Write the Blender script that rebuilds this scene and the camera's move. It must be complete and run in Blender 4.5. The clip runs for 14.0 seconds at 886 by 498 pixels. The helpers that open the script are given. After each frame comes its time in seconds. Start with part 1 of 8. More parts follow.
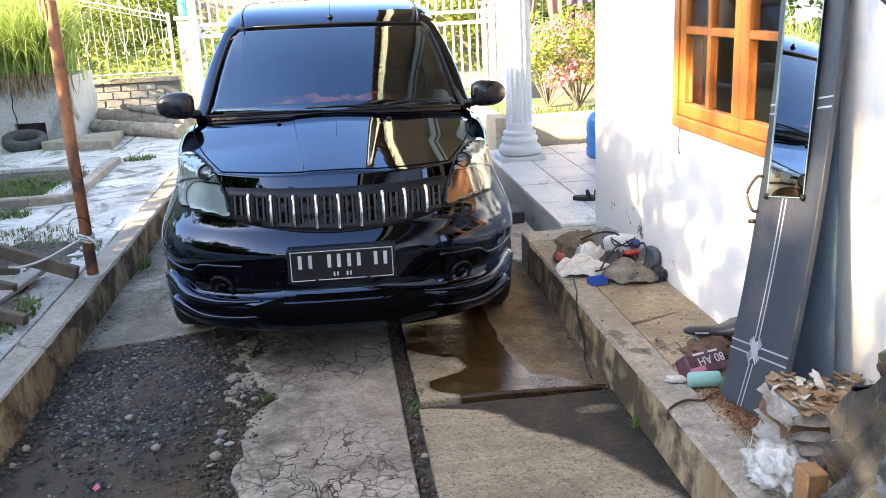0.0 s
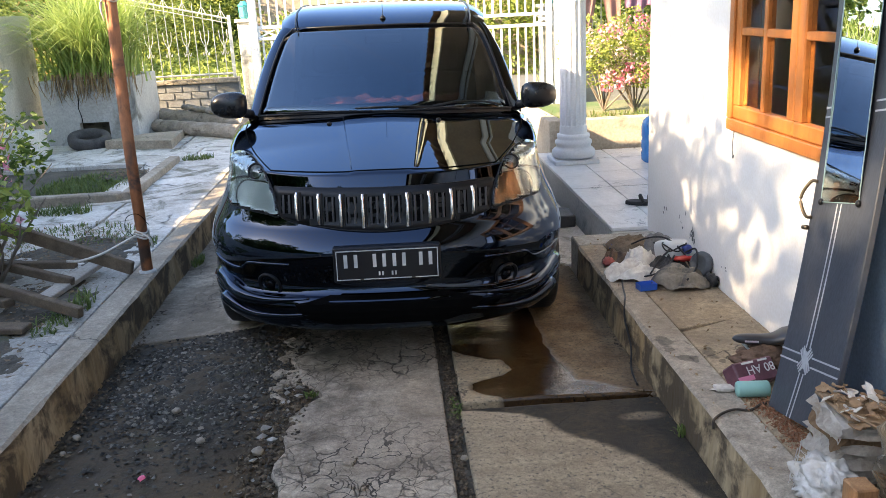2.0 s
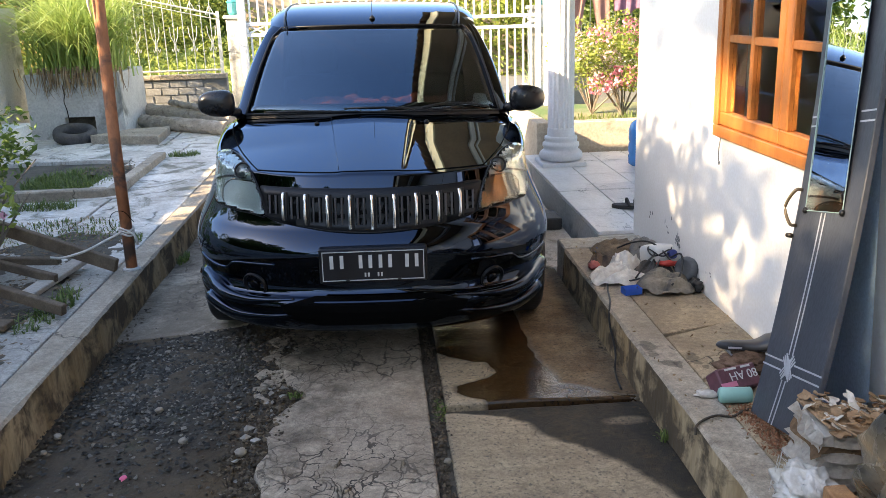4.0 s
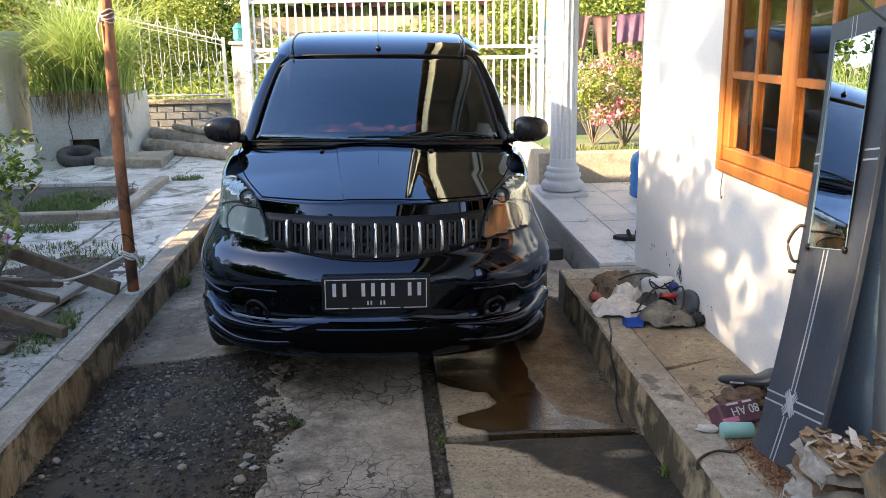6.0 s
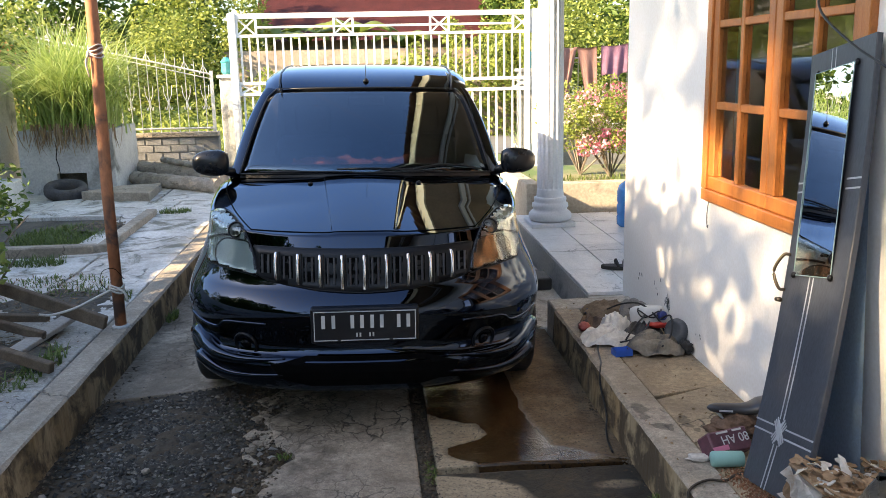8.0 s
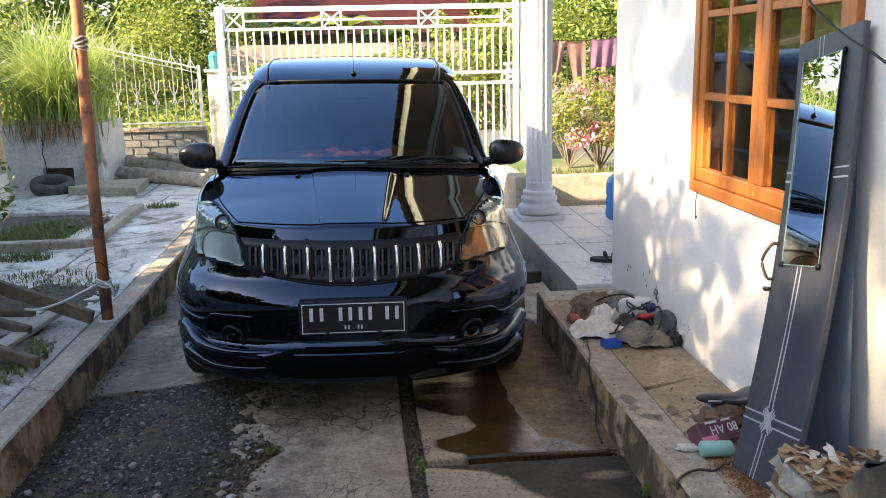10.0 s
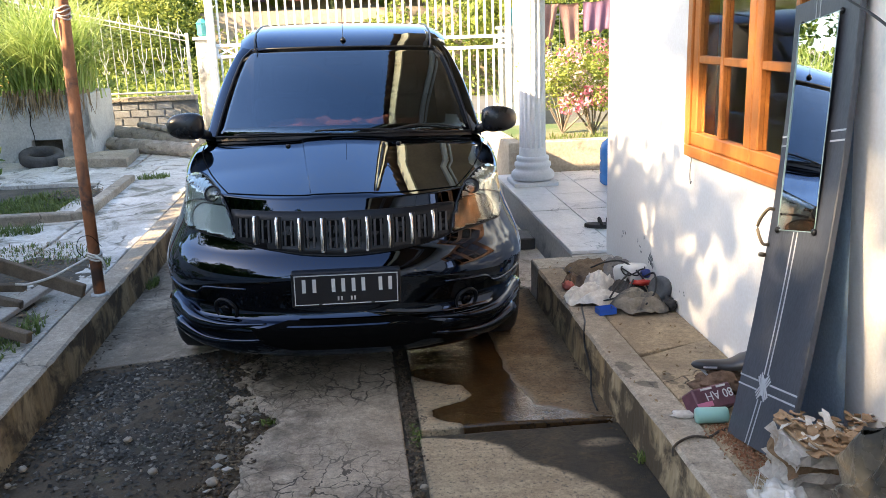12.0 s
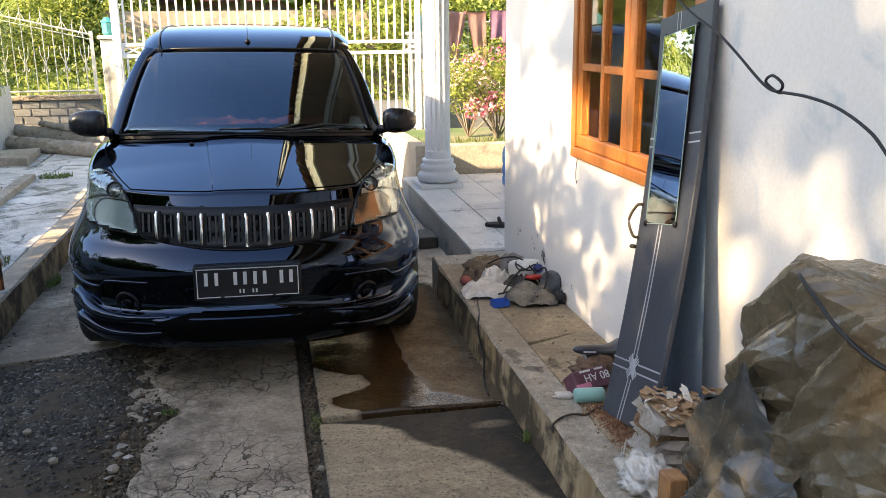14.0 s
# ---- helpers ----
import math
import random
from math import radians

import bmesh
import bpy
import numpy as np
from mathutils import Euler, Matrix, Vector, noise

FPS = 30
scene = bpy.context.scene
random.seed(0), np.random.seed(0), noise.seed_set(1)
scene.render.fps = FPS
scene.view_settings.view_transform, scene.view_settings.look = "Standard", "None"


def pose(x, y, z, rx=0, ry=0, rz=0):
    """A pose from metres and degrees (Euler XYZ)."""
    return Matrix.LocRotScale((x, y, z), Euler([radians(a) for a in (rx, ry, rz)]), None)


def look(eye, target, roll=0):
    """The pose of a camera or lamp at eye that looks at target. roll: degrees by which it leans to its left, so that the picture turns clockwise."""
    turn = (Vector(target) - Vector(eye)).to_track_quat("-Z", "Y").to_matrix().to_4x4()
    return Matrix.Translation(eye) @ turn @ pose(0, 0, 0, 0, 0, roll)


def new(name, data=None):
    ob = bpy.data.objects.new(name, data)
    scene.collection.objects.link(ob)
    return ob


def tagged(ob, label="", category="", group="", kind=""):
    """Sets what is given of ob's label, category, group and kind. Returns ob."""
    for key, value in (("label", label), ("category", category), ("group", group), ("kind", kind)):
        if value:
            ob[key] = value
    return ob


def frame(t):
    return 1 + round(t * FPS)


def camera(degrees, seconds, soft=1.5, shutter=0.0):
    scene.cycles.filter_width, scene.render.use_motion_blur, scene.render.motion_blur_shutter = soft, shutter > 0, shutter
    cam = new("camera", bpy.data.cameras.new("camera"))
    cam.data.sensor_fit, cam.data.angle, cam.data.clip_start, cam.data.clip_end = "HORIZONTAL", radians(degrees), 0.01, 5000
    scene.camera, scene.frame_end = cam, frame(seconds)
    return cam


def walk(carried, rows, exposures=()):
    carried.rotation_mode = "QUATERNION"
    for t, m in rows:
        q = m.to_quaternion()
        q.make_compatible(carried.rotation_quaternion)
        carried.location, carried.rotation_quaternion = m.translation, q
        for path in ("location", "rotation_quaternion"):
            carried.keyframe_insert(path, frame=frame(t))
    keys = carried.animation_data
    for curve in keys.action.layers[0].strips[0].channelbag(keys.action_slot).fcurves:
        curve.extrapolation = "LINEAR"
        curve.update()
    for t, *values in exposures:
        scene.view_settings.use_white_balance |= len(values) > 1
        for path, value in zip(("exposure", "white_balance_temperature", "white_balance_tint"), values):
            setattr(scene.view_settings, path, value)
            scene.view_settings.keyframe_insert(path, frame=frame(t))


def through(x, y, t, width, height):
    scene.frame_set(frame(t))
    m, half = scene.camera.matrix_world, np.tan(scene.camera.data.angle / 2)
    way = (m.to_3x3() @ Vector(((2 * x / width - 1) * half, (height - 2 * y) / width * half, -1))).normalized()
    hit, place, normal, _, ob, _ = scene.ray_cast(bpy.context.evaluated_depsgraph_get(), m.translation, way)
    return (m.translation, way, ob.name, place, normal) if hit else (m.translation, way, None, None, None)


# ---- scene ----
# camera and its walk
cam = camera(54.1, 14.0, soft=0.5)
PATH = [
    (0, (0.026, 0.501, 1.564), (0.242, 2.41, 1.008), -2.9),
    (0.5, (0.059, 0.503, 1.562), (0.227, 2.42, 1.018), -2.3),
    (1, (0.073, 0.516, 1.56), (0.195, 2.433, 1.006), -1.3),
    (1.5, (0.077, 0.504, 1.555), (0.173, 2.446, 1.085), -2.2),
    (2, (0.069, 0.508, 1.549), (0.158, 2.431, 1.007), -2.9),
    (2.5, (0.072, 0.516, 1.554), (0.163, 2.424, 0.961), -2.9),
    (3, (0.074, 0.515, 1.556), (0.183, 2.425, 0.974), -2.7),
    (5.5, (0.056, 0.506, 1.576), (0.174, 2.44, 1.08), -1.0),
    (6, (0.053, 0.505, 1.577), (0.178, 2.44, 1.091), -0.9),
    (6.5, (0.054, 0.505, 1.577), (0.182, 2.443, 1.101), -0.8),
    (7, (0.064, 0.501, 1.579), (0.227, 2.446, 1.143), -1.1),
    (7.5, (0.054, 0.499, 1.583), (0.213, 2.446, 1.156), -1.4),
    (8, (0.052, 0.496, 1.581), (0.206, 2.446, 1.163), -1.2),
    (10.5, (0.065, 0.515, 1.559), (0.254, 2.456, 1.119), -1.6),
    (11, (0.082, 0.531, 1.556), (0.267, 2.458, 1.054), -2.2),
    (11.5, (0.082, 0.534, 1.56), (0.262, 2.456, 1.04), -2.2),
    (12, (0.069, 0.54, 1.568), (0.254, 2.466, 1.063), -2.0),
    (12.5, (0.073, 0.554, 1.589), (0.275, 2.492, 1.139), -1.0),
    (13, (0.105, 0.558, 1.578), (0.298, 2.499, 1.137), 0.3),
    (13.5, (0.15, 0.519, 1.561), (0.316, 2.46, 1.107), 0.9),
    (14, (0.118, 0.345, 1.567), (0.496, 2.245, 1.069), -0.6),
]
EXPOSURES = [(0, 3.39, 6700, 12), (0.5, 3.06, 6700, 12), (1, 3.00, 6700, 12), (1.5, 2.56, 6700, 12), (2, 2.84, 6700, 12), (2.5, 3.16, 6700, 12), (3, 3.04, 6700, 12), (5.5, 2.66, 6700, 12), (6.5, 2.62, 6700, 12), (7, 2.54, 6700, 12), (8, 2.50, 6700, 12), (10.5, 2.69, 6700, 12), (11, 2.88, 6700, 12), (12, 2.86, 6700, 12), (12.5, 2.48, 6700, 12), (13.5, 2.74, 6800, 12), (14, 2.60, 6950, 12)]
walk(cam, [(t, look(eye, target, roll)) for t, eye, target, roll in PATH], EXPOSURES)

# ---- world, sun ----
SUN_EL = 27.0
world = bpy.data.worlds.new("World")
scene.world = world
world.use_nodes = True
wn = world.node_tree.nodes
sky = wn.new("ShaderNodeTexSky")
sky.sky_type = "NISHITA"
sky.sun_disc = False
sky.air_density, sky.dust_density, sky.ozone_density = 1.0, 1.4, 1.4
sky.sun_elevation, sky.sun_rotation = radians(SUN_EL), radians(250)
wn["Background"].inputs["Strength"].default_value = 0.094
world.node_tree.links.new(sky.outputs[0], wn["Background"].inputs["Color"])
sun = new("sun", bpy.data.lights.new("sun", "SUN"))
sun.data.energy, sun.data.angle, sun.data.color = 4.0, radians(0.6), (1.0, 0.79, 0.52)
sun.matrix_basis = look((-19, -7, 20.2 * math.tan(radians(SUN_EL))), (0, 0, 0))

# ---- helpers for building ----
FRAMES = {}


def thing(name, base, label, category, group="", kind="", turn=(0, 0, 0)):
    ob = new(name)
    ob.empty_display_size = 0.1
    ob.matrix_basis = pose(*base, *turn)
    FRAMES[ob.name] = ob.matrix_basis.copy()
    return tagged(ob, label, category, group, kind)


def part(name, bm, material, parent, label="", smooth=False, local=False):
    """A bmesh as one mesh under a thing or a part; the bmesh is in world metres unless local."""
    m = FRAMES[parent.name]
    if not local:
        bm.transform(m.inverted())
    me = bpy.data.meshes.new(name)
    bmesh.ops.recalc_face_normals(bm, faces=bm.faces)
    bm.to_mesh(me)
    bm.free()
    return mesh_part(name, me, material, parent, label, smooth)


def mesh_part(name, me, material, parent, label="", smooth=False):
    if not me.materials:
        me.materials.append(material)
    if smooth:
        me.shade_smooth()
    ob = new(name, me)
    ob.parent = parent
    FRAMES[ob.name] = FRAMES[parent.name]
    if label:
        ob["label"] = label
    return ob


def solid(name, bm, material, label, category, group="", kind="", smooth=False, base=None):
    """A one-mesh thing with its origin at base."""
    if base is None:
        vs = [v.co for v in bm.verts]
        base = (sum(v.x for v in vs) / len(vs), sum(v.y for v in vs) / len(vs), min(v.z for v in vs))
    bm.transform(Matrix.Translation(base).inverted())
    me = bpy.data.meshes.new(name)
    bmesh.ops.recalc_face_normals(bm, faces=bm.faces)
    bm.to_mesh(me)
    bm.free()
    me.materials.append(material)
    if smooth:
        me.shade_smooth()
    ob = new(name, me)
    ob.location = base
    FRAMES[ob.name] = Matrix.Translation(base)
    return tagged(ob, label, category, group, kind)


def piece(name, me, at, parent, turn=(0, 0, 0), scale=(1, 1, 1)):
    """An object of its own on a shared mesh, a child of parent; at is in world metres."""
    ob = new(name, me)
    ob.parent = parent
    m = Matrix.LocRotScale(at, Euler([radians(a) for a in turn]), scale)
    ob.matrix_basis = FRAMES[parent.name].inverted() @ m
    return ob


def box(lo, hi, bevel=0.0, bm=None, m=None, segs=1):
    own = bmesh.new()
    bmesh.ops.create_cube(own, size=1.0)
    c = [(a + b) / 2 for a, b in zip(lo, hi)]
    s = [b - a for a, b in zip(lo, hi)]
    for v in own.verts:
        v.co = Vector((c[0] + v.co.x * s[0], c[1] + v.co.y * s[1], c[2] + v.co.z * s[2]))
    if bevel:
        bmesh.ops.bevel(own, geom=own.edges[:], offset=bevel, segments=segs, affect="EDGES", profile=0.5)
    if m is not None:
        own.transform(m)
    return joined(bm, own)


def joined(bm, own):
    if bm is None:
        return own
    me = bpy.data.meshes.new("tmp")
    own.to_mesh(me)
    own.free()
    bm.from_mesh(me)
    bpy.data.meshes.remove(me)
    return bm


def tube(points, radius, sides=8, bm=None, caps=True, radii=None):
    """A tube along a line of points."""
    own = bmesh.new()
    pts = [Vector(p) for p in points]
    rings = []
    for i, p in enumerate(pts):
        d = (pts[min(i + 1, len(pts) - 1)] - pts[max(i - 1, 0)]).normalized()
        up = Vector((0, 0, 1)) if abs(d.z) < 0.95 else Vector((0, 1, 0))
        a = d.cross(up).normalized()
        b = a.cross(d)
        r = radii[i] if radii else radius
        rings.append([own.verts.new(p + (a * math.cos(2 * math.pi * k / sides) + b * math.sin(2 * math.pi * k / sides)) * r) for k in range(sides)])
    for r0, r1 in zip(rings, rings[1:]):
        for k in range(sides):
            own.faces.new((r0[k], r0[(k + 1) % sides], r1[(k + 1) % sides], r1[k]))
    if caps:
        own.faces.new(rings[0][::-1])
        own.faces.new(rings[-1])
    return joined(bm, own)


def lathe(profile, base, sides=24, bm=None, m=None, flute=None):
    """A turned form: profile of (radius, height); flute(k, h) scales the radius."""
    own = bmesh.new()
    rings = []
    for r, h in profile:
        ring = []
        for k in range(sides):
            a = 2 * math.pi * k / sides
            q = r * (flute(k, h) if flute else 1)
            ring.append(own.verts.new((base[0] + q * math.cos(a), base[1] + q * math.sin(a), base[2] + h)))
        rings.append(ring)
    for r0, r1 in zip(rings, rings[1:]):
        for k in range(sides):
            own.faces.new((r0[k], r0[(k + 1) % sides], r1[(k + 1) % sides], r1[k]))
    own.faces.new(rings[0][::-1])
    own.faces.new(rings[-1])
    if m is not None:
        own.transform(m)
    return joined(bm, own)


def smooth_line(pts, n=8):
    """Points along a Catmull-Rom line through pts."""
    p = [Vector(q) for q in pts]
    p = [p[0] * 2 - p[1]] + p + [p[-1] * 2 - p[-2]]
    out = []
    for i in range(1, len(p) - 2):
        for k in range(n):
            t = k / n
            out.append(0.5 * (2 * p[i] + (p[i + 1] - p[i - 1]) * t + (2 * p[i - 1] - 5 * p[i] + 4 * p[i + 1] - p[i + 2]) * t * t + (3 * p[i] - p[i - 1] - 3 * p[i + 1] + p[i + 2]) * t**3))
    out.append(p[-2])
    return out


def grid_bm(rows, closed=False):
    own = bmesh.new()
    vs = [[own.verts.new(p) for p in row] for row in rows]
    for a, b in zip(vs, vs[1:]):
        for k in range(len(a) - (0 if closed else 1)):
            q = (a[k], a[(k + 1) % len(a)], b[(k + 1) % len(a)], b[k])
            if len(set(q)) == 4:
                own.faces.new(q)
    return own


def poly_slab(outline, z0, z1, bevel=0.0, cut=0.0, rough=0.0, seed=0):
    """A slab with the outline of (x, y) points; cut: a net for uneven tops; rough: unevenness in metres."""
    own = bmesh.new()
    f = own.faces.new([own.verts.new((x, y, z1)) for x, y in outline])
    if f.normal.z < 0:
        f.normal_flip()
    r = bmesh.ops.extrude_face_region(own, geom=[f])
    for v in [g for g in r["geom"] if isinstance(g, bmesh.types.BMVert)]:
        v.co.z = z0
    bmesh.ops.recalc_face_normals(own, faces=own.faces)
    if bevel:
        es = [e for e in own.edges if all(v.co.z > z1 - 1e-4 for v in e.verts)]
        bmesh.ops.bevel(own, geom=es, offset=bevel, segments=2, affect="EDGES", profile=0.5)
    if cut:
        xs, ys = [v.co.x for v in own.verts], [v.co.y for v in own.verts]
        for ax, lo, hi in ((0, min(xs), max(xs)), (1, min(ys), max(ys))):
            k = lo + cut
            while k < hi:
                co, no = [0, 0, 0], [0, 0, 0]
                co[ax], no[ax] = k, 1
                bmesh.ops.bisect_plane(own, geom=own.verts[:] + own.edges[:] + own.faces[:], plane_co=co, plane_no=no)
                k += cut
        for v in own.verts:
            if v.co.z > (z0 + z1) / 2:
                v.co.z += rough * noise.noise(Vector((v.co.x * 2.3, v.co.y * 2.3, seed)))
                v.co.z += 0.5 * rough * noise.noise(Vector((v.co.x * 9, v.co.y * 9, seed + 5)))
    return own


# ---- materials ----
def nodes(name):
    m = bpy.data.materials.new(name)
    m.use_nodes = True
    t = m.node_tree
    return m, t, t.nodes["Principled BSDF"]


def add(t, kind, **kw):
    n = t.nodes.new(kind)
    for k, v in kw.items():
        n.inputs[k].default_value = v
    return n


def where(t):
    return t.nodes.new("ShaderNodeNewGeometry").outputs["Position"]


def noise_of(t, scale, detail=4.0, rough=0.55, stretch=None, warp=0.0):
    co = where(t)
    if stretch:
        mp = t.nodes.new("ShaderNodeMapping")
        mp.inputs["Scale"].default_value = stretch
        t.links.new(co, mp.inputs["Vector"])
        co = mp.outputs[0]
    n = add(t, "ShaderNodeTexNoise", Scale=scale, Detail=detail, Roughness=rough, Distortion=warp)
    t.links.new(co, n.inputs["Vector"])
    return n.outputs["Fac"]


def ramp(t, fac, stops):
    r = t.nodes.new("ShaderNodeValToRGB")
    e = r.color_ramp.elements
    while len(e) < len(stops):
        e.new(0.5)
    for el, (p, c) in zip(e, stops):
        el.position = p
        el.color = (*c, 1) if len(c) == 3 else c
    t.links.new(fac, r.inputs[0])
    return r.outputs[0]


def grey(a, b):
    return [(a, (0, 0, 0)), (b, (1, 1, 1))]


def blend(t, fac, a, b, how="MIX"):
    m = t.nodes.new("ShaderNodeMix")
    m.data_type, m.blend_type = "RGBA", how
    for sock, val in ((m.inputs[0], fac), (m.inputs[6], a), (m.inputs[7], b)):
        if isinstance(val, (int, float)):
            sock.default_value = val
        elif isinstance(val, tuple):
            sock.default_value = (*val, 1)
        else:
            t.links.new(val, sock)
    return m.outputs[2]


def math_of(t, how, a, b=0.0, clamp=False):
    m = t.nodes.new("ShaderNodeMath")
    m.operation, m.use_clamp = how, clamp
    for s, v in zip(m.inputs, (a, b)):
        if isinstance(v, (int, float)):
            s.default_value = v
        else:
            t.links.new(v, s)
    return m.outputs[0]


def bump(t, p, height, strength, distance=0.01):
    b = add(t, "ShaderNodeBump", Strength=strength, Distance=distance)
    t.links.new(height, b.inputs["Height"])
    t.links.new(b.outputs[0], p.inputs["Normal"])


def surf(name, c1, c2, scale=3.0, rough=0.8, fine=60.0, bumps=0.3, metal=0.0, spots=None, stretch=None, per=0.0, spec=0.5, rough2=None):
    """A plain weathered surface: two colours in blotches, fine grain and relief, spots of a third colour."""
    m, t, p = nodes(name)
    col = ramp(t, noise_of(t, scale, 6, 0.6, stretch), [(0.3, c1), (0.7, c2)])
    grain = noise_of(t, fine, 3, 0.6, stretch)
    col = blend(t, 0.35, col, ramp(t, grain, [(0.25, (0.25, 0.25, 0.25)), (0.75, (0.85, 0.85, 0.85))]), "OVERLAY")
    if spots:
        c3, amount, sc = spots
        mask = ramp(t, noise_of(t, sc, 8, 0.65, None, 0.6), grey(1 - amount - 0.06, 1 - amount + 0.06))
        col = blend(t, mask, col, c3)
    if per:
        rnd = t.nodes.new("ShaderNodeObjectInfo").outputs["Random"]
        col = blend(t, 1.0, col, ramp(t, rnd, [(0, (1 - per,) * 3), (1, (1.0, 1.0, 1.0))]), "MULTIPLY")
    t.links.new(col, p.inputs["Base Color"])
    p.inputs["Metallic"].default_value = metal
    p.inputs["Specular IOR Level"].default_value = spec
    if rough2 is None:
        p.inputs["Roughness"].default_value = rough
    else:
        r = ramp(t, noise_of(t, scale * 2.3, 5), [(0.3, (rough,) * 3), (0.7, (rough2,) * 3)])
        t.links.new(r, p.inputs["Roughness"])
    if bumps:
        bump(t, p, grain, bumps)
    return m


def plain(name, colour, rough=0.5, metal=0.0, coat=0.0, spec=0.5):
    """A smooth made surface with faint wear."""
    m, t, p = nodes(name)
    n = noise_of(t, 14, 5)
    t.links.new(blend(t, 1.0, (*colour,), ramp(t, n, [(0.3, (0.86,) * 3), (0.7, (1.0,) * 3)]), "MULTIPLY"), p.inputs["Base Color"])
    t.links.new(ramp(t, n, [(0.25, (rough * 0.8,) * 3), (0.75, (min(1, rough * 1.25),) * 3)]), p.inputs["Roughness"])
    p.inputs["Metallic"].default_value = metal
    p.inputs["Coat Weight"].default_value = coat
    p.inputs["Coat Roughness"].default_value = 0.04
    p.inputs["Specular IOR Level"].default_value = spec
    return m


def leafy(name, dark, light, rough=0.55, through=0.35, islands=True):
    """Leaves: colours vary leaf by leaf, and light shines through."""
    m, t, p = nodes(name)
    g = t.nodes.new("ShaderNodeNewGeometry")
    big = noise_of(t, 1.3, 3)
    fac = math_of(t, "ADD", math_of(t, "MULTIPLY", g.outputs["Random Per Island"], 0.6), math_of(t, "MULTIPLY", big, 0.5))
    col = ramp(t, fac, [(0.2, dark), (0.85, light)])
    t.links.new(col, p.inputs["Base Color"])
    p.inputs["Roughness"].default_value = rough
    tr = t.nodes.new("ShaderNodeBsdfTranslucent")
    t.links.new(col, tr.inputs["Color"])
    mx = t.nodes.new("ShaderNodeMixShader")
    mx.inputs[0].default_value = through
    t.links.new(p.outputs[0], mx.inputs[1])
    t.links.new(tr.outputs[0], mx.inputs[2])
    t.links.new(mx.outputs[0], t.nodes["Material Output"].inputs["Surface"])
    return m


def ellipse_mask(t, co, cx, cy, rx, ry, soft=0.18):
    """1 inside an ellipse on the ground, 0 outside."""
    mp = t.nodes.new("ShaderNodeMapping")
    mp.vector_type = "POINT"
    mp.inputs["Location"].default_value = (-cx / rx, -cy / ry, 0)
    mp.inputs["Scale"].default_value = (1 / rx, 1 / ry, 0)
    t.links.new(co, mp.inputs["Vector"])
    ln = t.nodes.new("ShaderNodeVectorMath")
    ln.operation = "LENGTH"
    t.links.new(mp.outputs[0], ln.inputs[0])
    return ramp(t, math_of(t, "MULTIPLY", ln.outputs["Value"], 0.5), [(0.5 - soft / 2, (1, 1, 1)), (0.5 + soft / 2, (0, 0, 0))])


def side_of_line(t, co, knots, soft=0.015):
    """1 where x is less than the line given by (y, x) knots, 0 beyond it."""
    sep = t.nodes.new("ShaderNodeSeparateXYZ")
    t.links.new(co, sep.inputs[0])
    lo, hi = knots[0][0], knots[-1][0]
    r = t.nodes.new("ShaderNodeMapRange")
    r.inputs["From Min"].default_value, r.inputs["From Max"].default_value = lo, hi
    t.links.new(sep.outputs["Y"], r.inputs["Value"])
    line = ramp(t, r.outputs[0], [((y - lo) / (hi - lo), (x / 4 + 0.5,) * 3) for y, x in knots])
    d = math_of(t, "SUBTRACT", math_of(t, "MULTIPLY", math_of(t, "SUBTRACT", line, 0.5), 4.0), sep.outputs["X"])
    return math_of(t, "ADD", math_of(t, "MULTIPLY", d, 0.5 / soft), 0.5, True)


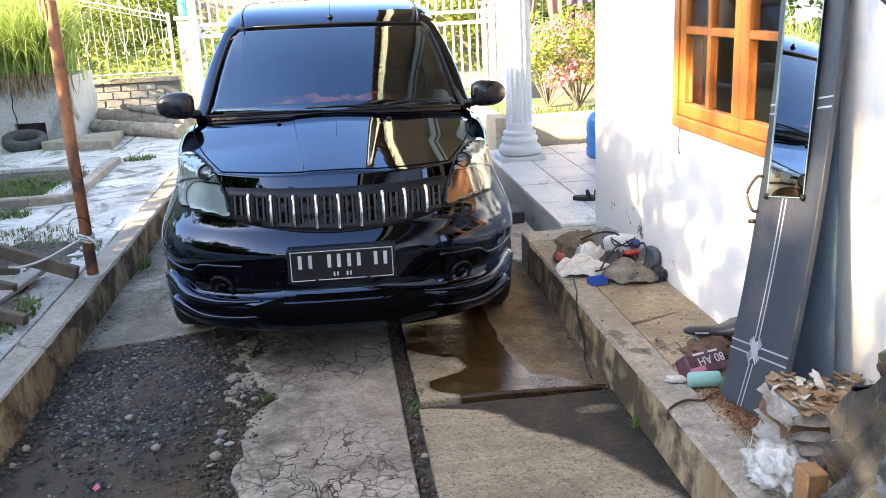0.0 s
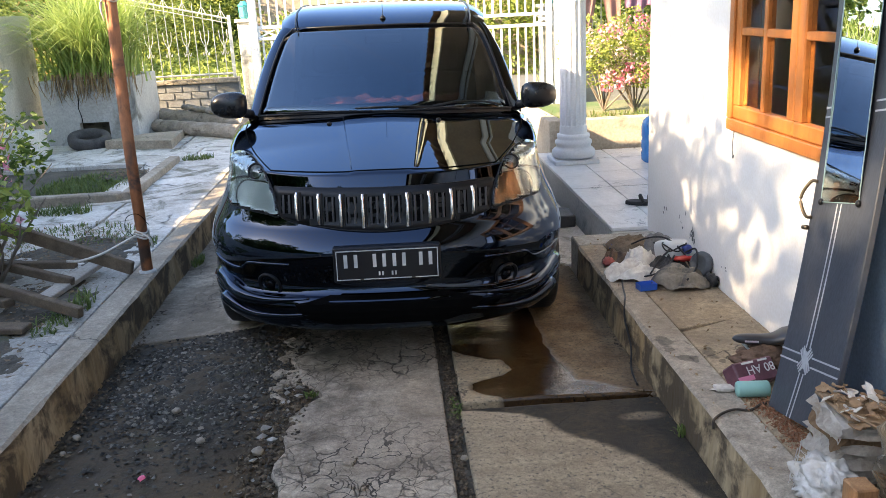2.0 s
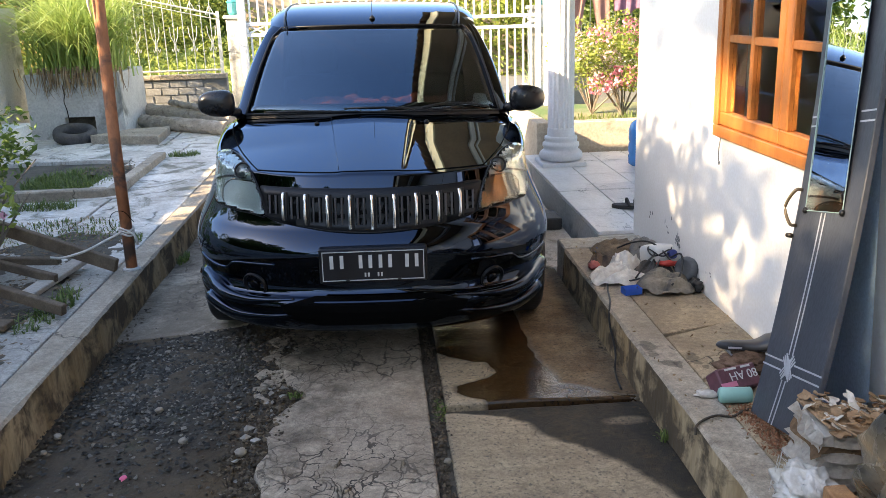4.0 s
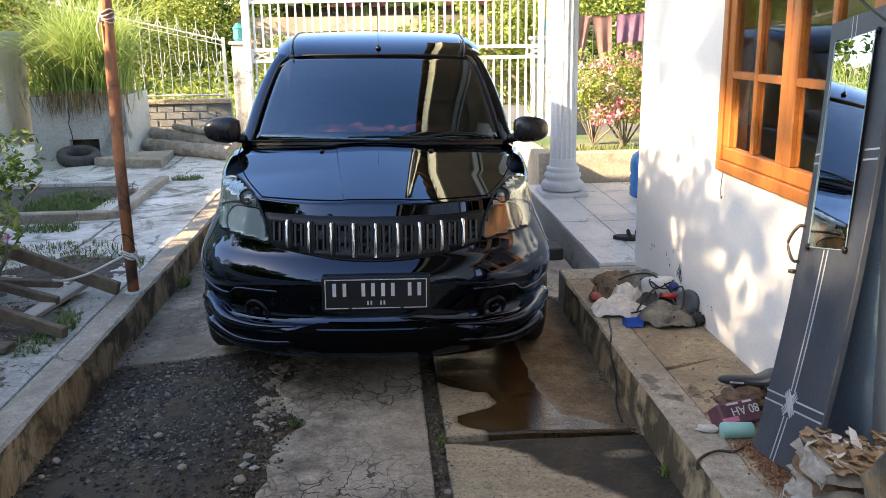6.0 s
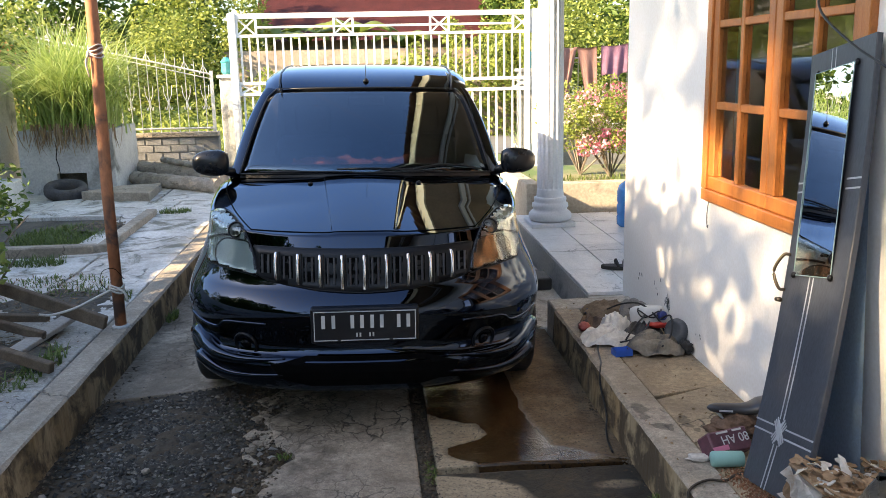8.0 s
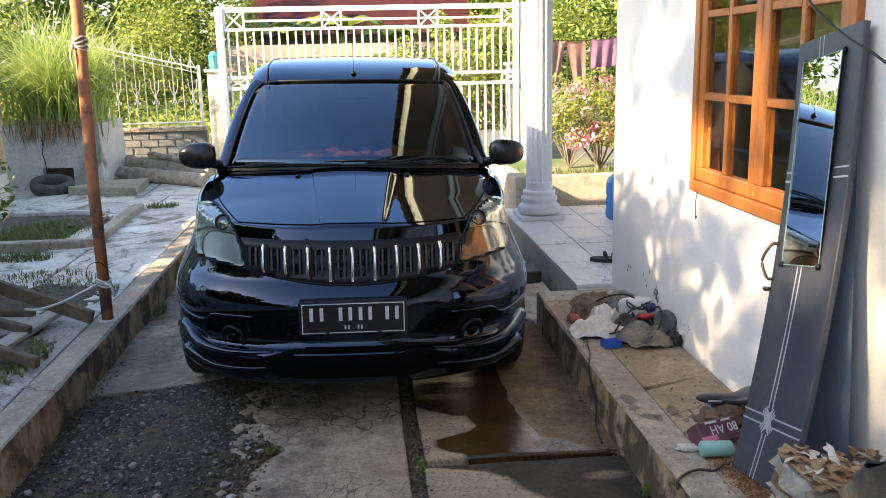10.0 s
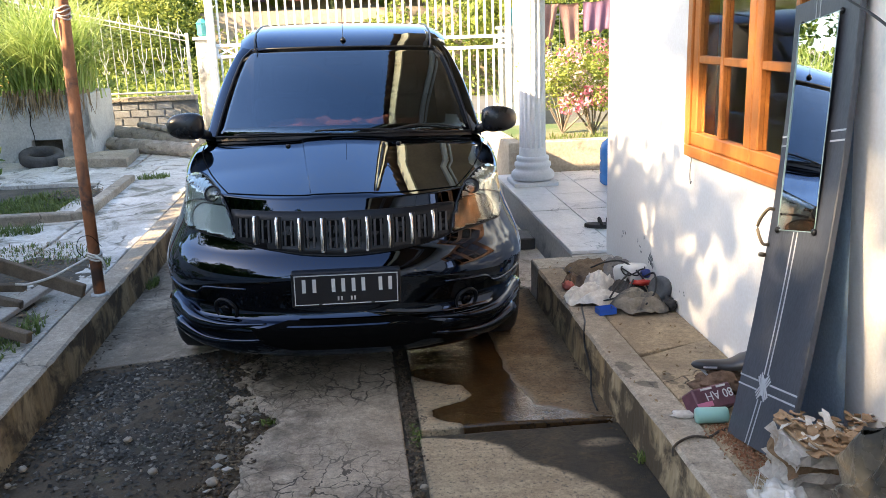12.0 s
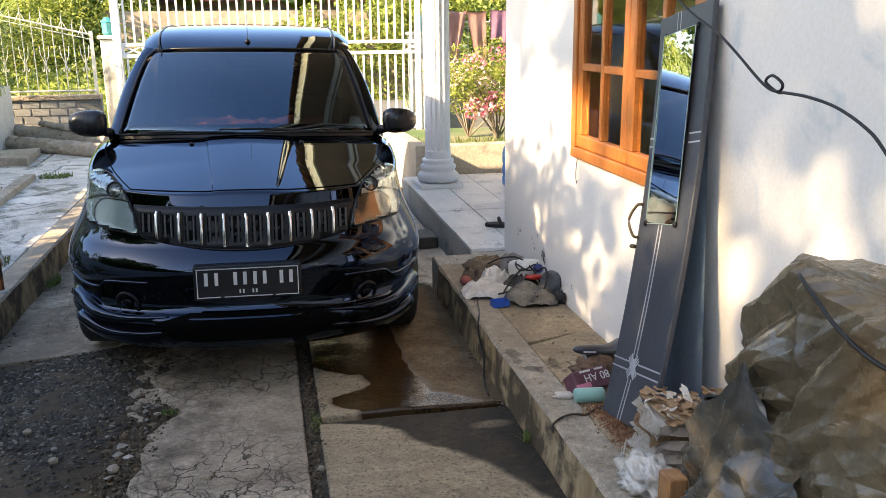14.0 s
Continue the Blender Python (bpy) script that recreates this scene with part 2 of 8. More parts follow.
def cracked(name, c1, c2, crack, scale, width, rough=0.85, moss=None, warp=0.35, dirt=None, nets=(), soil=None):
    """Old concrete: blotches, a net of cracks in places, stains and moss."""
    m, t, p = nodes(name)
    col = ramp(t, noise_of(t, 1.6, 8, 0.62), [(0.3, c1), (0.68, c2)])
    col = blend(t, 0.38, col, ramp(t, noise_of(t, 150, 4, 0.7), [(0.3, (0.15,) * 3), (0.7, (0.85,) * 3)]), "OVERLAY")
    col = blend(t, 0.55, col, ramp(t, noise_of(t, 45, 4, 0.65), [(0.25, (0.2,) * 3), (0.75, (0.8,) * 3)]), "OVERLAY")
    col = blend(t, 0.5, col, ramp(t, noise_of(t, 11, 6, 0.7), [(0.3, (0.3,) * 3), (0.7, (0.72,) * 3)]), "OVERLAY")
    # cracks
    nz = add(t, "ShaderNodeTexNoise", Scale=5.0, Detail=4.0)
    t.links.new(where(t), nz.inputs["Vector"])
    off = t.nodes.new("ShaderNodeVectorMath")
    off.operation = "MULTIPLY_ADD"
    off.inputs[1].default_value = (warp,) * 3
    t.links.new(nz.outputs["Color"], off.inputs[0])
    t.links.new(where(t), off.inputs[2])
    vo = t.nodes.new("ShaderNodeTexVoronoi")
    vo.feature = "DISTANCE_TO_EDGE"
    vo.inputs["Scale"].default_value = scale
    t.links.new(off.outputs[0], vo.inputs["Vector"])
    line = ramp(t, vo.outputs["Distance"], [(0.0, (1, 1, 1)), (width, (0, 0, 0))])
    some = ramp(t, noise_of(t, 1.5, 4, 0.6), grey(0.47, 0.56))
    line = math_of(t, "MULTIPLY", line, some)
    col = blend(t, line, col, crack)
    if nets:
        fine = t.nodes.new("ShaderNodeTexVoronoi")
        fine.feature = "DISTANCE_TO_EDGE"
        fine.inputs["Scale"].default_value = 11.0
        t.links.new(off.outputs[0], fine.inputs["Vector"])
        broken = None
        for e in nets:
            k = ellipse_mask(t, off.outputs[0], *e)
            broken = k if broken is None else math_of(t, "MAXIMUM", broken, k)
        gaps = ramp(t, noise_of(t, 9, 3), [(0.3, (0.006,) * 3), (0.8, (0.06,) * 3)])
        net = math_of(t, "MULTIPLY", math_of(t, "LESS_THAN", fine.outputs["Distance"], gaps), broken)
        col = blend(t, net, col, crack)
        line = math_of(t, "MAXIMUM", line, net)
    if soil:
        stain = side_of_line(t, off.outputs[0], soil[1], 0.07)
        stain = math_of(t, "MULTIPLY", stain, ramp(t, noise_of(t, 7, 6, 0.7), grey(0.42, 0.70)))
        col = blend(t, stain, col, soil[0])
    if dirt:
        mask = ramp(t, noise_of(t, 0.8, 8, 0.7, None, 1.2), grey(1 - dirt[1] - 0.1, 1 - dirt[1] + 0.1))
        col = blend(t, math_of(t, "MULTIPLY", mask, 0.8), col, dirt[0])
    if moss:
        mask = ramp(t, noise_of(t, 2.6, 8, 0.72, None, 0.8), grey(1 - moss[1] - 0.05, 1 - moss[1] + 0.05))
        col = blend(t, mask, col, moss[0])
    t.links.new(col, p.inputs["Base Color"])
    p.inputs["Roughness"].default_value = rough
    h = math_of(t, "SUBTRACT", noise_of(t, 38, 6, 0.7), math_of(t, "MULTIPLY", line, 2.0))
    h = math_of(t, "ADD", h, math_of(t, "MULTIPLY", noise_of(t, 170, 2), 0.5))
    bump(t, p, h, 0.6, 0.012)
    return m, t, p, col

CONC, _t, _p, _c = cracked("old_concrete", (0.25, 0.20, 0.145), (0.45, 0.375, 0.275), (0.05, 0.04, 0.028), 10.0, 0.05, warp=0.26, dirt=((0.12, 0.092, 0.06), 0.45), nets=((-0.02, 3.38, 0.34, 0.36, 0.5), (-0.16, 4.40, 0.17, 0.33, 0.6), (-0.18, 2.5, 0.2, 0.3, 0.5)), soil=((0.085, 0.062, 0.038), ((2.0, 0.02), (2.9, -0.02), (3.3, -0.06), (3.6, -0.10), (3.85, 0.08), (4.1, -0.04), (4.6, 0.04), (5.2, 0.10))))
YARD, _t, _p, _c = cracked("yard_concrete", (0.46, 0.43, 0.375), (0.73, 0.695, 0.625), (0.05, 0.05, 0.035), 1.5, 0.03, moss=((0.17, 0.16, 0.115), 0.435), dirt=((0.29, 0.25, 0.19), 0.42))
KERB, _t, _p, _c = cracked("kerb_concrete", (0.25, 0.205, 0.15), (0.42, 0.36, 0.275), (0.06, 0.05, 0.04), 1.3, 0.008, dirt=((0.19, 0.155, 0.105), 0.42))
KFACE = surf("kerb_stained_face", (0.22, 0.15, 0.065), (0.42, 0.33, 0.20), 5.0, 0.9, 40, 0.7, spots=((0.075, 0.055, 0.03), 0.50, 4.5), stretch=(1, 1, 0.22))
PLAT, _t, _p, _c = cracked("platform_concrete", (0.30, 0.275, 0.23), (0.44, 0.41, 0.35), (0.06, 0.05, 0.04), 2.0, 0.008, dirt=((0.20, 0.19, 0.17), 0.40))
SLABS, _t, _p, _c = cracked("sandy_slab", (0.27, 0.195, 0.11), (0.43, 0.335, 0.21), (0.035, 0.028, 0.02), 1.7, 0.010, dirt=((0.15, 0.115, 0.075), 0.44))
def damp_patches(m, spots):
    """Irregular patches of spilled water soaked into a surface."""
    t, p = m.node_tree, m.node_tree.nodes["Principled BSDF"]
    col = p.inputs["Base Color"].links[0].from_socket
    nz = add(t, "ShaderNodeTexNoise", Scale=16.0, Detail=4.0)
    t.links.new(where(t), nz.inputs["Vector"])
    off = t.nodes.new("ShaderNodeVectorMath")
    off.operation = "MULTIPLY_ADD"
    off.inputs[1].default_value = (0.09, 0.09, 0)
    t.links.new(nz.outputs["Color"], off.inputs[0])
    t.links.new(where(t), off.inputs[2])
    for x, y, rx, ry in spots:
        mask = ellipse_mask(t, off.outputs[0], x + 0.045, y + 0.045, rx, ry, 0.12)
        col = blend(t, math_of(t, "MULTIPLY", mask, 0.85), col, blend(t, 1.0, col, (0.42, 0.42, 0.42), "MULTIPLY"))
    t.links.new(col, p.inputs["Base Color"])


damp_patches(KERB, ((1.10, 3.74, 0.030, 0.055), (1.085, 3.655, 0.022, 0.03), (1.13, 3.565, 0.035, 0.03), (1.165, 3.54, 0.02, 0.025)))
damp_patches(SLABS, ((1.235, 3.60, 0.030, 0.055), (1.26, 3.52, 0.02, 0.02)))
DIRT = surf("dark_dirt", (0.05, 0.042, 0.03), (0.13, 0.11, 0.08), 4.0, 0.95, 70, 0.9, spots=((0.06, 0.08, 0.03), 0.35, 3.0))
GRIT = surf("gravelly_asphalt", (0.020, 0.017, 0.013), (0.068, 0.056, 0.040), 9.0, 0.9, 45, 1.0, spots=((0.075, 0.056, 0.035), 0.50, 1.9), spec=0.3)
_t, _p = GRIT.node_tree, GRIT.node_tree.nodes["Principled BSDF"]
_c = _p.inputs["Base Color"].links[0].from_socket
_s = math_of(_t, "SUBTRACT", 1.0, side_of_line(_t, where(_t), ((-5.0, -0.70), (2.6, -0.78), (3.2, -0.72), (3.6, -0.62), (4.1, -0.58), (4.9, -0.62)), 0.12))
_s = math_of(_t, "MULTIPLY", _s, ramp(_t, noise_of(_t, 6, 6, 0.7), grey(0.25, 0.6)))
_c = blend(_t, _s, _c, (0.085, 0.058, 0.030))
_g = ramp(_t, noise_of(_t, 2.2, 6, 0.7, None, 0.8), grey(0.56, 0.68))
_t.links.new(blend(_t, math_of(_t, "MULTIPLY", _g, 0.6), _c, (0.045, 0.058, 0.026)), _p.inputs["Base Color"])
SOIL = surf("roadside_soil", (0.12, 0.13, 0.06), (0.22, 0.20, 0.11), 0.6, 0.95, 25, 0.8, spots=((0.07, 0.12, 0.03), 0.5, 0.9))
ASPH = surf("road_asphalt", (0.09, 0.09, 0.09), (0.15, 0.15, 0.145), 0.8, 0.85, 60, 0.5)
WALLW = surf("white_wall_paint", (0.79, 0.755, 0.69), (0.86, 0.825, 0.76), 1.2, 0.75, 70, 0.12, spots=((0.60, 0.63, 0.62), 0.33, 2.2))
GREYW = surf("raw_cement_render", (0.44, 0.425, 0.385), (0.60, 0.58, 0.53), 1.5, 0.9, 45, 0.4, spots=((0.18, 0.19, 0.16), 0.38, 1.4))
PLANTM = surf("grimy_planter_cement", (0.36, 0.35, 0.32), (0.50, 0.49, 0.45), 1.8, 0.9, 45, 0.5, spots=((0.15, 0.145, 0.12), 0.40, 1.7))
BRICKG = surf("grey_cement_brick", (0.19, 0.19, 0.19), (0.29, 0.29, 0.285), 3.0, 0.9, 60, 0.5, per=0.18)
MORTAR = surf("grey_mortar", (0.12, 0.12, 0.115), (0.20, 0.20, 0.19), 5.0, 0.95, 60, 0.4)
WHITEM = plain("white_enamel", (0.82, 0.82, 0.80), 0.4)
FENCEM = surf("chipped_fence_paint", (0.42, 0.43, 0.41), (0.58, 0.58, 0.55), 6.0, 0.5, 60, 0.2, spots=((0.30, 0.24, 0.18), 0.30, 9.0))
WOODO = surf("varnished_orange_wood", (0.36, 0.115, 0.024), (0.48, 0.18, 0.042), 5.0, 0.34, 90, 0.15, stretch=(1, 6, 0.6))
TILEW, _t, _p, _c = cracked("white_porch_tile", (0.70, 0.69, 0.67), (0.88, 0.865, 0.83), (0.30, 0.30, 0.30), 1.6, 0.012, rough=0.28, warp=0.6, dirt=((0.40, 0.41, 0.43), 0.43))
BROWNP = surf("brown_eave_board", (0.24, 0.17, 0.11), (0.34, 0.25, 0.165), 2.0, 0.7, 50, 0.2)
ZINC = surf("cream_fascia_paint", (0.72, 0.58, 0.32), (0.82, 0.70, 0.44), 4.0, 0.5, 60, 0.2)
SHEETM = surf("brown_roofing_sheet", (0.10, 0.06, 0.04), (0.17, 0.11, 0.07), 4.0, 0.7, 60, 0.2)
# the dimness of rooms behind windows is put into this dark colour
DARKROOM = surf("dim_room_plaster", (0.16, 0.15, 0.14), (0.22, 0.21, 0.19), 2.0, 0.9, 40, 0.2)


def clear_glass(name, tint, ior=1.45):
    m, t, p = nodes(name)
    p.inputs["Base Color"].default_value = (*tint, 1)
    p.inputs["Transmission Weight"].default_value = 1.0
    p.inputs["IOR"].default_value = ior
    n = noise_of(t, 6, 4)
    t.links.new(ramp(t, n, [(0.3, (0.0,) * 3), (0.8, (0.03,) * 3)]), p.inputs["Roughness"])
    return m


PANE = clear_glass("window_glass", (0.92, 0.95, 0.94))


def wet_concrete(name):
    """Sandy slab with spilled water on it: dark and glossy where it is wet, with a dry tongue and a damp side."""
    m, t, p, col = cracked(name, (0.25, 0.190, 0.115), (0.40, 0.315, 0.20), (0.05, 0.04, 0.03), 2.2, 0.008, dirt=((0.15, 0.112, 0.070), 0.44))
    pits = ramp(t, noise_of(t, 75, 2, 0.5), grey(0.59, 0.66))
    col = blend(t, math_of(t, "MULTIPLY", pits, 0.8), col, (0.09, 0.075, 0.055))
    nz = add(t, "ShaderNodeTexNoise", Scale=9.0, Detail=5.0)
    t.links.new(where(t), nz.inputs["Vector"])
    off = t.nodes.new("ShaderNodeVectorMath")
    off.operation = "MULTIPLY_ADD"
    off.inputs[1].default_value = (0.05, 0.05, 0)
    t.links.new(nz.outputs["Color"], off.inputs[0])
    t.links.new(where(t), off.inputs[2])
    co = off.outputs[0]
    sep = t.nodes.new("ShaderNodeSeparateXYZ")
    t.links.new(where(t), sep.inputs[0])
    upper = math_of(t, "GREATER_THAN", sep.outputs["Y"], 3.675)
    tongue = side_of_line(t, co, ((3.70, 0.45), (3.755, 0.43), (3.79, 0.37), (3.84, 0.335), (3.90, 0.33), (3.945, 0.40), (3.975, 0.47), (4.03, 0.52), (4.10, 0.505), (4.14, 0.48), (4.18, 0.39), (4.23, 0.32), (4.29, 0.26), (4.40, 0.18)))
    pool = side_of_line(t, co, ((3.68, 1.12), (3.76, 0.95), (3.87, 0.79), (4.04, 0.765), (4.17, 0.735), (4.6, 0.73), (5.4, 0.75)), 0.02)
    wet = math_of(t, "MULTIPLY", upper, math_of(t, "MULTIPLY", pool, math_of(t, "SUBTRACT", 1.0, tongue)))
    damp = math_of(t, "MULTIPLY", upper, math_of(t, "SUBTRACT", 1.0, pool))
    dry = side_of_line(t, co, ((1.6, 1.30), (2.6, 1.14), (2.81, 1.065), (3.01, 0.965), (3.18, 0.88), (3.26, 0.825), (3.34, 0.765), (3.37, 0.693), (3.43, 0.625), (3.53, 0.596), (3.60, 0.51), (3.63, 0.43), (3.68, 0.24)), 0.02)
    run = math_of(t, "MULTIPLY", math_of(t, "SUBTRACT", 1.0, upper), math_of(t, "SUBTRACT", 1.0, dry))
    run = math_of(t, "MULTIPLY", run, math_of(t, "SUBTRACT", 1.0, math_of(t, "MULTIPLY", ellipse_mask(t, co, 0.965, 3.51, 0.075, 0.035, 0.3), 0.55)))
    col = blend(t, math_of(t, "MULTIPLY", damp, ramp(t, noise_of(t, 5, 6, 0.65), [(0.3, (0.45,) * 3), (0.65, (1.0,) * 3)])), col, blend(t, 1.0, col, (0.31, 0.245, 0.17), "MULTIPLY"))
    col = blend(t, run, col, blend(t, 1.0, col, ramp(t, noise_of(t, 7, 7, 0.72, None, 0.8), [(0.38, (0.05, 0.052, 0.046)), (0.52, (0.095, 0.09, 0.07)), (0.68, (0.21, 0.18, 0.115))]), "MULTIPLY"))
    col = blend(t, wet, col, blend(t, 1.0, col, (0.15, 0.105, 0.065), "MULTIPLY"))
    t.links.new(col, p.inputs["Base Color"])
    film = math_of(t, "ADD", wet, math_of(t, "MULTIPLY", run, 0.18), True)
    t.links.new(math_of(t, "SUBTRACT", 0.85, math_of(t, "MULTIPLY", film, 0.71)), p.inputs["Roughness"])
    relief = [n for n in t.nodes if n.bl_idname == "ShaderNodeBump"][0]
    t.links.new(math_of(t, "SUBTRACT", 0.6, math_of(t, "MULTIPLY", film, 0.44)), relief.inputs["Strength"])
    return m


WETSLAB = wet_concrete("wet_sandy_slab")

# ---- ground and driveway ----
rng = np.random.default_rng(7)
g = bmesh.new()
bmesh.ops.create_grid(g, x_segments=40, y_segments=40, size=300)
for v in g.verts:
    v.co.z = -0.06 if v.co.length < 40 else -0.06 + 0.6 * noise.noise(v.co * 0.02)
solid("ground", g, SOIL, "weedy brown soil around the yard", "ground", kind="structure", base=(0, 0, -0.06))

bed = thing("driveway", (0, 4, -0.05), "worn concrete driveway between two raised kerbs, cracked and partly wet", "driveway", kind="structure")
part("dirt_bed", poly_slab([(-1.33, -5), (1.06, -5), (1.06, 5.5), (1.30, 5.5), (1.30, 13.0), (-1.33, 13.0)], -0.06, -0.028, 0, 0.25, 0.012), DIRT, bed, "dark damp earth in the joints")

# centre strip with a broken left edge
edge = []
for i in range(130):
    y = 5.2 - i * 0.0785
    edge.append((-0.44 + 0.11 * math.exp(-(((y - 3.86) / 0.12) ** 2)) + 0.06 * noise.noise(Vector((0, y * 2.1, 3))) + 0.08 * noise.noise(Vector((0, y * 6, 9))) + 0.03 * noise.noise(Vector((0, y * 17, 4))), y))
centre = [(0.185, 5.2), (-0.43, 5.2)] + edge[1:] + [(0.215, edge[-1][1])]
part("centre_slab", poly_slab(centre, -0.05, 0.0, 0.010, 0.05, 0.016, 1), CONC, bed, "pale cracked concrete strip")
part("centre_slab", poly_slab([(0.185, 12.9), (-0.45, 12.9), (-0.45, 5.22), (0.185, 5.22)], -0.05, 0.0, 0.006, 0.3, 0.008, 2), CONC, bed)
for y0, y1, x1 in ((3.705, 5.46, 1.052), (1.2, 3.645, 1.05), (-1.4, 1.14, 1.05), (-5, -1.46, 1.05)):
    part("side_slab", poly_slab([(0.262, y0), (x1, y0 - 0.03), (x1, y1), (0.25, y1)], -0.05, 0.0, 0.010, 0.07, 0.011, y0), WETSLAB, bed, "sandy concrete slab, wet in places")
part("side_slab", poly_slab([(0.25, 5.5), (1.30, 5.5), (1.30, 12.9), (0.25, 12.9)], -0.05, 0.0, 0.007, 0.3, 0.006, 3), YARD, bed)
# left side: old slabs by the kerb, then crumbled grit
part("side_slab", poly_slab([(-1.32, 4.62), (-0.86, 4.72), (-0.47, 4.90), (-0.47, 6.6), (-1.32, 6.6)], -0.05, -0.002, 0.006, 0.15, 0.010, 4), CONC, bed)
part("side_slab", poly_slab([(-1.32, 6.63), (-0.47, 6.63), (-0.47, 12.9), (-1.32, 12.9)], -0.05, -0.002, 0.006, 0.3, 0.008, 5), CONC, bed)
NX, NY = 60, 640
xs, ys = np.linspace(-1.325, -0.36, NX), np.linspace(-5, 4.92, NY)
rows = []
for y in ys:
    row = []
    for x in xs:
        a = noise.noise(Vector((x * 14, y * 14, 0))) + 0.7 * noise.noise(Vector((x * 31, y * 31, 4)))
        heap = math.exp(-(((x + 0.85) / 0.38) ** 2 + ((y - 4.05) / 0.55) ** 2))
        row.append((x, y, -0.020 + 0.008 * noise.noise(Vector((x * 3, y * 3, 2))) + a * (0.004 + 0.010 * heap) + 0.012 * heap))
    rows.append(row)
part("grit_bed", grid_bm(rows), GRIT, bed, "crumbled dark asphalt and grit", smooth=True)

# ---- kerbs ----
def kerb(name, x0, x1, y0, y1, z, label, jag):
    top = thing(name, ((x0 + x1) / 2, (y0 + y1) / 2, -0.05), label, "kerb", kind="structure")
    rows = []
    n = int((y1 - y0) / 0.06)
    inner, outer = (x1, x0) if jag > 0 else (x0, x1)
    s = 1 if jag > 0 else -1
    for i in range(n + 1):
        y = y0 + (y1 - y0) * i / n
        w = 0.006 * noise.noise(Vector((y * 3, 0, x0))) + 0.004 * noise.noise(Vector((y * 17, 1, x0)))
        b = 0.010 + 0.010 * max(0, noise.noise(Vector((y * 6, 5, x0))))
        rows.append([(inner + s * 0.012, y, -0.05), (inner + s * (0.004 + w), y, z * 0.45), (inner + s * w, y, z - b), (inner - s * b, y, z + w * 0.3), ((inner + outer) / 2, y, z + w * 0.4), (outer, y, z)])
    part("kerb_top", grid_bm([[r[2], r[3], r[4], r[5], (outer, r[5][1], -0.05)] for r in rows]), KERB, top, smooth=False)
    part("kerb_face", grid_bm([r[:3] for r in rows]), KFACE, top, "dirt-stained kerb face")
    return top


kerb("kerb_1", -1.465, -1.325, -5, 12.6, 0.18, "grey concrete kerb along the yard, stained brown on its face", 1)
kerb("kerb_2", 1.055, 1.195, -5, 5.215, 0.19, "grey concrete kerb edging the raised side platform", -1)

# ---- raised yard on the left ----
yard = thing("yard_paving", (-2.8, 6, -0.05), "broken pale concrete yard paving with moss in its cracks", "paving", kind="structure")
random.seed(4)
ycuts = [-5, -2, 1.2, 3.2, 4.35, 5.55, 6.35, 7.3, 9.2, 10.1, 11.2, 12.4]
for i, (ya, yb) in enumerate(zip(ycuts, ycuts[1:])):
    xcuts = [-4.25, -3.3 + random.uniform(-0.2, 0.2), -2.35 + random.uniform(-0.3, 0.3), -1.475]
    for xa, xb in zip(xcuts, xcuts[1:]):
        j = [random.uniform(-0.05, 0.05) for _ in range(4)]
        if xb < -2.3 and ya == 7.3:
            continue
        last = xb == -1.475
        part("paving_slab", poly_slab([(xa + 0.012, ya + 0.012 + j[0]), (xb - 0.01, ya + 0.012 + (j[1] if not last else 0)), (xb - 0.01, yb - 0.01), (xa + 0.012, yb - 0.01)], -0.05, 0.172, 0.008, 0.2, 0.014, i), YARD if ya > 5 else PLAT, yard)
part("yard_soil", box((-4.25, -5, -0.05), (-1.47, 12.4, 0.135)), DIRT, yard, "dark soil in the paving gaps")

# ---- raised platform by the house ----
plat = thing("side_platform", (1.35, 2, -0.05), "raised concrete platform along the house wall, sandy flags inside a grey border", "platform", kind="structure")
part("base", box((1.19, -5, -0.05), (1.56, 5.215, 0.165)), DIRT, plat)
part("border", box((1.060, 5.22, -0.05), (1.56, 5.435, 0.192), 0.008), PLAT, plat, "grey concrete end border")
for ya, yb, d in ((3.94, 5.205, 0.10), (3.50, 3.905, 0.14), (2.62, 3.46, 0.05), (1.7, 2.60, 0.03), (0.4, 1.68, 0), (-2, 0.38, 0), (-5, -2.02, 0)):
    part("flag", poly_slab([(1.205, ya - d * 0.6), (1.555, ya + d * 0.5), (1.555, yb + (0.1 if yb < 4 else 0)), (1.205, yb - (0.06 if yb < 4 else 0))], 0.1, 0.184, 0.005, 0.12, 0.005, ya), SLABS, plat)

# ---- house ----
def wall(name, lo, hi, material, label, holes=()):
    """A wall box; holes: (lo, hi) along its length axis and z, cut right through by building round them."""
    own = bmesh.new()
    ax = 1 if hi[1] - lo[1] > hi[0] - lo[0] else 0
    cuts = sorted({lo[ax], hi[ax], *[h[0][0] for h in holes], *[h[1][0] for h in holes]})
    zc = sorted({lo[2], hi[2], *[h[0][1] for h in holes], *[h[1][1] for h in holes]})
    for a, b in zip(cuts, cuts[1:]):
        for c, d in zip(zc, zc[1:]):
            if any(h[0][0] <= a and b <= h[1][0] and h[0][1] <= c and d <= h[1][1] for h in holes):
                continue
            l, u = list(lo), list(hi)
            l[ax], u[ax], l[2], u[2] = a, b, c, d
            own = box(l, u, bm=own)
    bmesh.ops.remove_doubles(own, verts=own.verts, dist=1e-4)
    seen = {}
    for f in own.faces:
        seen.setdefault(tuple(round(x, 4) for x in f.calc_center_median()), []).append(f)
    bmesh.ops.delete(own, geom=[f for fs in seen.values() if len(fs) > 1 for f in fs], context="FACES")
    return solid(name, own, material, label, "wall", kind="structure", base=lo)


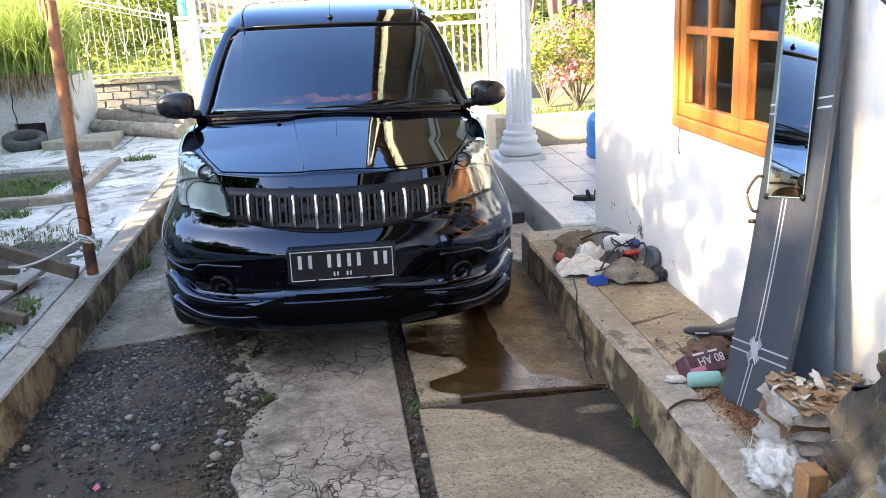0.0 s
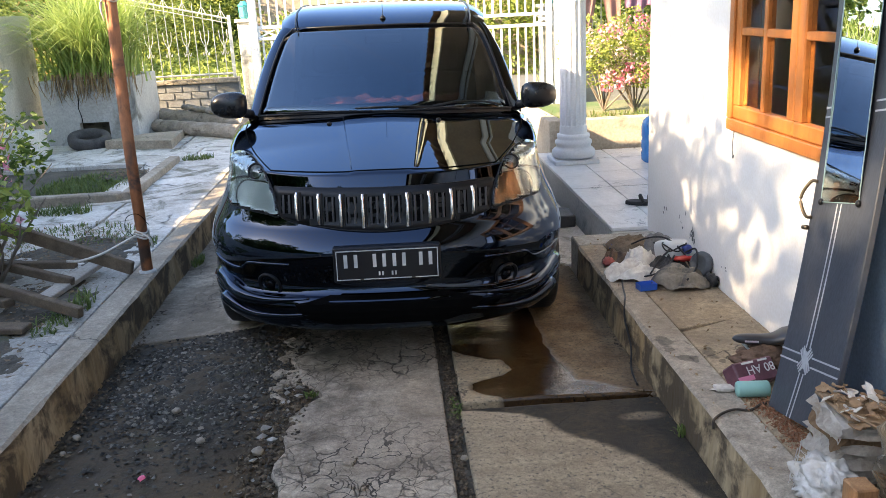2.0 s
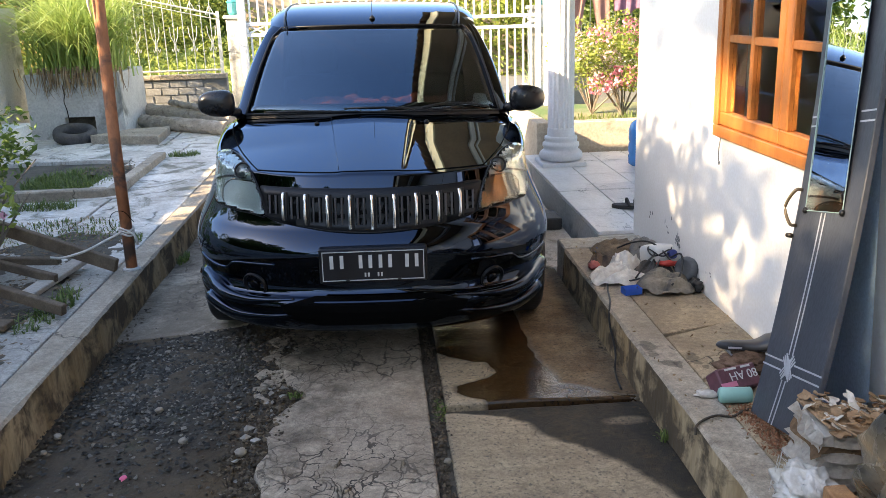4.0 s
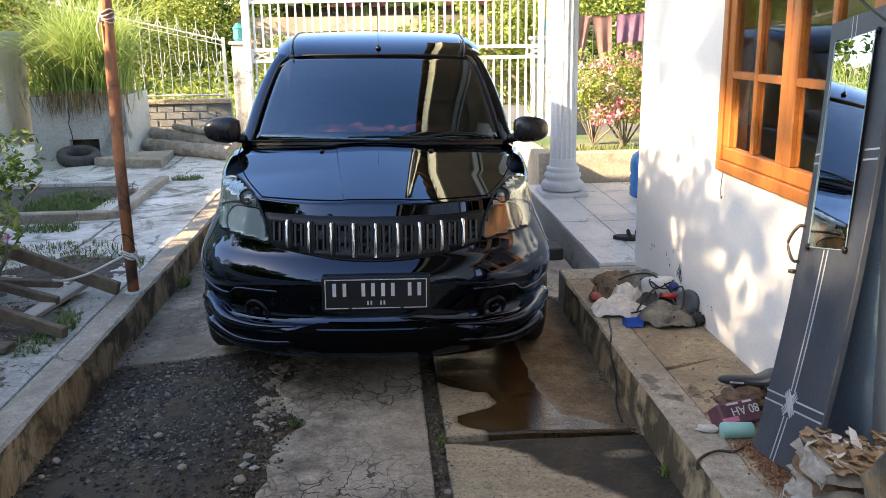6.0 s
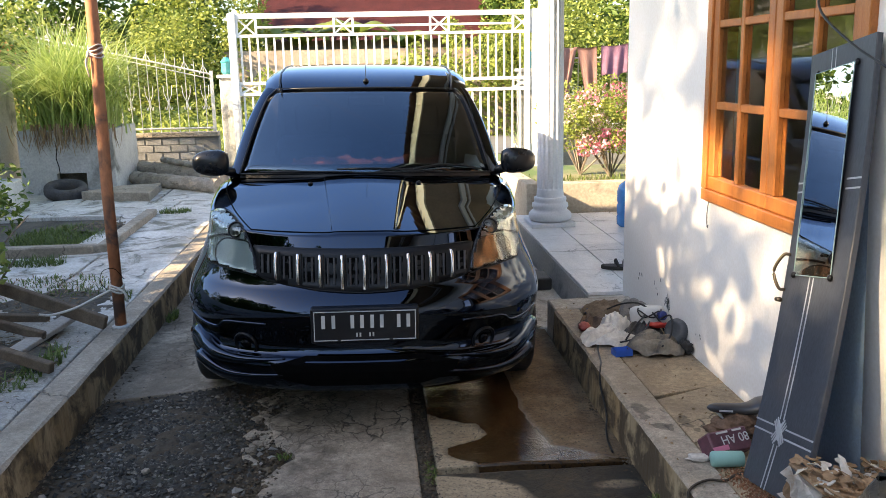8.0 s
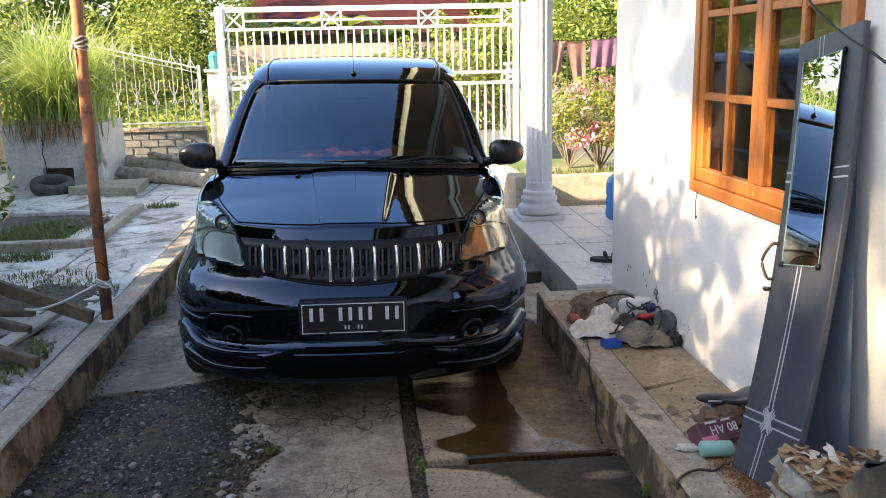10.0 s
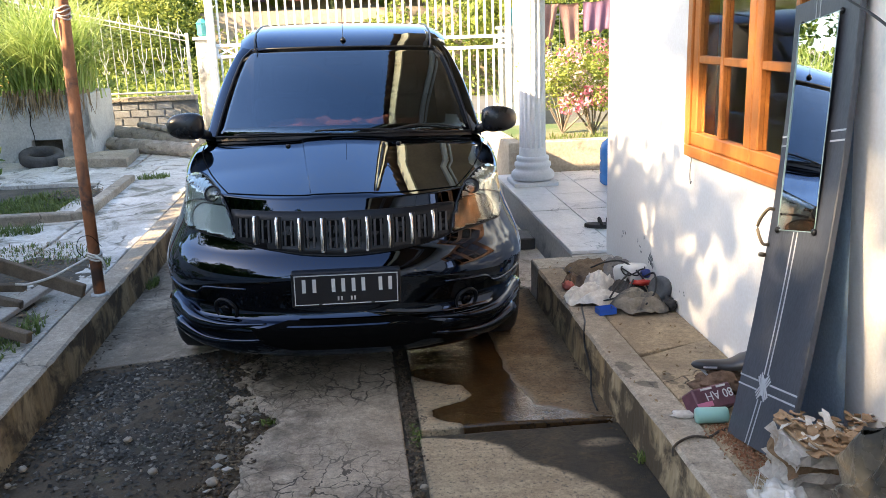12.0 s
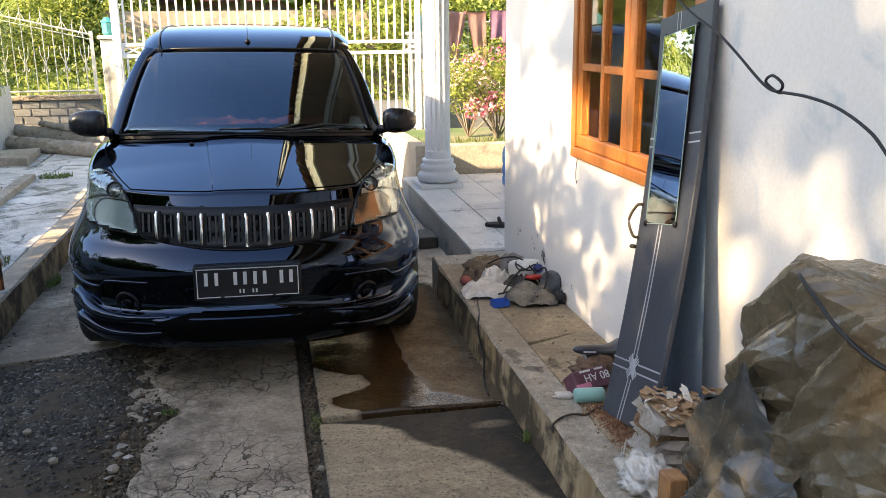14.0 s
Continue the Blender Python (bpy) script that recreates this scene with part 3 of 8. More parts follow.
WY0, WY1, WZ0, WZ1 = 3.035, 4.308, 0.953, 2.12
wall("wall_west", (1.56, -5, -0.05), (1.71, 5.57, 3.05), WALLW, "white painted house wall with mould stains near its foot", [((WY0, WZ0), (WY1, WZ1))])
wall("wall_north", (1.71, 5.42, -0.05), (6.5, 5.57, 3.05), WALLW, "white painted house wall beside the porch")
wall("wall_south", (1.71, -5, -0.05), (6.5, -4.85, 3.05), WALLW, "white painted rear house wall")
wall("wall_east", (6.5, -5, -0.05), (6.65, 5.57, 3.05), WALLW, "white painted far house wall")
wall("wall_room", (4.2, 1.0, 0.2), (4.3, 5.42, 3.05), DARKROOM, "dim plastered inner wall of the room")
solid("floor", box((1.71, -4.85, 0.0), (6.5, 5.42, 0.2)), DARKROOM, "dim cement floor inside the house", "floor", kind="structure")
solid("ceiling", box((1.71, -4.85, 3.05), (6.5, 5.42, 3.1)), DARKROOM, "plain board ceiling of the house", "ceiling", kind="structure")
roof = thing("roof", (3.5, 1, 3.05), "low house roof with brown eave boards and a zinc edge", "roof", kind="structure")
for i in range(12):
    part("eave_board", box((0.765, -6 + i * 1.204, 2.955), (1.56, -6 + i * 1.204 + 1.197, 2.975), 0.002), BROWNP, roof, "brown eave boarding")
part("porch_ceiling", box((1.26, 5.57, 3.06), (6.5, 9.7, 3.10)), BROWNP, roof)
part("beam", box((1.13, -6, 2.90), (1.19, 9.6, 2.954), 0.008), WHITEM, roof, "white soffit beam")
part("beam", box((1.225, -6, 2.92), (1.25, 9.6, 2.954), 0.005), WHITEM, roof)
rows = []
for i in range(1210):
    y = -6.1 + i * 0.0121
    z = 3.075 + 0.022 * math.sin(2 * math.pi * y / 0.15)
    rows.append([(0.615 + 0.012 * math.sin(2 * math.pi * y / 0.15), y, z), (3.6, y, z + 0.9), (6.9, y, z)])
part("zinc_sheet", grid_bm(rows), SHEETM, roof, "corrugated zinc roofing, yellowed at the edge")

rows = [[(0.700, y, 3.05), (0.748, y, 2.895 + (0.012 if k % 2 else 0.0)), (0.766, y, 2.895 + (0.012 if k % 2 else 0.0)), (0.766, y, 3.04)] for k, y in enumerate(np.arange(-6.0, 8.45, 0.075))]
part("fascia", grid_bm(rows), ZINC, roof, "pale yellow zigzag eave trim")

# ---- porch ----
porch = thing("porch", (2.6, 7, -0.05), "porch floor of large white marbled tiles, chipped at the edge", "porch", kind="structure")
part("base", box((1.335, 5.57, -0.05), (6.5, 8.38, 0.165)), GREYW, porch, "grey rendered porch edge")
part("joint_bed", box((1.345, 5.58, 0.160), (6.5, 8.37, 0.1666)), DIRT, porch, "dark dirt in the tile joints")
part("base", box((1.335, 5.439, -0.05), (1.56, 5.57, 0.165)), GREYW, porch)

# ---- window ----
win = thing("window_1", (1.6, 3.67, WZ0), "varnished orange wooden double casement window with small panes, closed", "window", kind="structure")
F = 0.052
fr = box((1.535, WY0, WZ0), (1.66, WY1, WZ0 + F), 0.004)
box((1.535, WY0, WZ1 - F), (1.66, WY1, WZ1), 0.004, fr)
box((1.535, WY0, WZ0 + F), (1.66, WY0 + F, WZ1 - F), 0.004, fr)
box((1.535, WY1 - F, WZ0 + F), (1.66, WY1, WZ1 - F), 0.004, fr)
part("window_frame", fr, WOODO, win)
mid = (WY0 + WY1) / 2
for ya, yb in ((WY0 + F, mid - 0.002), (mid + 0.002, WY1 - F)):
    z0, z1, s = WZ0 + F + 0.002, WZ1 - F - 0.002, 0.058
    c = box((1.545, ya, z0), (1.59, yb, z0 + s), 0.005)
    box((1.545, ya, z1 - s), (1.59, yb, z1), 0.005, c)
    box((1.545, ya, z0 + s), (1.59, ya + s, z1 - s), 0.005, c)
    box((1.545, yb - s, z0 + s), (1.59, yb, z1 - s), 0.005, c)
    cas = part("casement", c, WOODO, win)
    ym = (ya + yb) / 2
    zr = [z0 + s, 1.378, 1.722, z1 - s]
    part("muntin", box((1.548, ym - 0.016, z0 + s), (1.587, ym + 0.016, z1 - s), 0.004), WOODO, cas)
    for z in zr[1:3]:
        for a, b in ((ya + s, ym - 0.016), (ym + 0.016, yb - s)):
            part("muntin", box((1.548, a, z - 0.016), (1.587, b, z + 0.016), 0.004), WOODO, cas)
    for a, b in ((ya + s, ym - 0.016), (ym + 0.016, yb - s)):
        for c0, c1 in zip(zr, zr[1:]):
            pn = part("pane", box((1.566, a, c0), (1.570, b, c1)), PANE, cas, "clear window pane")
            pn.visible_shadow = False
part("hook", tube(smooth_line([(1.545, 4.23, 0.955), (1.54, 4.232, 0.90), (1.54, 4.228, 0.85), (1.54, 4.22, 0.835), (1.54, 4.213, 0.85)], 4), 0.0025, 6), plain("dull_steel", (0.25, 0.25, 0.25), 0.5, 1.0), win, "thin steel window hook")

# ---- car ----
from mathutils.bvhtree import BVHTree

# black paint; the reflected sky's blue is put into base colour and specular tint
PAINT, _t, _p = nodes("black_car_paint")
_n = noise_of(_t, 900, 1)
_t.links.new(ramp(_t, _n, [(0.35, (0.013, 0.025, 0.050)), (0.75, (0.017, 0.032, 0.062))]), _p.inputs["Base Color"])
_p.inputs["Roughness"].default_value = 0.02
_p.inputs["Specular Tint"].default_value = (0.55, 0.73, 1.0, 1)
_p.inputs["Metallic"].default_value = 1.0
_p.inputs["Specular IOR Level"].default_value = 0.05
_p.inputs["Coat Weight"].default_value = 0.42
_t.links.new(ramp(_t, noise_of(_t, 3, 5), [(0.3, (0.008,) * 3), (0.8, (0.014,) * 3)]), _p.inputs["Coat Roughness"])
_p.inputs["Coat IOR"].default_value = 1.48
BLACKP = plain("black_plastic", (0.008, 0.008, 0.009), 0.36, spec=0.3)
SEAM = plain("dark_gap", (0.002, 0.002, 0.002), 0.8, spec=0.05)
RUBBER = surf("tyre_rubber", (0.015, 0.015, 0.015), (0.03, 0.03, 0.03), 9, 0.75, 60, 0.4)
CHROME = plain("chrome", (0.85, 0.84, 0.82), 0.09, 1.0)
STEEL = plain("wheel_alloy", (0.45, 0.45, 0.46), 0.3, 1.0)
PLATEB = plain("plate_black", (0.010, 0.010, 0.012), 0.35)
PLATEW = plain("plate_white", (0.62, 0.62, 0.60), 0.45)
CARGLASS = clear_glass("tinted_car_glass", (0.13, 0.14, 0.17), 2.0)
DARKGLASS = plain("film_black_glass", (0.004, 0.004, 0.005), 0.05, spec=0.15)
# blue tint stands in for the blue of the sky mirrored in the glass
CARGLASS.node_tree.nodes["Principled BSDF"].inputs["Specular Tint"].default_value = (0.46, 0.72, 1.0, 1)
BARCHROME = plain("worn_chrome", (0.80, 0.79, 0.77), 0.16, 1.0)
SLATM = plain("grey_slat_plastic", (0.05, 0.05, 0.052), 0.4)
LENSG = clear_glass("headlight_lens", (0.80, 0.86, 0.86), 1.5)
REFLECT = plain("headlight_reflector", (0.68, 0.73, 0.72), 0.22, 0.35)
MIRB = plain("satin_black_shell", (0.010, 0.010, 0.011), 0.28)
CABIN = surf("dark_cabin_trim", (0.02, 0.02, 0.022), (0.04, 0.04, 0.042), 5, 0.7, 60, 0.3)
REDMAT = surf("reddish_dash_cover", (0.28, 0.085, 0.06), (0.36, 0.13, 0.09), 14, 0.9, 90, 0.5)

car = thing("car", (-0.015, 4.0, 0.0), "glossy black parked people carrier with chrome grille bars and dark windows", "car", turn=(0, 1.1, -0.35))
# rows of the body: height, front of the nose, half width
ROWS = [(0.195, 0.100, 0.765), (0.208, 0.045, 0.795), (0.240, 0.006, 0.815), (0.290, -0.012, 0.828), (0.335, -0.018, 0.838), (0.358, -0.010, 0.842), (0.372, 0.012, 0.836), (0.382, 0.036, 0.824), (0.43, 0.028, 0.832), (0.49, 0.011, 0.843), (0.53, 0.003, 0.846), (0.555, 0.002, 0.845), (0.575, 0.006, 0.842), (0.60, 0.018, 0.837), (0.625, 0.035, 0.830), (0.648, 0.056, 0.823), (0.668, 0.075, 0.816)]
TOPF = [0.25, 0.5, 0.72, 0.88, 0.96]
NEXP, DCORN = 2.55, 0.70


def hood_z(x, y):
    """Height of the hood and belt line."""
    u = abs(x) / 0.76
    t = min(1.0, (y - 0.15) / 0.80)
    z = 0.885 + 0.172 * (1 - (1 - t) ** 1.02) if y > 0.15 else 0.885 + 0.22 * (y - 0.15) - 9 * (y - 0.15) ** 2
    crown = 0.55 + 0.45 * min(1.0, max(0.0, (y - 0.15) / 0.4))
    rib = 0.004 / (1 + math.exp((abs(x) - (0.138 + 0.095 * (y - 0.18))) / 0.006))
    return z - 0.085 * crown * (math.sqrt(x * x + 0.01) - 0.10) - 0.020 * u**8 - 0.03 * max(0, y - 3.6) + rib


ANG = [math.radians(a) for a in np.linspace(0, 90, 26)]
SIDEY = [0.85, 1.0, 1.2, 1.5, 1.9, 2.4, 2.9, 3.3, 3.6, 3.9, 4.1, 4.25, 4.36]


def outline(yf, w):
    w *= 0.992
    pts = [(w * math.sin(a) ** (2 / NEXP), yf + DCORN * (1 - math.cos(a) ** (2 / NEXP))) for a in ANG]
    for y in SIDEY:
        taper = 1 - 0.10 * max(0, (y - 3.4) / 0.96) ** 2
        pts.append((w * taper, y))
    pts += [(w * 0.82, 4.41), (w * 0.5, 4.43), (0, 4.44)]
    return pts


top_yf, top_w = 0.125, 0.745
TOP = [(x, y, hood_z(x, y)) for x, y in outline(top_yf, top_w)]
half = []
for z, yf, w in ROWS:
    half.append([(x, y, z) for x, y in outline(yf, w)])
base_z = ROWS[-1][0]
for f in TOPF:
    yf = 0.075 + (top_yf - 0.075) * f**1.5
    w = top_w + (0.816 - top_w) * (1 - f) ** 2
    o = outline(yf, w)
    half.append([(x, y, base_z + (t[2] - base_z) * f) for (x, y), t in zip(o, TOP)])
half.append(TOP)
for k in (0.97, 0.93, 0.88, 0.82, 0.74, 0.66, 0.58, 0.5, 0.42, 0.36, 0.33, 0.31, 0.29, 0.27, 0.255, 0.24, 0.225, 0.21, 0.195, 0.18, 0.16, 0.13, 0.1, 0.06, 0.0):
    half.append([(x * k, y, hood_z(x * k, y)) for x, y, _ in TOP])
rows = [row[::-1] + [(-x, y, z) for x, y, z in row[1:]] for row in half]
bm = grid_bm(rows)
bmesh.ops.remove_doubles(bm, verts=bm.verts, dist=0.0006)
bmesh.ops.holes_fill(bm, edges=[e for e in bm.edges if e.is_boundary], sides=0)
bmesh.ops.recalc_face_normals(bm, faces=bm.faces)
SKIN = BVHTree.FromBMesh(bm)
# wheel arches
for v in bm.verts:
    for yc in (0.86, 3.46):
        d = math.hypot(v.co.y - yc, v.co.z - 0.29)
        if d < 0.36 and abs(v.co.x) > 0.6 and v.co.z < 0.66 and v.co.y > 0.5:
            v.co.x *= 0.90
body = part("body", bm, PAINT, car, "glossy black bodywork", smooth=True, local=True)


def on_front(x, z, out=0.0):
    hit = SKIN.ray_cast(Vector((x, -1, z)), Vector((0, 1, 0)))
    if hit[0] is None:
        return Vector((x, 0.7, z))
    return hit[0] + hit[1] * out


def on_top(x, y, out=0.0):
    hit = SKIN.ray_cast(Vector((x, y, 3)), Vector((0, 0, -1)))
    return hit[0] + hit[1] * out if hit[0] else Vector((x, y, 1))


def front_patch(pts, out, thick, cut=0.03):
    """A plate laid on the nose: outline of (x, z) seen from ahead."""
    own = bmesh.new()
    own.faces.new([own.verts.new((x, 0, z)) for x, z in pts])
    for ax in (0, 2):
        lo, hi = min(v.co[ax] for v in own.verts), max(v.co[ax] for v in own.verts)
        k = lo + cut
        while k < hi:
            co, no = [0, 0, 0], [0, 0, 0]
            co[ax], no[ax] = k, 1
            bmesh.ops.bisect_plane(own, geom=own.verts[:] + own.edges[:] + own.faces[:], plane_co=co, plane_no=no)
            k += cut
    bmesh.ops.triangulate(own, faces=[f for f in own.faces if len(f.verts) > 4])
    for v in own.verts:
        v.co = on_front(v.co.x, v.co.z, out)
    bmesh.ops.recalc_face_normals(own, faces=own.faces)
    if sum(f.normal.y for f in own.faces) > 0:
        bmesh.ops.reverse_faces(own, faces=own.faces)
    if thick:
        bmesh.ops.solidify(own, geom=own.faces[:], thickness=thick)
    return own


def front_line(pts, r, out=0.0, n=8):
    return tube([on_front(p.x, p.z, out) for p in smooth_line([(x, 0, z) for x, z in pts], n)], r, 6)


def upright(pts, rx, ry):
    """A standing bar with an oval section, along points that rise."""
    return grid_bm([[(p.x + rx * math.cos(a), p.y + ry * math.sin(a), p.z) for a in np.linspace(0, 2 * math.pi, 13)[:-1]] for p in pts], closed=True)


def fin(pts, r0, r1):
    """A ridge on the nose that grows towards its end."""
    p = smooth_line([(x, 0, z) for x, z in pts], 8)
    return tube([on_front(q.x, q.z, 0.0) for q in p], r0, 10, radii=[r0 + (r1 - r0) * (i / (len(p) - 1)) ** 1.1 for i in range(len(p))])


# grille
gr = [(-0.470, 0.823), (-0.30, 0.822), (0, 0.819), (0.30, 0.822), (0.470, 0.823), (0.456, 0.755), (0.443, 0.702), (0.34, 0.676), (0.19, 0.653), (0, 0.643), (-0.19, 0.653), (-0.34, 0.676), (-0.443, 0.702), (-0.456, 0.755)]
grille = part("grille", front_patch(gr, 0.003, -0.006), BLACKP, car, "black slotted grille with chrome bars", local=True, smooth=True)
part("grille_rim", front_line(gr + gr[:1], 0.0045, 0.003, 4), BLACKP, grille, local=True, smooth=True)
for i in range(9):
    x = -0.370 + i * 0.0925
    q = (x / 0.37) ** 2
    zt, zb = 0.797 + 0.009 * q, 0.655 + 0.036 * q
    part("grille_bar", upright([on_front(x, zb + (zt - zb) * k / 10, 0.004 + 0.014 * math.sin(math.pi * k / 10) ** 0.5) for k in range(11)], 0.0085, 0.012), BARCHROME, grille, "chrome grille bar", local=True, smooth=True)
    # a black strip to one side of each bar stands for its shade
    part("bar_shade", upright([on_front(x + 0.012, zb + (zt - zb) * k / 8, 0.010) for k in range(9)], 0.006, 0.008), BLACKP, grille, local=True, smooth=True)
for i in range(10):
    x = -0.416 + i * 0.0925
    q = (x / 0.37) ** 2
    zt, zb = 0.785 + 0.006 * q, 0.672 + 0.036 * q
    part("slot", front_patch([(x - 0.024, zb), (x + 0.024, zb), (x + 0.024, zt), (x - 0.024, zt)], 0.006, -0.003), SEAM, grille, local=True)
    for dx in (-0.013, 0.013):
        part("slat", upright([on_front(x + dx, zb + (zt - zb) * k / 5, 0.009) for k in range(6)], 0.0050, 0.006), SLATM, grille, local=True, smooth=True)

# number plate with bars for its characters
pm = pose(0.0, -0.018, 0.525, 0, -0.4, 0)
plate = part("number_plate", box((-0.224, -0.012, -0.075), (0.224, 0.040, 0.075), 0.006, m=pm), BLACKP, car, "black number plate with white figures", local=True)
part("plate_sheet", box((-0.215, -0.015, -0.066), (0.215, -0.011, 0.066), 0.0015, m=pm), PLATEB, plate, local=True)
bd = box((-0.211, -0.0165, 0.0595), (0.211, -0.0145, 0.063), m=pm)
box((-0.211, -0.0165, -0.063), (-0.115, -0.0145, -0.0595), bm=bd, m=pm)
box((-0.10, -0.0165, -0.063), (0.10, -0.0145, -0.0595), bm=bd, m=pm)
box((0.115, -0.0165, -0.063), (0.211, -0.0145, -0.0595), bm=bd, m=pm)
for s in (-1, 1):
    box((s * 0.2093 - 0.0017, -0.0165, -0.0595), (s * 0.2093 + 0.0017, -0.0145, 0.0595), bm=bd, m=pm)
part("plate_border", bd, PLATEW, plate, "white border line", local=True)
for x in (-0.172, -0.130, -0.052, -0.012, 0.030, 0.070, 0.140, 0.180):
    part("plate_figure", box((x - 0.0075, -0.0165, -0.010), (x + 0.0075, -0.0145, 0.046), m=pm), PLATEW, plate, "white figure", local=True)
for x in (-0.034, -0.020, 0.020, 0.034):
    part("plate_figure", box((x - 0.0035, -0.0165, -0.047), (x + 0.0035, -0.0145, -0.030), m=pm), PLATEW, plate, "small white figure", local=True)

# headlights, one for each side
LAMP = [(-0.704, 1.330), (-0.680, 1.345), (-0.644, 1.338), (-0.585, 1.298), (-0.525, 1.228), (-0.500, 1.185), (-0.472, 1.114), (-0.450, 1.012), (-0.504, 1.024), (-0.576, 1.043), (-0.646, 1.068), (-0.690, 1.086), (-0.709, 1.136), (-0.712, 1.192), (-0.710, 1.282)]
BOWL = [(-0.659, 1.105), (-0.654, 1.155), (-0.612, 1.186), (-0.551, 1.176), (-0.494, 1.158), (-0.472, 1.095), (-0.457, 1.022), (-0.52, 1.034), (-0.587, 1.053), (-0.638, 1.070)]
CROWN = [(-0.690, 1.225), (-0.696, 1.284), (-0.692, 1.322), (-0.654, 1.322), (-0.604, 1.280), (-0.605, 1.238), (-0.645, 1.216)]
SLANT = Vector((0, 1, -0.268)).normalized()
# the house's dark reflection in the right-hand bowl, put into its colour
REFLECT_DIM = plain("house_toned_reflector", (0.13, 0.095, 0.06), 0.18, 0.5)
SHELL = plain("lamp_shell", (0.38, 0.43, 0.42), 0.24, 0.4)


def on_lamp(x, h, out=0.0):
    """A place on the skin met by a slanting line that starts ahead of the nose at height h."""
    hit = SKIN.ray_cast(Vector((x, -1, h)), SLANT)
    ahead = Vector((math.copysign(0.45, x), -0.7, 0.55))
    return hit[0] + ahead * out if hit[0] else Vector((x, 0.7, h - 0.45))


def lamp_patch(pts, out, thick=0.0):
    own = bmesh.new()
    own.faces.new([own.verts.new((p.x, 0, p.z)) for p in smooth_line([(x, 0, z) for x, z in pts + pts[:1]], 3)[:-1]])
    for ax in (0, 2):
        lo, hi = min(v.co[ax] for v in own.verts), max(v.co[ax] for v in own.verts)
        for k in np.arange(lo + 0.02, hi, 0.02):
            co, no = [0, 0, 0], [0, 0, 0]
            co[ax], no[ax] = k, 1
            bmesh.ops.bisect_plane(own, geom=own.verts[:] + own.edges[:] + own.faces[:], plane_co=co, plane_no=no)
    bmesh.ops.triangulate(own, faces=[f for f in own.faces if len(f.verts) > 4])
    for v in own.verts:
        v.co = on_lamp(v.co.x, v.co.z, out)
    bmesh.ops.recalc_face_normals(own, faces=own.faces)
    if sum(f.normal.y for f in own.faces) > 0:
        bmesh.ops.reverse_faces(own, faces=own.faces)
    if thick:
        bmesh.ops.solidify(own, geom=own.faces[:], thickness=thick)
    return own


def lamp_line(pts, r, out, n=4):
    return tube([on_lamp(p.x, p.z, out) for p in smooth_line([(x, 0, z) for x, z in pts], n)], r, 6)


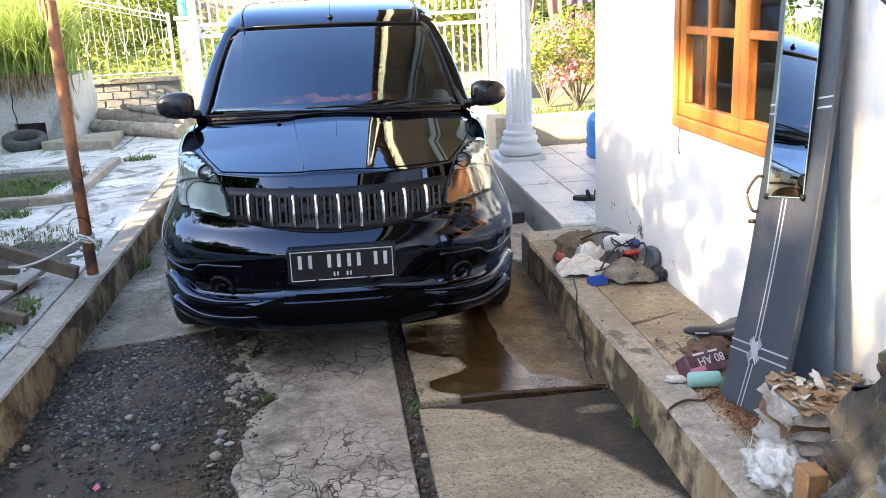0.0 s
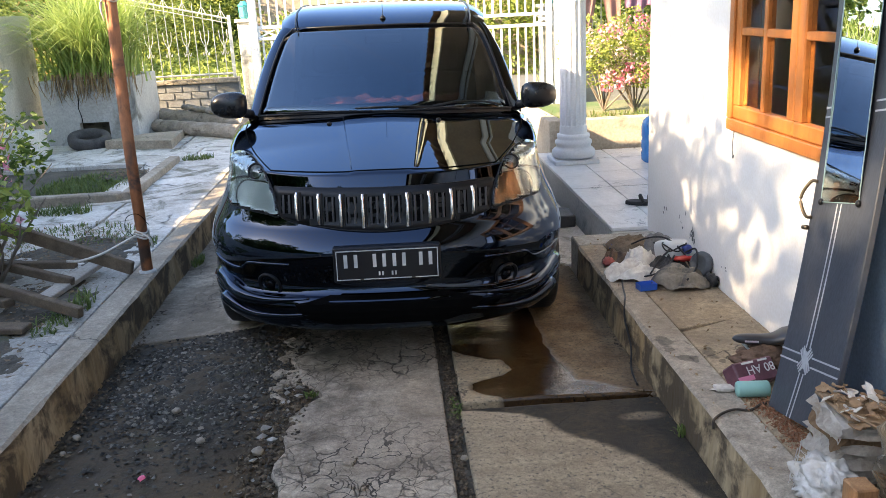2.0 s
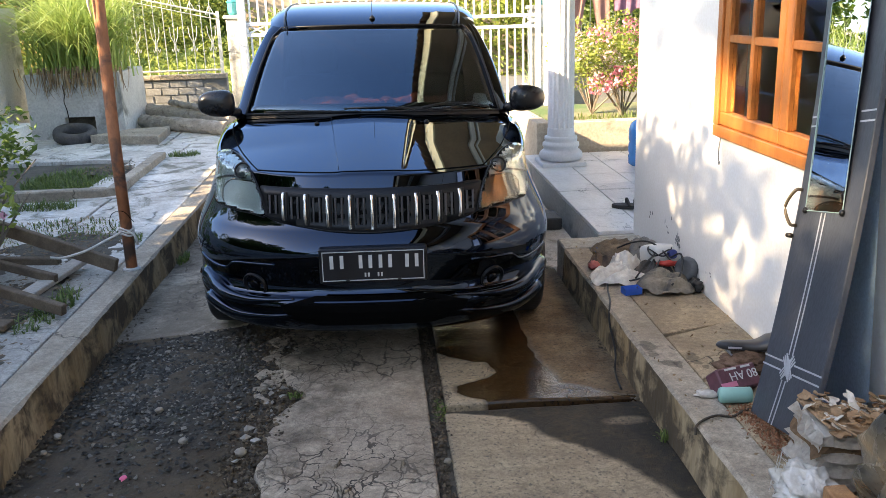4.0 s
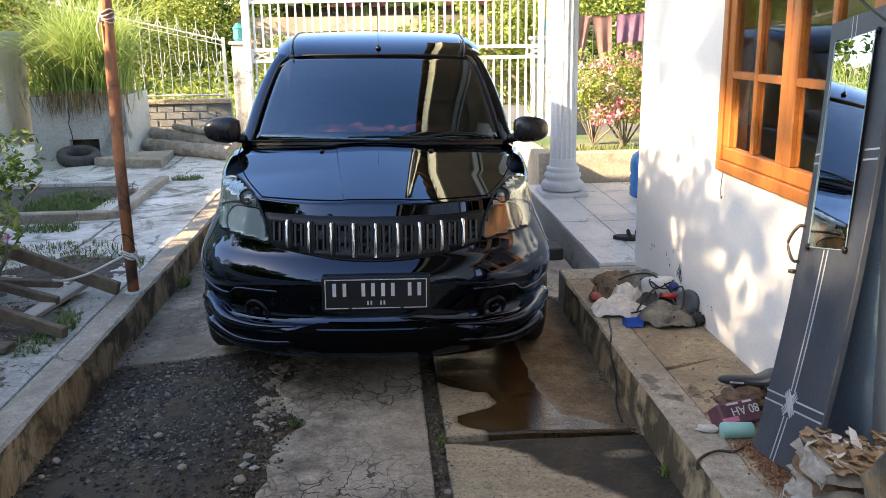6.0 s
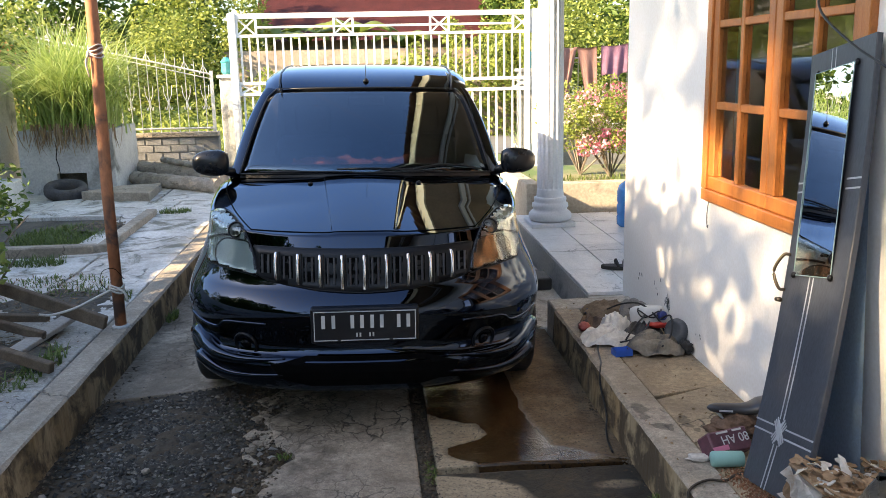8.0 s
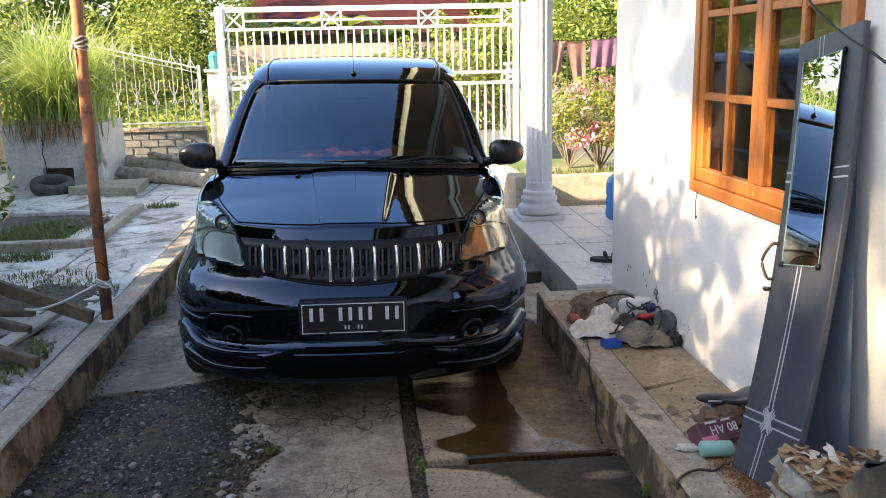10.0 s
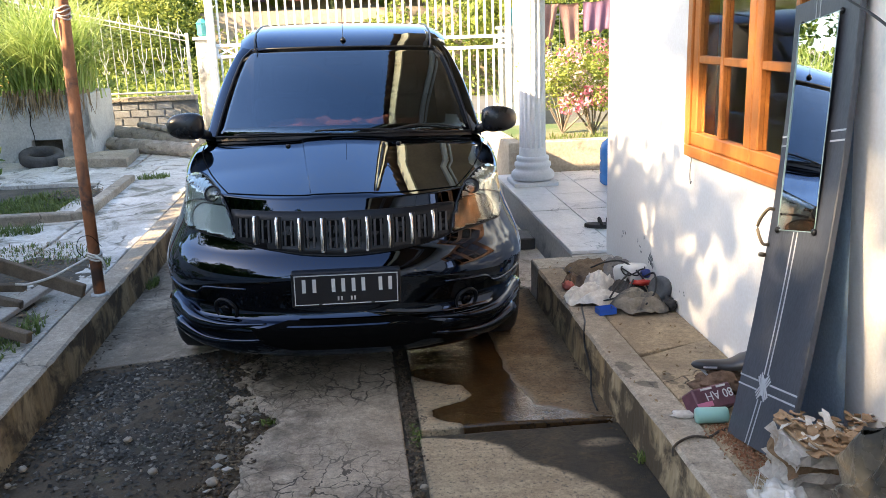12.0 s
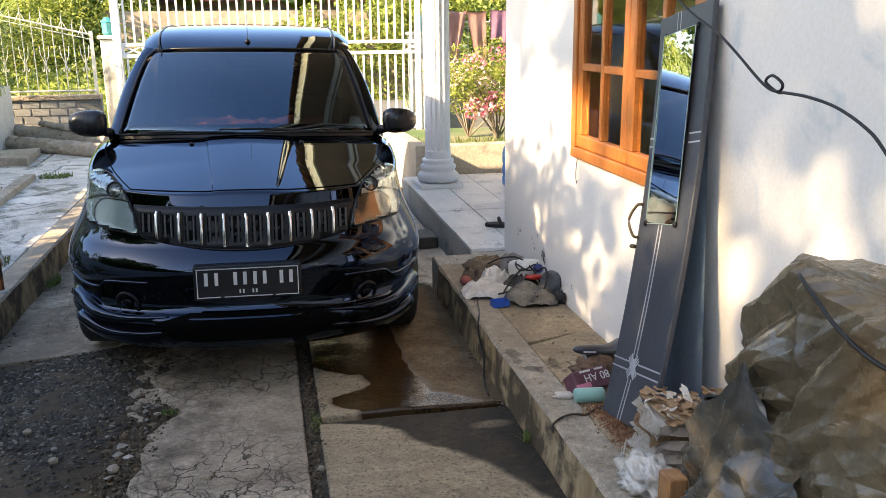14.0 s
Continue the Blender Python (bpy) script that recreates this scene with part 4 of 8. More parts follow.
for s in (1, -1):
    side_of = lambda pts: [(x * s, z) for x, z in pts]
    lamp = part("headlight", lamp_patch(side_of(LAMP), 0.0015), SHELL, car, "large almond-shaped clear headlight", local=True, smooth=True)
    # same bowl on both sides; the right one carries the house's reflection as colour
    part("reflector", lamp_patch(side_of(BOWL), 0.004), REFLECT if s > 0 else REFLECT_DIM, lamp, "bowl of the low beam", local=True, smooth=True)
    part("reflector", lamp_patch(side_of(CROWN), 0.004), SHELL, lamp, "fluted upper bowl", local=True, smooth=True)
    for k in range(5):
        part("flute", lamp_line(side_of([(-0.62 - 0.016 * k, 1.236 - 0.003 * k), (-0.618 - 0.016 * k, 1.29), (-0.640 - 0.011 * k, 1.335)]), 0.0018, 0.006), SHELL, lamp, local=True, smooth=True)
    part("bowl_rim", lamp_line(side_of(BOWL + BOWL[:1]), 0.0035, 0.006), BLACKP, lamp, local=True, smooth=True)
    part("lamp_divider", lamp_line(side_of([(-0.712, 1.20), (-0.66, 1.205), (-0.62, 1.205), (-0.59, 1.20)]), 0.006, 0.006), BLACKP, lamp, local=True, smooth=True)
    c = on_lamp(-0.556 * s, 1.221, 0.006)
    nrm = (on_lamp(-0.556 * s, 1.221, 1.0) - on_lamp(-0.556 * s, 1.221, 0.0)).normalized()
    nrm = (nrm + Vector((0, -0.9, 0.25))).normalized()
    turn = nrm.to_track_quat("Z", "Y").to_matrix().to_4x4()
    ring_m = Matrix.Translation(c) @ turn
    part("projector_ring", lathe([(0.034, -0.020), (0.037, 0.002), (0.035, 0.007), (0.030, 0.003), (0.028, -0.006)], (0, 0, 0), 28, m=ring_m), BLACKP, lamp, "dark lamp ring", local=True, smooth=True)
    part("projector", lathe([(0.030, -0.001), (0.024, -0.004), (0.014, -0.007), (0.006, -0.009), (0.001, -0.0095)], (0, 0, 0), 24, m=ring_m), SHELL, lamp, "round main beam bowl", local=True, smooth=True)
    lens = part("lens", lamp_patch(side_of(LAMP), 0.014, 0.002), LENSG, lamp, "clear lens", local=True, smooth=True)
    lens.visible_shadow = False
    part("lamp_rim", lamp_line(side_of(LAMP + LAMP[:1]), 0.0045, 0.006), BLACKP, lamp, local=True, smooth=True)
    # fog lamp in its hollow
    fc = on_front(-0.514 * s, 0.410, 0.0)
    fm = Matrix.Translation(fc) @ (on_front(-0.52 * s, 0.43, 1.0) - on_front(-0.52 * s, 0.43, 0.0)).normalized().to_track_quat("Z", "Y").to_matrix().to_4x4()
    fog = part("fog_lamp", lathe([(0.056, -0.02), (0.058, 0.006), (0.052, 0.012), (0.046, 0.004), (0.044, -0.006), (0.020, -0.008)], (0, 0, 0), 24, m=fm), BLACKP, car, "round fog lamp in a black hollow", local=True, smooth=True)
    part("bulb", lathe([(0.026, -0.004), (0.022, 0.008), (0.012, 0.013), (0.001, 0.014)], (0, 0, 0), 16, m=fm), DARKGLASS, fog, local=True, smooth=True)
    # skirt flutes and bumper crease
    part("bumper_crease", front_line([(-0.416 * s, 0.514), (-0.519 * s, 0.512), (-0.601 * s, 0.506), (-0.645 * s, 0.474), (-0.716 * s, 0.476), (-0.78 * s, 0.495)], 0.007, 0.001), PAINT, car, local=True, smooth=True)
    part("skirt_fin", fin([(-0.35 * s, 0.300), (-0.50 * s, 0.282), (-0.62 * s, 0.280), (-0.735 * s, 0.318)], 0.006, 0.032), PAINT, car, local=True, smooth=True)
    part("skirt_fin", fin([(-0.34 * s, 0.366), (-0.464 * s, 0.358), (-0.553 * s, 0.352), (-0.652 * s, 0.360), (-0.770 * s, 0.392)], 0.006, 0.038), PAINT, car, local=True, smooth=True)

# lower intake
inlet = part("lower_intake", front_patch([(-0.40, 0.345), (-0.25, 0.375), (0.25, 0.375), (0.40, 0.345), (0.36, 0.285), (0.24, 0.255), (-0.24, 0.255), (-0.36, 0.285)], 0.002, -0.004), SEAM, car, "dark lower air intake", local=True)
for z in (0.29, 0.32, 0.35):
    part("slat", front_line([(-0.28, z), (0, z), (0.28, z)], 0.004, 0.002), SEAM, inlet, local=True, smooth=True)

# hood seams and washers
for s in (-1, 1):
    part("hood_crease", tube([on_top(s * (0.138 + 0.095 * (y - 0.18)), y, -0.0012) for y in np.linspace(0.18, 0.86, 14)], 0.0028, 8), PAINT, car, local=True, smooth=True)
part("hood_seam", tube([on_top(x, 0.148 + 0.44 * x * x, 0.0) for x in np.linspace(-0.49, 0.49, 32)], 0.0035, 6), SEAM, car, local=True)
for s in (-1, 1):
    part("hood_seam", tube([on_top(s * p.x, p.y, 0) for p in smooth_line([(0.49, 0.255, 0), (0.535, 0.36, 0), (0.595, 0.52, 0), (0.655, 0.72, 0), (0.690, 0.88, 0), (0.70, 1.02, 0)], 4)], 0.003, 6), SEAM, car, local=True)
    part("washer_nozzle", lathe([(0.013, -0.004), (0.012, 0.006), (0.006, 0.011)], on_top(s * 0.268, 0.79), 10), BLACKP, car, "small black washer nozzle", local=True, smooth=True)

# greenhouse, drawn at full size and then set forward on the body
BEFORE = {o.name for o in bpy.data.objects}
def ws_pt(k, h):
    """Windscreen: k from -1 to 1 across, h from 0 at its foot to 1 at its top."""
    b = Vector((0.700 * k, 1.20 + 0.17 * k * k, 1.012 - 0.022 * k * k))
    t = Vector((0.585 * k, 1.88 + 0.15 * k * k, 1.447 - 0.012 * k * k))
    p = b.lerp(t, h)
    p += Vector((0, -0.5, 0.85)) * 0.035 * math.sin(math.pi * h)
    c = max(0.0, (h - 0.82) / 0.18) ** 2 * abs(k) ** 6
    p.x *= 1 - 0.055 * c
    return p


KS = np.linspace(-1, 1, 25)
ws = grid_bm([[ws_pt(k, h) for k in KS] for h in np.linspace(0.0, 1.0, 13)])
bmesh.ops.recalc_face_normals(ws, faces=ws.faces)
if sum(f.normal.z for f in ws.faces) < 0:
    bmesh.ops.reverse_faces(ws, faces=ws.faces)
bmesh.ops.solidify(ws, geom=ws.faces[:], thickness=0.005)
shield = part("windscreen", ws, CARGLASS, car, "dark tinted windscreen", local=True, smooth=True)
shield.visible_shadow = False
rim = [ws_pt(-1, h) for h in np.linspace(0, 1, 9)] + [ws_pt(k, 1) for k in KS[1:]] + [ws_pt(1, h) for h in np.linspace(1, 0, 9)[1:]]
part("windscreen_seal", tube(rim, 0.007, 6), BLACKP, shield, "black rubber seal", local=True, smooth=True)
part("windscreen_seal", tube([ws_pt(k, 0.0) for k in KS], 0.006, 6), BLACKP, shield, local=True, smooth=True)
part("cowl", grid_bm([[(0.70 * k, 1.196 + 0.17 * k * k, 0.990 - 0.022 * k * k) for k in KS], [(0.70 * k, 1.204 + 0.17 * k * k, 1.016 - 0.022 * k * k) for k in KS]]), BLACKP, car, "black plastic cowl under the wipers", local=True, smooth=True)

ROOFP = [(1.88, 1.449, 0.582), (1.94, 1.474, 0.590), (2.04, 1.507, 0.60), (2.22, 1.548, 0.607), (2.55, 1.580, 0.612), (3.0, 1.592, 0.612), (3.4, 1.578, 0.605), (3.8, 1.537, 0.59), (4.1, 1.48, 0.57)]
QS = [-1, -0.985, -0.95, -0.9, -0.8, -0.65, -0.5, -0.35, -0.2, 0, 0.2, 0.35, 0.5, 0.65, 0.8, 0.9, 0.95, 0.985, 1]


def roof_pt(q, y, z, w, i):
    bend = 0.15 * q * q if i == 0 else 0.15 * q * q * max(0, 1 - (y - 1.88) / 0.5)
    return (w * q * 1.06, y + bend, z - 0.022 * q * q - 0.045 * max(0, (abs(q) - 0.8) / 0.2) ** 2)


part("roof", grid_bm([[roof_pt(q, y, z, w, i) for q in QS] for i, (y, z, w) in enumerate(ROOFP)]), PAINT, car, "glossy black roof", local=True, smooth=True)
for s in (-1, 1):
    part("roof_seam", tube([(s * (w * 0.90), y + 0.06, z - 0.014) for y, z, w in ROOFP], 0.005, 6), BLACKP, car, "black roof drip moulding", local=True, smooth=True)
    # pillars, side glass
    inner = [ws_pt(s, h) for h in np.linspace(0, 1, 9)]
    outer = [Vector((s * (0.762 - 0.130 * h + 0.014 * math.sin(math.pi * h)), 1.44 + 0.62 * h, 0.985 + 0.45 * h + 0.025 * math.sin(math.pi * h))) for h in np.linspace(0, 1, 9)]
    midl = [a.lerp(b, 0.5) + Vector((s * 0.012, -0.012, 0.012)) for a, b in zip(inner, outer)]
    part("pillar", grid_bm([inner, midl, outer]), PAINT, car, "glossy black windscreen pillar", local=True, smooth=True)
    ys = [1.44, 1.9, 2.4, 2.9, 3.4, 3.9, 4.2]
    side = []
    for j, y in enumerate(ys):
        z1 = min(1.50, 0.985 + 0.45 * (y - 1.44) / 0.62) if y < 2.12 else 1.50 - 0.10 * max(0, y - 3.6)
        x1 = 0.762 - 0.130 * min(1, (y - 1.44) / 0.62)
        side.append([(s * 0.765, y, 0.95), (s * (0.765 + x1) / 2 * 1.01, y, (0.985 + z1) / 2), (s * x1, y, z1)])
    part("side_window", grid_bm(side), DARKGLASS, car, "dark side window", local=True, smooth=True)
    # door mirror
    mm = pose(s * 0.855, 1.36, 1.055)
    sh = bmesh.new()
    bmesh.ops.create_uvsphere(sh, u_segments=20, v_segments=12, radius=1.0)
    for v in sh.verts:
        x, y, z = v.co
        sg = lambda q, e: math.copysign(abs(q) ** e, q)
        v.co = Vector((0.100 * sg(x, 0.72), 0.060 * sg(y, 0.8) * (1.0 if y < 0 else 0.55), 0.071 * sg(z, 0.72) * (1 - 0.18 * s * x)))
    sh.transform(mm)
    mir = part("door_mirror", sh, MIRB, car, "black door mirror housing", local=True, smooth=True)
    part("mirror_foot", tube([(s * 0.73, 1.44, 0.985), (s * 0.755, 1.40, 1.00), (s * 0.79, 1.375, 1.012)], 0.026, 10), BLACKP, mir, local=True, smooth=True)
    part("mirror_glass", box((s * 0.845 - 0.08, 1.388, 1.0), (s * 0.845 + 0.08, 1.394, 1.105), 0.002), CHROME, mir, local=True)
    # wheels
    for yc in (0.86, 3.46):
        wm = Matrix.Translation((s * 0.735, yc, 0.0)) @ pose(0, 0, 0, 0, 90 * s, 0)
        tyre = [(0.20, -0.095), (0.285, -0.098), (0.303, -0.080), (0.307, -0.03), (0.307, 0.03), (0.303, 0.080), (0.285, 0.098), (0.20, 0.095)]
        ty = lathe(tyre, (0, 0, 0), 40, m=Matrix.Translation((0, 0, 0.307)) @ wm)
        wh = part("wheel", ty, RUBBER, car, "black tyre on an alloy wheel", local=True, smooth=True)
        part("rim", lathe([(0.20, 0.05), (0.19, 0.085), (0.165, 0.07), (0.06, 0.06), (0.045, 0.085), (0.01, 0.088)], (0, 0, 0), 30, m=Matrix.Translation((0, 0, 0.307)) @ wm), STEEL, wh, "alloy rim", local=True, smooth=True)
part("rear_window", grid_bm([[(0.56 * q, 4.11, 1.46) for q in (-1, 0, 1)], [(0.66 * q, 4.36, 1.0) for q in (-1, 0, 1)]]), DARKGLASS, car, "dark rear window", local=True)
# antenna, wipers, cabin
ant = part("antenna", lathe([(0.018, 0), (0.016, 0.010), (0.007, 0.022)], (0, 1.96, 1.480), 12), BLACKP, car, "thin black roof antenna", local=True, smooth=True)
part("whip", tube([(0, 1.96, 1.497), (-0.002, 2.00, 1.605), (-0.003, 2.03, 1.695)], 0.0018, 6), BLACKP, ant, local=True)
for k0, k1, h1, lift in ((-0.10, -0.74, 0.012, 0.004), (0.60, -0.12, 0.035, 0.004)):
    arm = [ws_pt(k0 + (k1 - k0) * i / 8, 0.0 + h1 * math.sin(math.pi * i / 8 * 0.6)) + Vector((0, -0.012, lift)) for i in range(9)]
    wp = part("wiper", tube(arm, 0.005, 6), BLACKP, car, "black wiper", local=True, smooth=True)
    bl = [ws_pt(k0 + (k1 - k0) * (0.25 + 0.9 * i / 10), 0.0 + h1 * 0.8 * math.sin(math.pi * i / 10 * 0.7)) + Vector((0, -0.004, 0.007)) for i in range(11)]
    part("blade", tube(bl, 0.004, 6), RUBBER, wp, local=True)
arm = [ws_pt(0.92 - 0.55 * i / 8, 0.01 + 0.04 * math.sin(math.pi * i / 8)) + Vector((0, -0.012, 0.012)) for i in range(9)]
part("wiper", tube(arm, 0.006, 6), BLACKP, car, "black wiper", local=True, smooth=True)
part("dashboard", grid_bm([[(0.62 * k, 1.32 + 0.2 * k * k, 0.96) for k in KS], [(0.62 * k, 1.62, 0.995 + 0.02 * math.sin(9 * k)) for k in KS], [(0.62 * k, 1.80, 0.94) for k in KS]]), CABIN, car, "dark dashboard", local=True, smooth=True)
part("dash_cover", grid_bm([[(0.44 * k, 1.46 + 0.1 * k * k + 0.045 * j, 0.985 + 0.012 * min(j, 3) + 0.04 * noise.noise(Vector((k * 4.5, j * 0.9, 2.0))) + 0.02 * noise.noise(Vector((k * 13, j * 2.1, 5.0)))) for k in np.linspace(-1, 1, 49)] for j in range(8)]), REDMAT, car, "reddish cloth on the dashboard", local=True, smooth=True)
for s in (-1, 1):
    part("cabin_side", grid_bm([[(s * 0.70, y, 0.90), (s * (0.69 - 0.11 * min(1, (y - 1.47) / 0.45)), y, 0.95 + 0.44 * min(1, (y - 1.47) / 0.45)), (s * 0.53, y + 0.04, 0.96 + 0.45 * min(1, (y - 1.47) / 0.45))] for y in (1.48, 1.6, 1.75, 1.92, 2.6, 3.4, 4.1)]), CABIN, car, "dark cabin lining", local=True, smooth=True)
    part("seat_back", box((s * 0.36 - 0.24, 2.35, 0.5), (s * 0.36 + 0.24, 2.50, 1.12), 0.05, segs=3), CABIN, car, "dark front seat", local=True, smooth=True)
    part("headrest", box((s * 0.36 - 0.12, 2.36, 1.14), (s * 0.36 + 0.12, 2.46, 1.32), 0.04, segs=3), CABIN, car, local=True, smooth=True)
part("rear_seat", box((-0.62, 2.95, 0.5), (0.62, 3.1, 1.50), 0.05, segs=2), CABIN, car, "dark rear seat", local=True, smooth=True)
part("rear_view_mirror", box((-0.11, 1.80, 1.335), (0.11, 1.82, 1.395), 0.01), BLACKP, car, local=True)

at = Vector((0.10, -3.50, 1.583))
forward = Matrix.Translation(at) @ Matrix.Scale(0.93, 4) @ Matrix.Translation(-at)
for o in bpy.data.objects:
    if o.name not in BEFORE and o.type == "MESH" and not o.name.startswith(("wheel", "rim")):
        o.data.transform(forward)

# ---- boundary walls, gate, fences ----
wall("boundary_wall", (-4.45, -5, -0.05), (-4.27, 11.6, 1.66), GREYW, "dark mossy cement boundary wall")
# unseen wall, added behind the camera for the car's front to reflect
wall("wall_behind", (-4.45, -5.3, -0.05), (1.56, -5.1, 2.3), GREYW, "unseen plain cement wall added behind the camera")


def gate(y, x0, x1):
    t = thing("gate", (0.3, y, 0.0), "tall white painted iron driveway gate with crossed panels, closed", "gate")
    for x in (x0, x1 - 0.10):
        part("post", box((x, y - 0.05, 0.02), (x + 0.10, y + 0.05, 2.31), 0.004), WHITEM, t)
    for z0, z1 in ((2.235, 2.305), (1.985, 2.025), (1.34, 1.385), (1.19, 1.235), (0.12, 0.17)):
        part("rail", box((x0 + 0.10, y - 0.025, z0), (x1 - 0.10, y + 0.025, z1), 0.003), WHITEM, t)
    part("rail", box((x0 + 0.36, y - 0.02, 2.105), (x1 - 0.36, y + 0.02, 2.135), 0.003), WHITEM, t)
    n = 36
    for i in range(n):
        x = x0 + 0.16 + (x1 - x0 - 0.32) * i / (n - 1)
        part("bar", box((x - 0.013, y - 0.011, 1.385), (x + 0.013, y + 0.011, 1.985)), WHITEM, t)
        part("bar", box((x - 0.013, y - 0.011, 0.17), (x + 0.013, y + 0.011, 1.19)), WHITEM, t)

    def cross(xa, xb, za, zb):
        for s in (1, -1):
            a, b = Vector((xa, y, za if s > 0 else zb)), Vector((xb, y, zb if s > 0 else za))
            part("cross_bar", tube([a, b], 0.013, 4), WHITEM, t)
        part("stile", box((xb, y - 0.018, za), (xb + 0.03, y + 0.018, zb)), WHITEM, t)
        part("stile", box((xa - 0.03, y - 0.018, za), (xa, y + 0.018, zb)), WHITEM, t)

    for xa in (x0 + 0.13, x0 + 1.46, x0 + 2.80, x1 - 0.36):
        cross(xa, xa + 0.23, 2.025, 2.235)
    for xa in (x0 + 0.13, x1 - 0.36):
        cross(xa, xa + 0.23, 1.235, 1.34)
        cross(xa, xa + 0.23, 0.17, 0.42)
    part("stile", box((x1 - 0.22, y - 0.06, 0.03), (x1 - 0.14, y - 0.02, 2.42), 0.004), WHITEM, t)
    return t


gate(13.0, -1.86, 2.47)


def pillar(x, y, h, w):
    t = thing("gate_pillar", (x, y, -0.05), "weathered cement gate pillar with a small teal lamp on top", "pillar", group="gate pillars")
    part("shaft", box((x - w, y - w, -0.05), (x + w, y + w, h), 0.012), PLANTM, t)
    part("cap", box((x - w - 0.03, y - w - 0.03, h), (x + w + 0.03, y + w + 0.03, h + 0.05), 0.01), GREYW, t)
    part("lamp", lathe([(0.05, 0), (0.075, 0.03), (0.075, 0.16), (0.085, 0.18), (0.03, 0.24)], (x, y, h + 0.05), 8), plain("teal_lamp", (0.05, 0.30, 0.32), 0.4), t, "small teal lamp")


pillar(-1.95, 13.2, 1.44, 0.10)
pillar(2.38, 13.3, 1.44, 0.16)


def low_wall(name, x0, x1, y, top):
    t = thing(name, ((x0 + x1) / 2, y, -0.05), "low grey cement-brick wall with a concrete cap", "low wall", kind="structure")
    part("core", box((x0, y - 0.05, -0.05), (x1, y + 0.08, top - 0.06)), MORTAR, t)
    part("cap", box((x0, y - 0.09, top - 0.06), (x1, y + 0.10, top), 0.008), KERB, t, "pale concrete cap")
    return t


def fence(x0, x1, y, base, top0, top1, label):
    """Bars with spear tips; the top runs from top0 at x0 to top1 at x1."""
    t = thing("fence", ((x0 + x1) / 2, y, base), label, "fence")
    zt = lambda x: top0 + (top1 - top0) * (x - x0) / (x1 - x0)
    part("rail", tube([(x0, y, base + 0.05), (x1, y, base + 0.05)], 0.014, 4), FENCEM, t)
    part("rail", tube([(x0, y, zt(x0) - 0.10), (x1, y, zt(x1) - 0.10)], 0.012, 4), FENCEM, t)
    part("rail", tube([(x0, y, zt(x0) - 0.16), (x1, y, zt(x1) - 0.16)], 0.006, 4), FENCEM, t)
    part("post", box((x1 - 0.04, y - 0.02, base), (x1, y + 0.02, zt(x1) - 0.05)), FENCEM, t)
    n = int((x1 - x0) / 0.122)
    for i in range(n):
        x = x0 + 0.03 + i * 0.122
        h = zt(x) + (0.05 if i % 2 else -0.02)
        part("bar", tube([(x, y, base), (x, y, h - 0.03), (x, y, h + 0.05)], 0.007, 5, radii=[0.006, 0.006, 0.001]), FENCEM, t)
        if i % 2:
            s = 0.058
            part("scroll", tube([(x - s, y, zt(x) - 0.12), (x - 0.02, y, zt(x) - 0.04), (x, y, zt(x) + 0.0), (x + 0.02, y, zt(x) - 0.04), (x + s, y, zt(x) - 0.12)], 0.005, 4), FENCEM, t)
            part("scroll", tube(smooth_line([(x - 0.055, y, base + 0.62), (x - 0.045, y, base + 0.50), (x - 0.008, y, base + 0.40), (x - 0.03, y, base + 0.30), (x - 0.045, y, base + 0.34)], 4), 0.005, 4), FENCEM, t)
            part("scroll", tube(smooth_line([(x + 0.055, y, base + 0.62), (x + 0.045, y, base + 0.50), (x + 0.008, y, base + 0.40), (x + 0.03, y, base + 0.30), (x + 0.045, y, base + 0.34)], 4), 0.005, 4), FENCEM, t)
    return t


lowl = low_wall("low_wall_1", -4.27, -2.0, 12.5, 0.75)
low_wall("low_wall_2", 2.56, 7.5, 13.25, 0.60)
fence(-4.25, -2.03, 12.5, 0.75, 2.12, 1.60, "white iron fence with spear tips and scrolls, its top sloping down")
fence(2.58, 7.4, 13.25, 0.60, 1.72, 1.72, "white iron fence with spear tips beside the gate")

# ---- leaves and blades ----
def leaf_mesh(name, centres, length, width, rng, droop=0.3, fold=0.15):
    """Many small leaves, each a folded pair of quads at one of the centres."""
    n = len(centres)
    d = rng.normal(size=(n, 3))
    d[:, 2] = d[:, 2] * 0.6 - droop
    d /= np.linalg.norm(d, axis=1)[:, None]
    u = np.cross(d, rng.normal(size=(n, 3)))
    u /= np.linalg.norm(u, axis=1)[:, None] + 1e-9
    nn = np.cross(d, u)
    ln = (length * rng.uniform(0.6, 1.3, n))[:, None]
    w = (width * rng.uniform(0.6, 1.3, n))[:, None]
    a = centres - d * ln * 0.5
    b = centres + d * ln * 0.5
    l = centres - u * w * 0.5 + nn * w * fold
    r = centres + u * w * 0.5 + nn * w * fold
    v = np.stack([a, r, b, l], 1).reshape(-1, 3)
    f = np.arange(n * 4).reshape(-1, 4)
    tri = np.concatenate([f[:, [0, 1, 2]], f[:, [0, 2, 3]]])
    me = bpy.data.meshes.new(name)
    me.from_pydata(v.tolist(), [], tri.tolist())
    return me


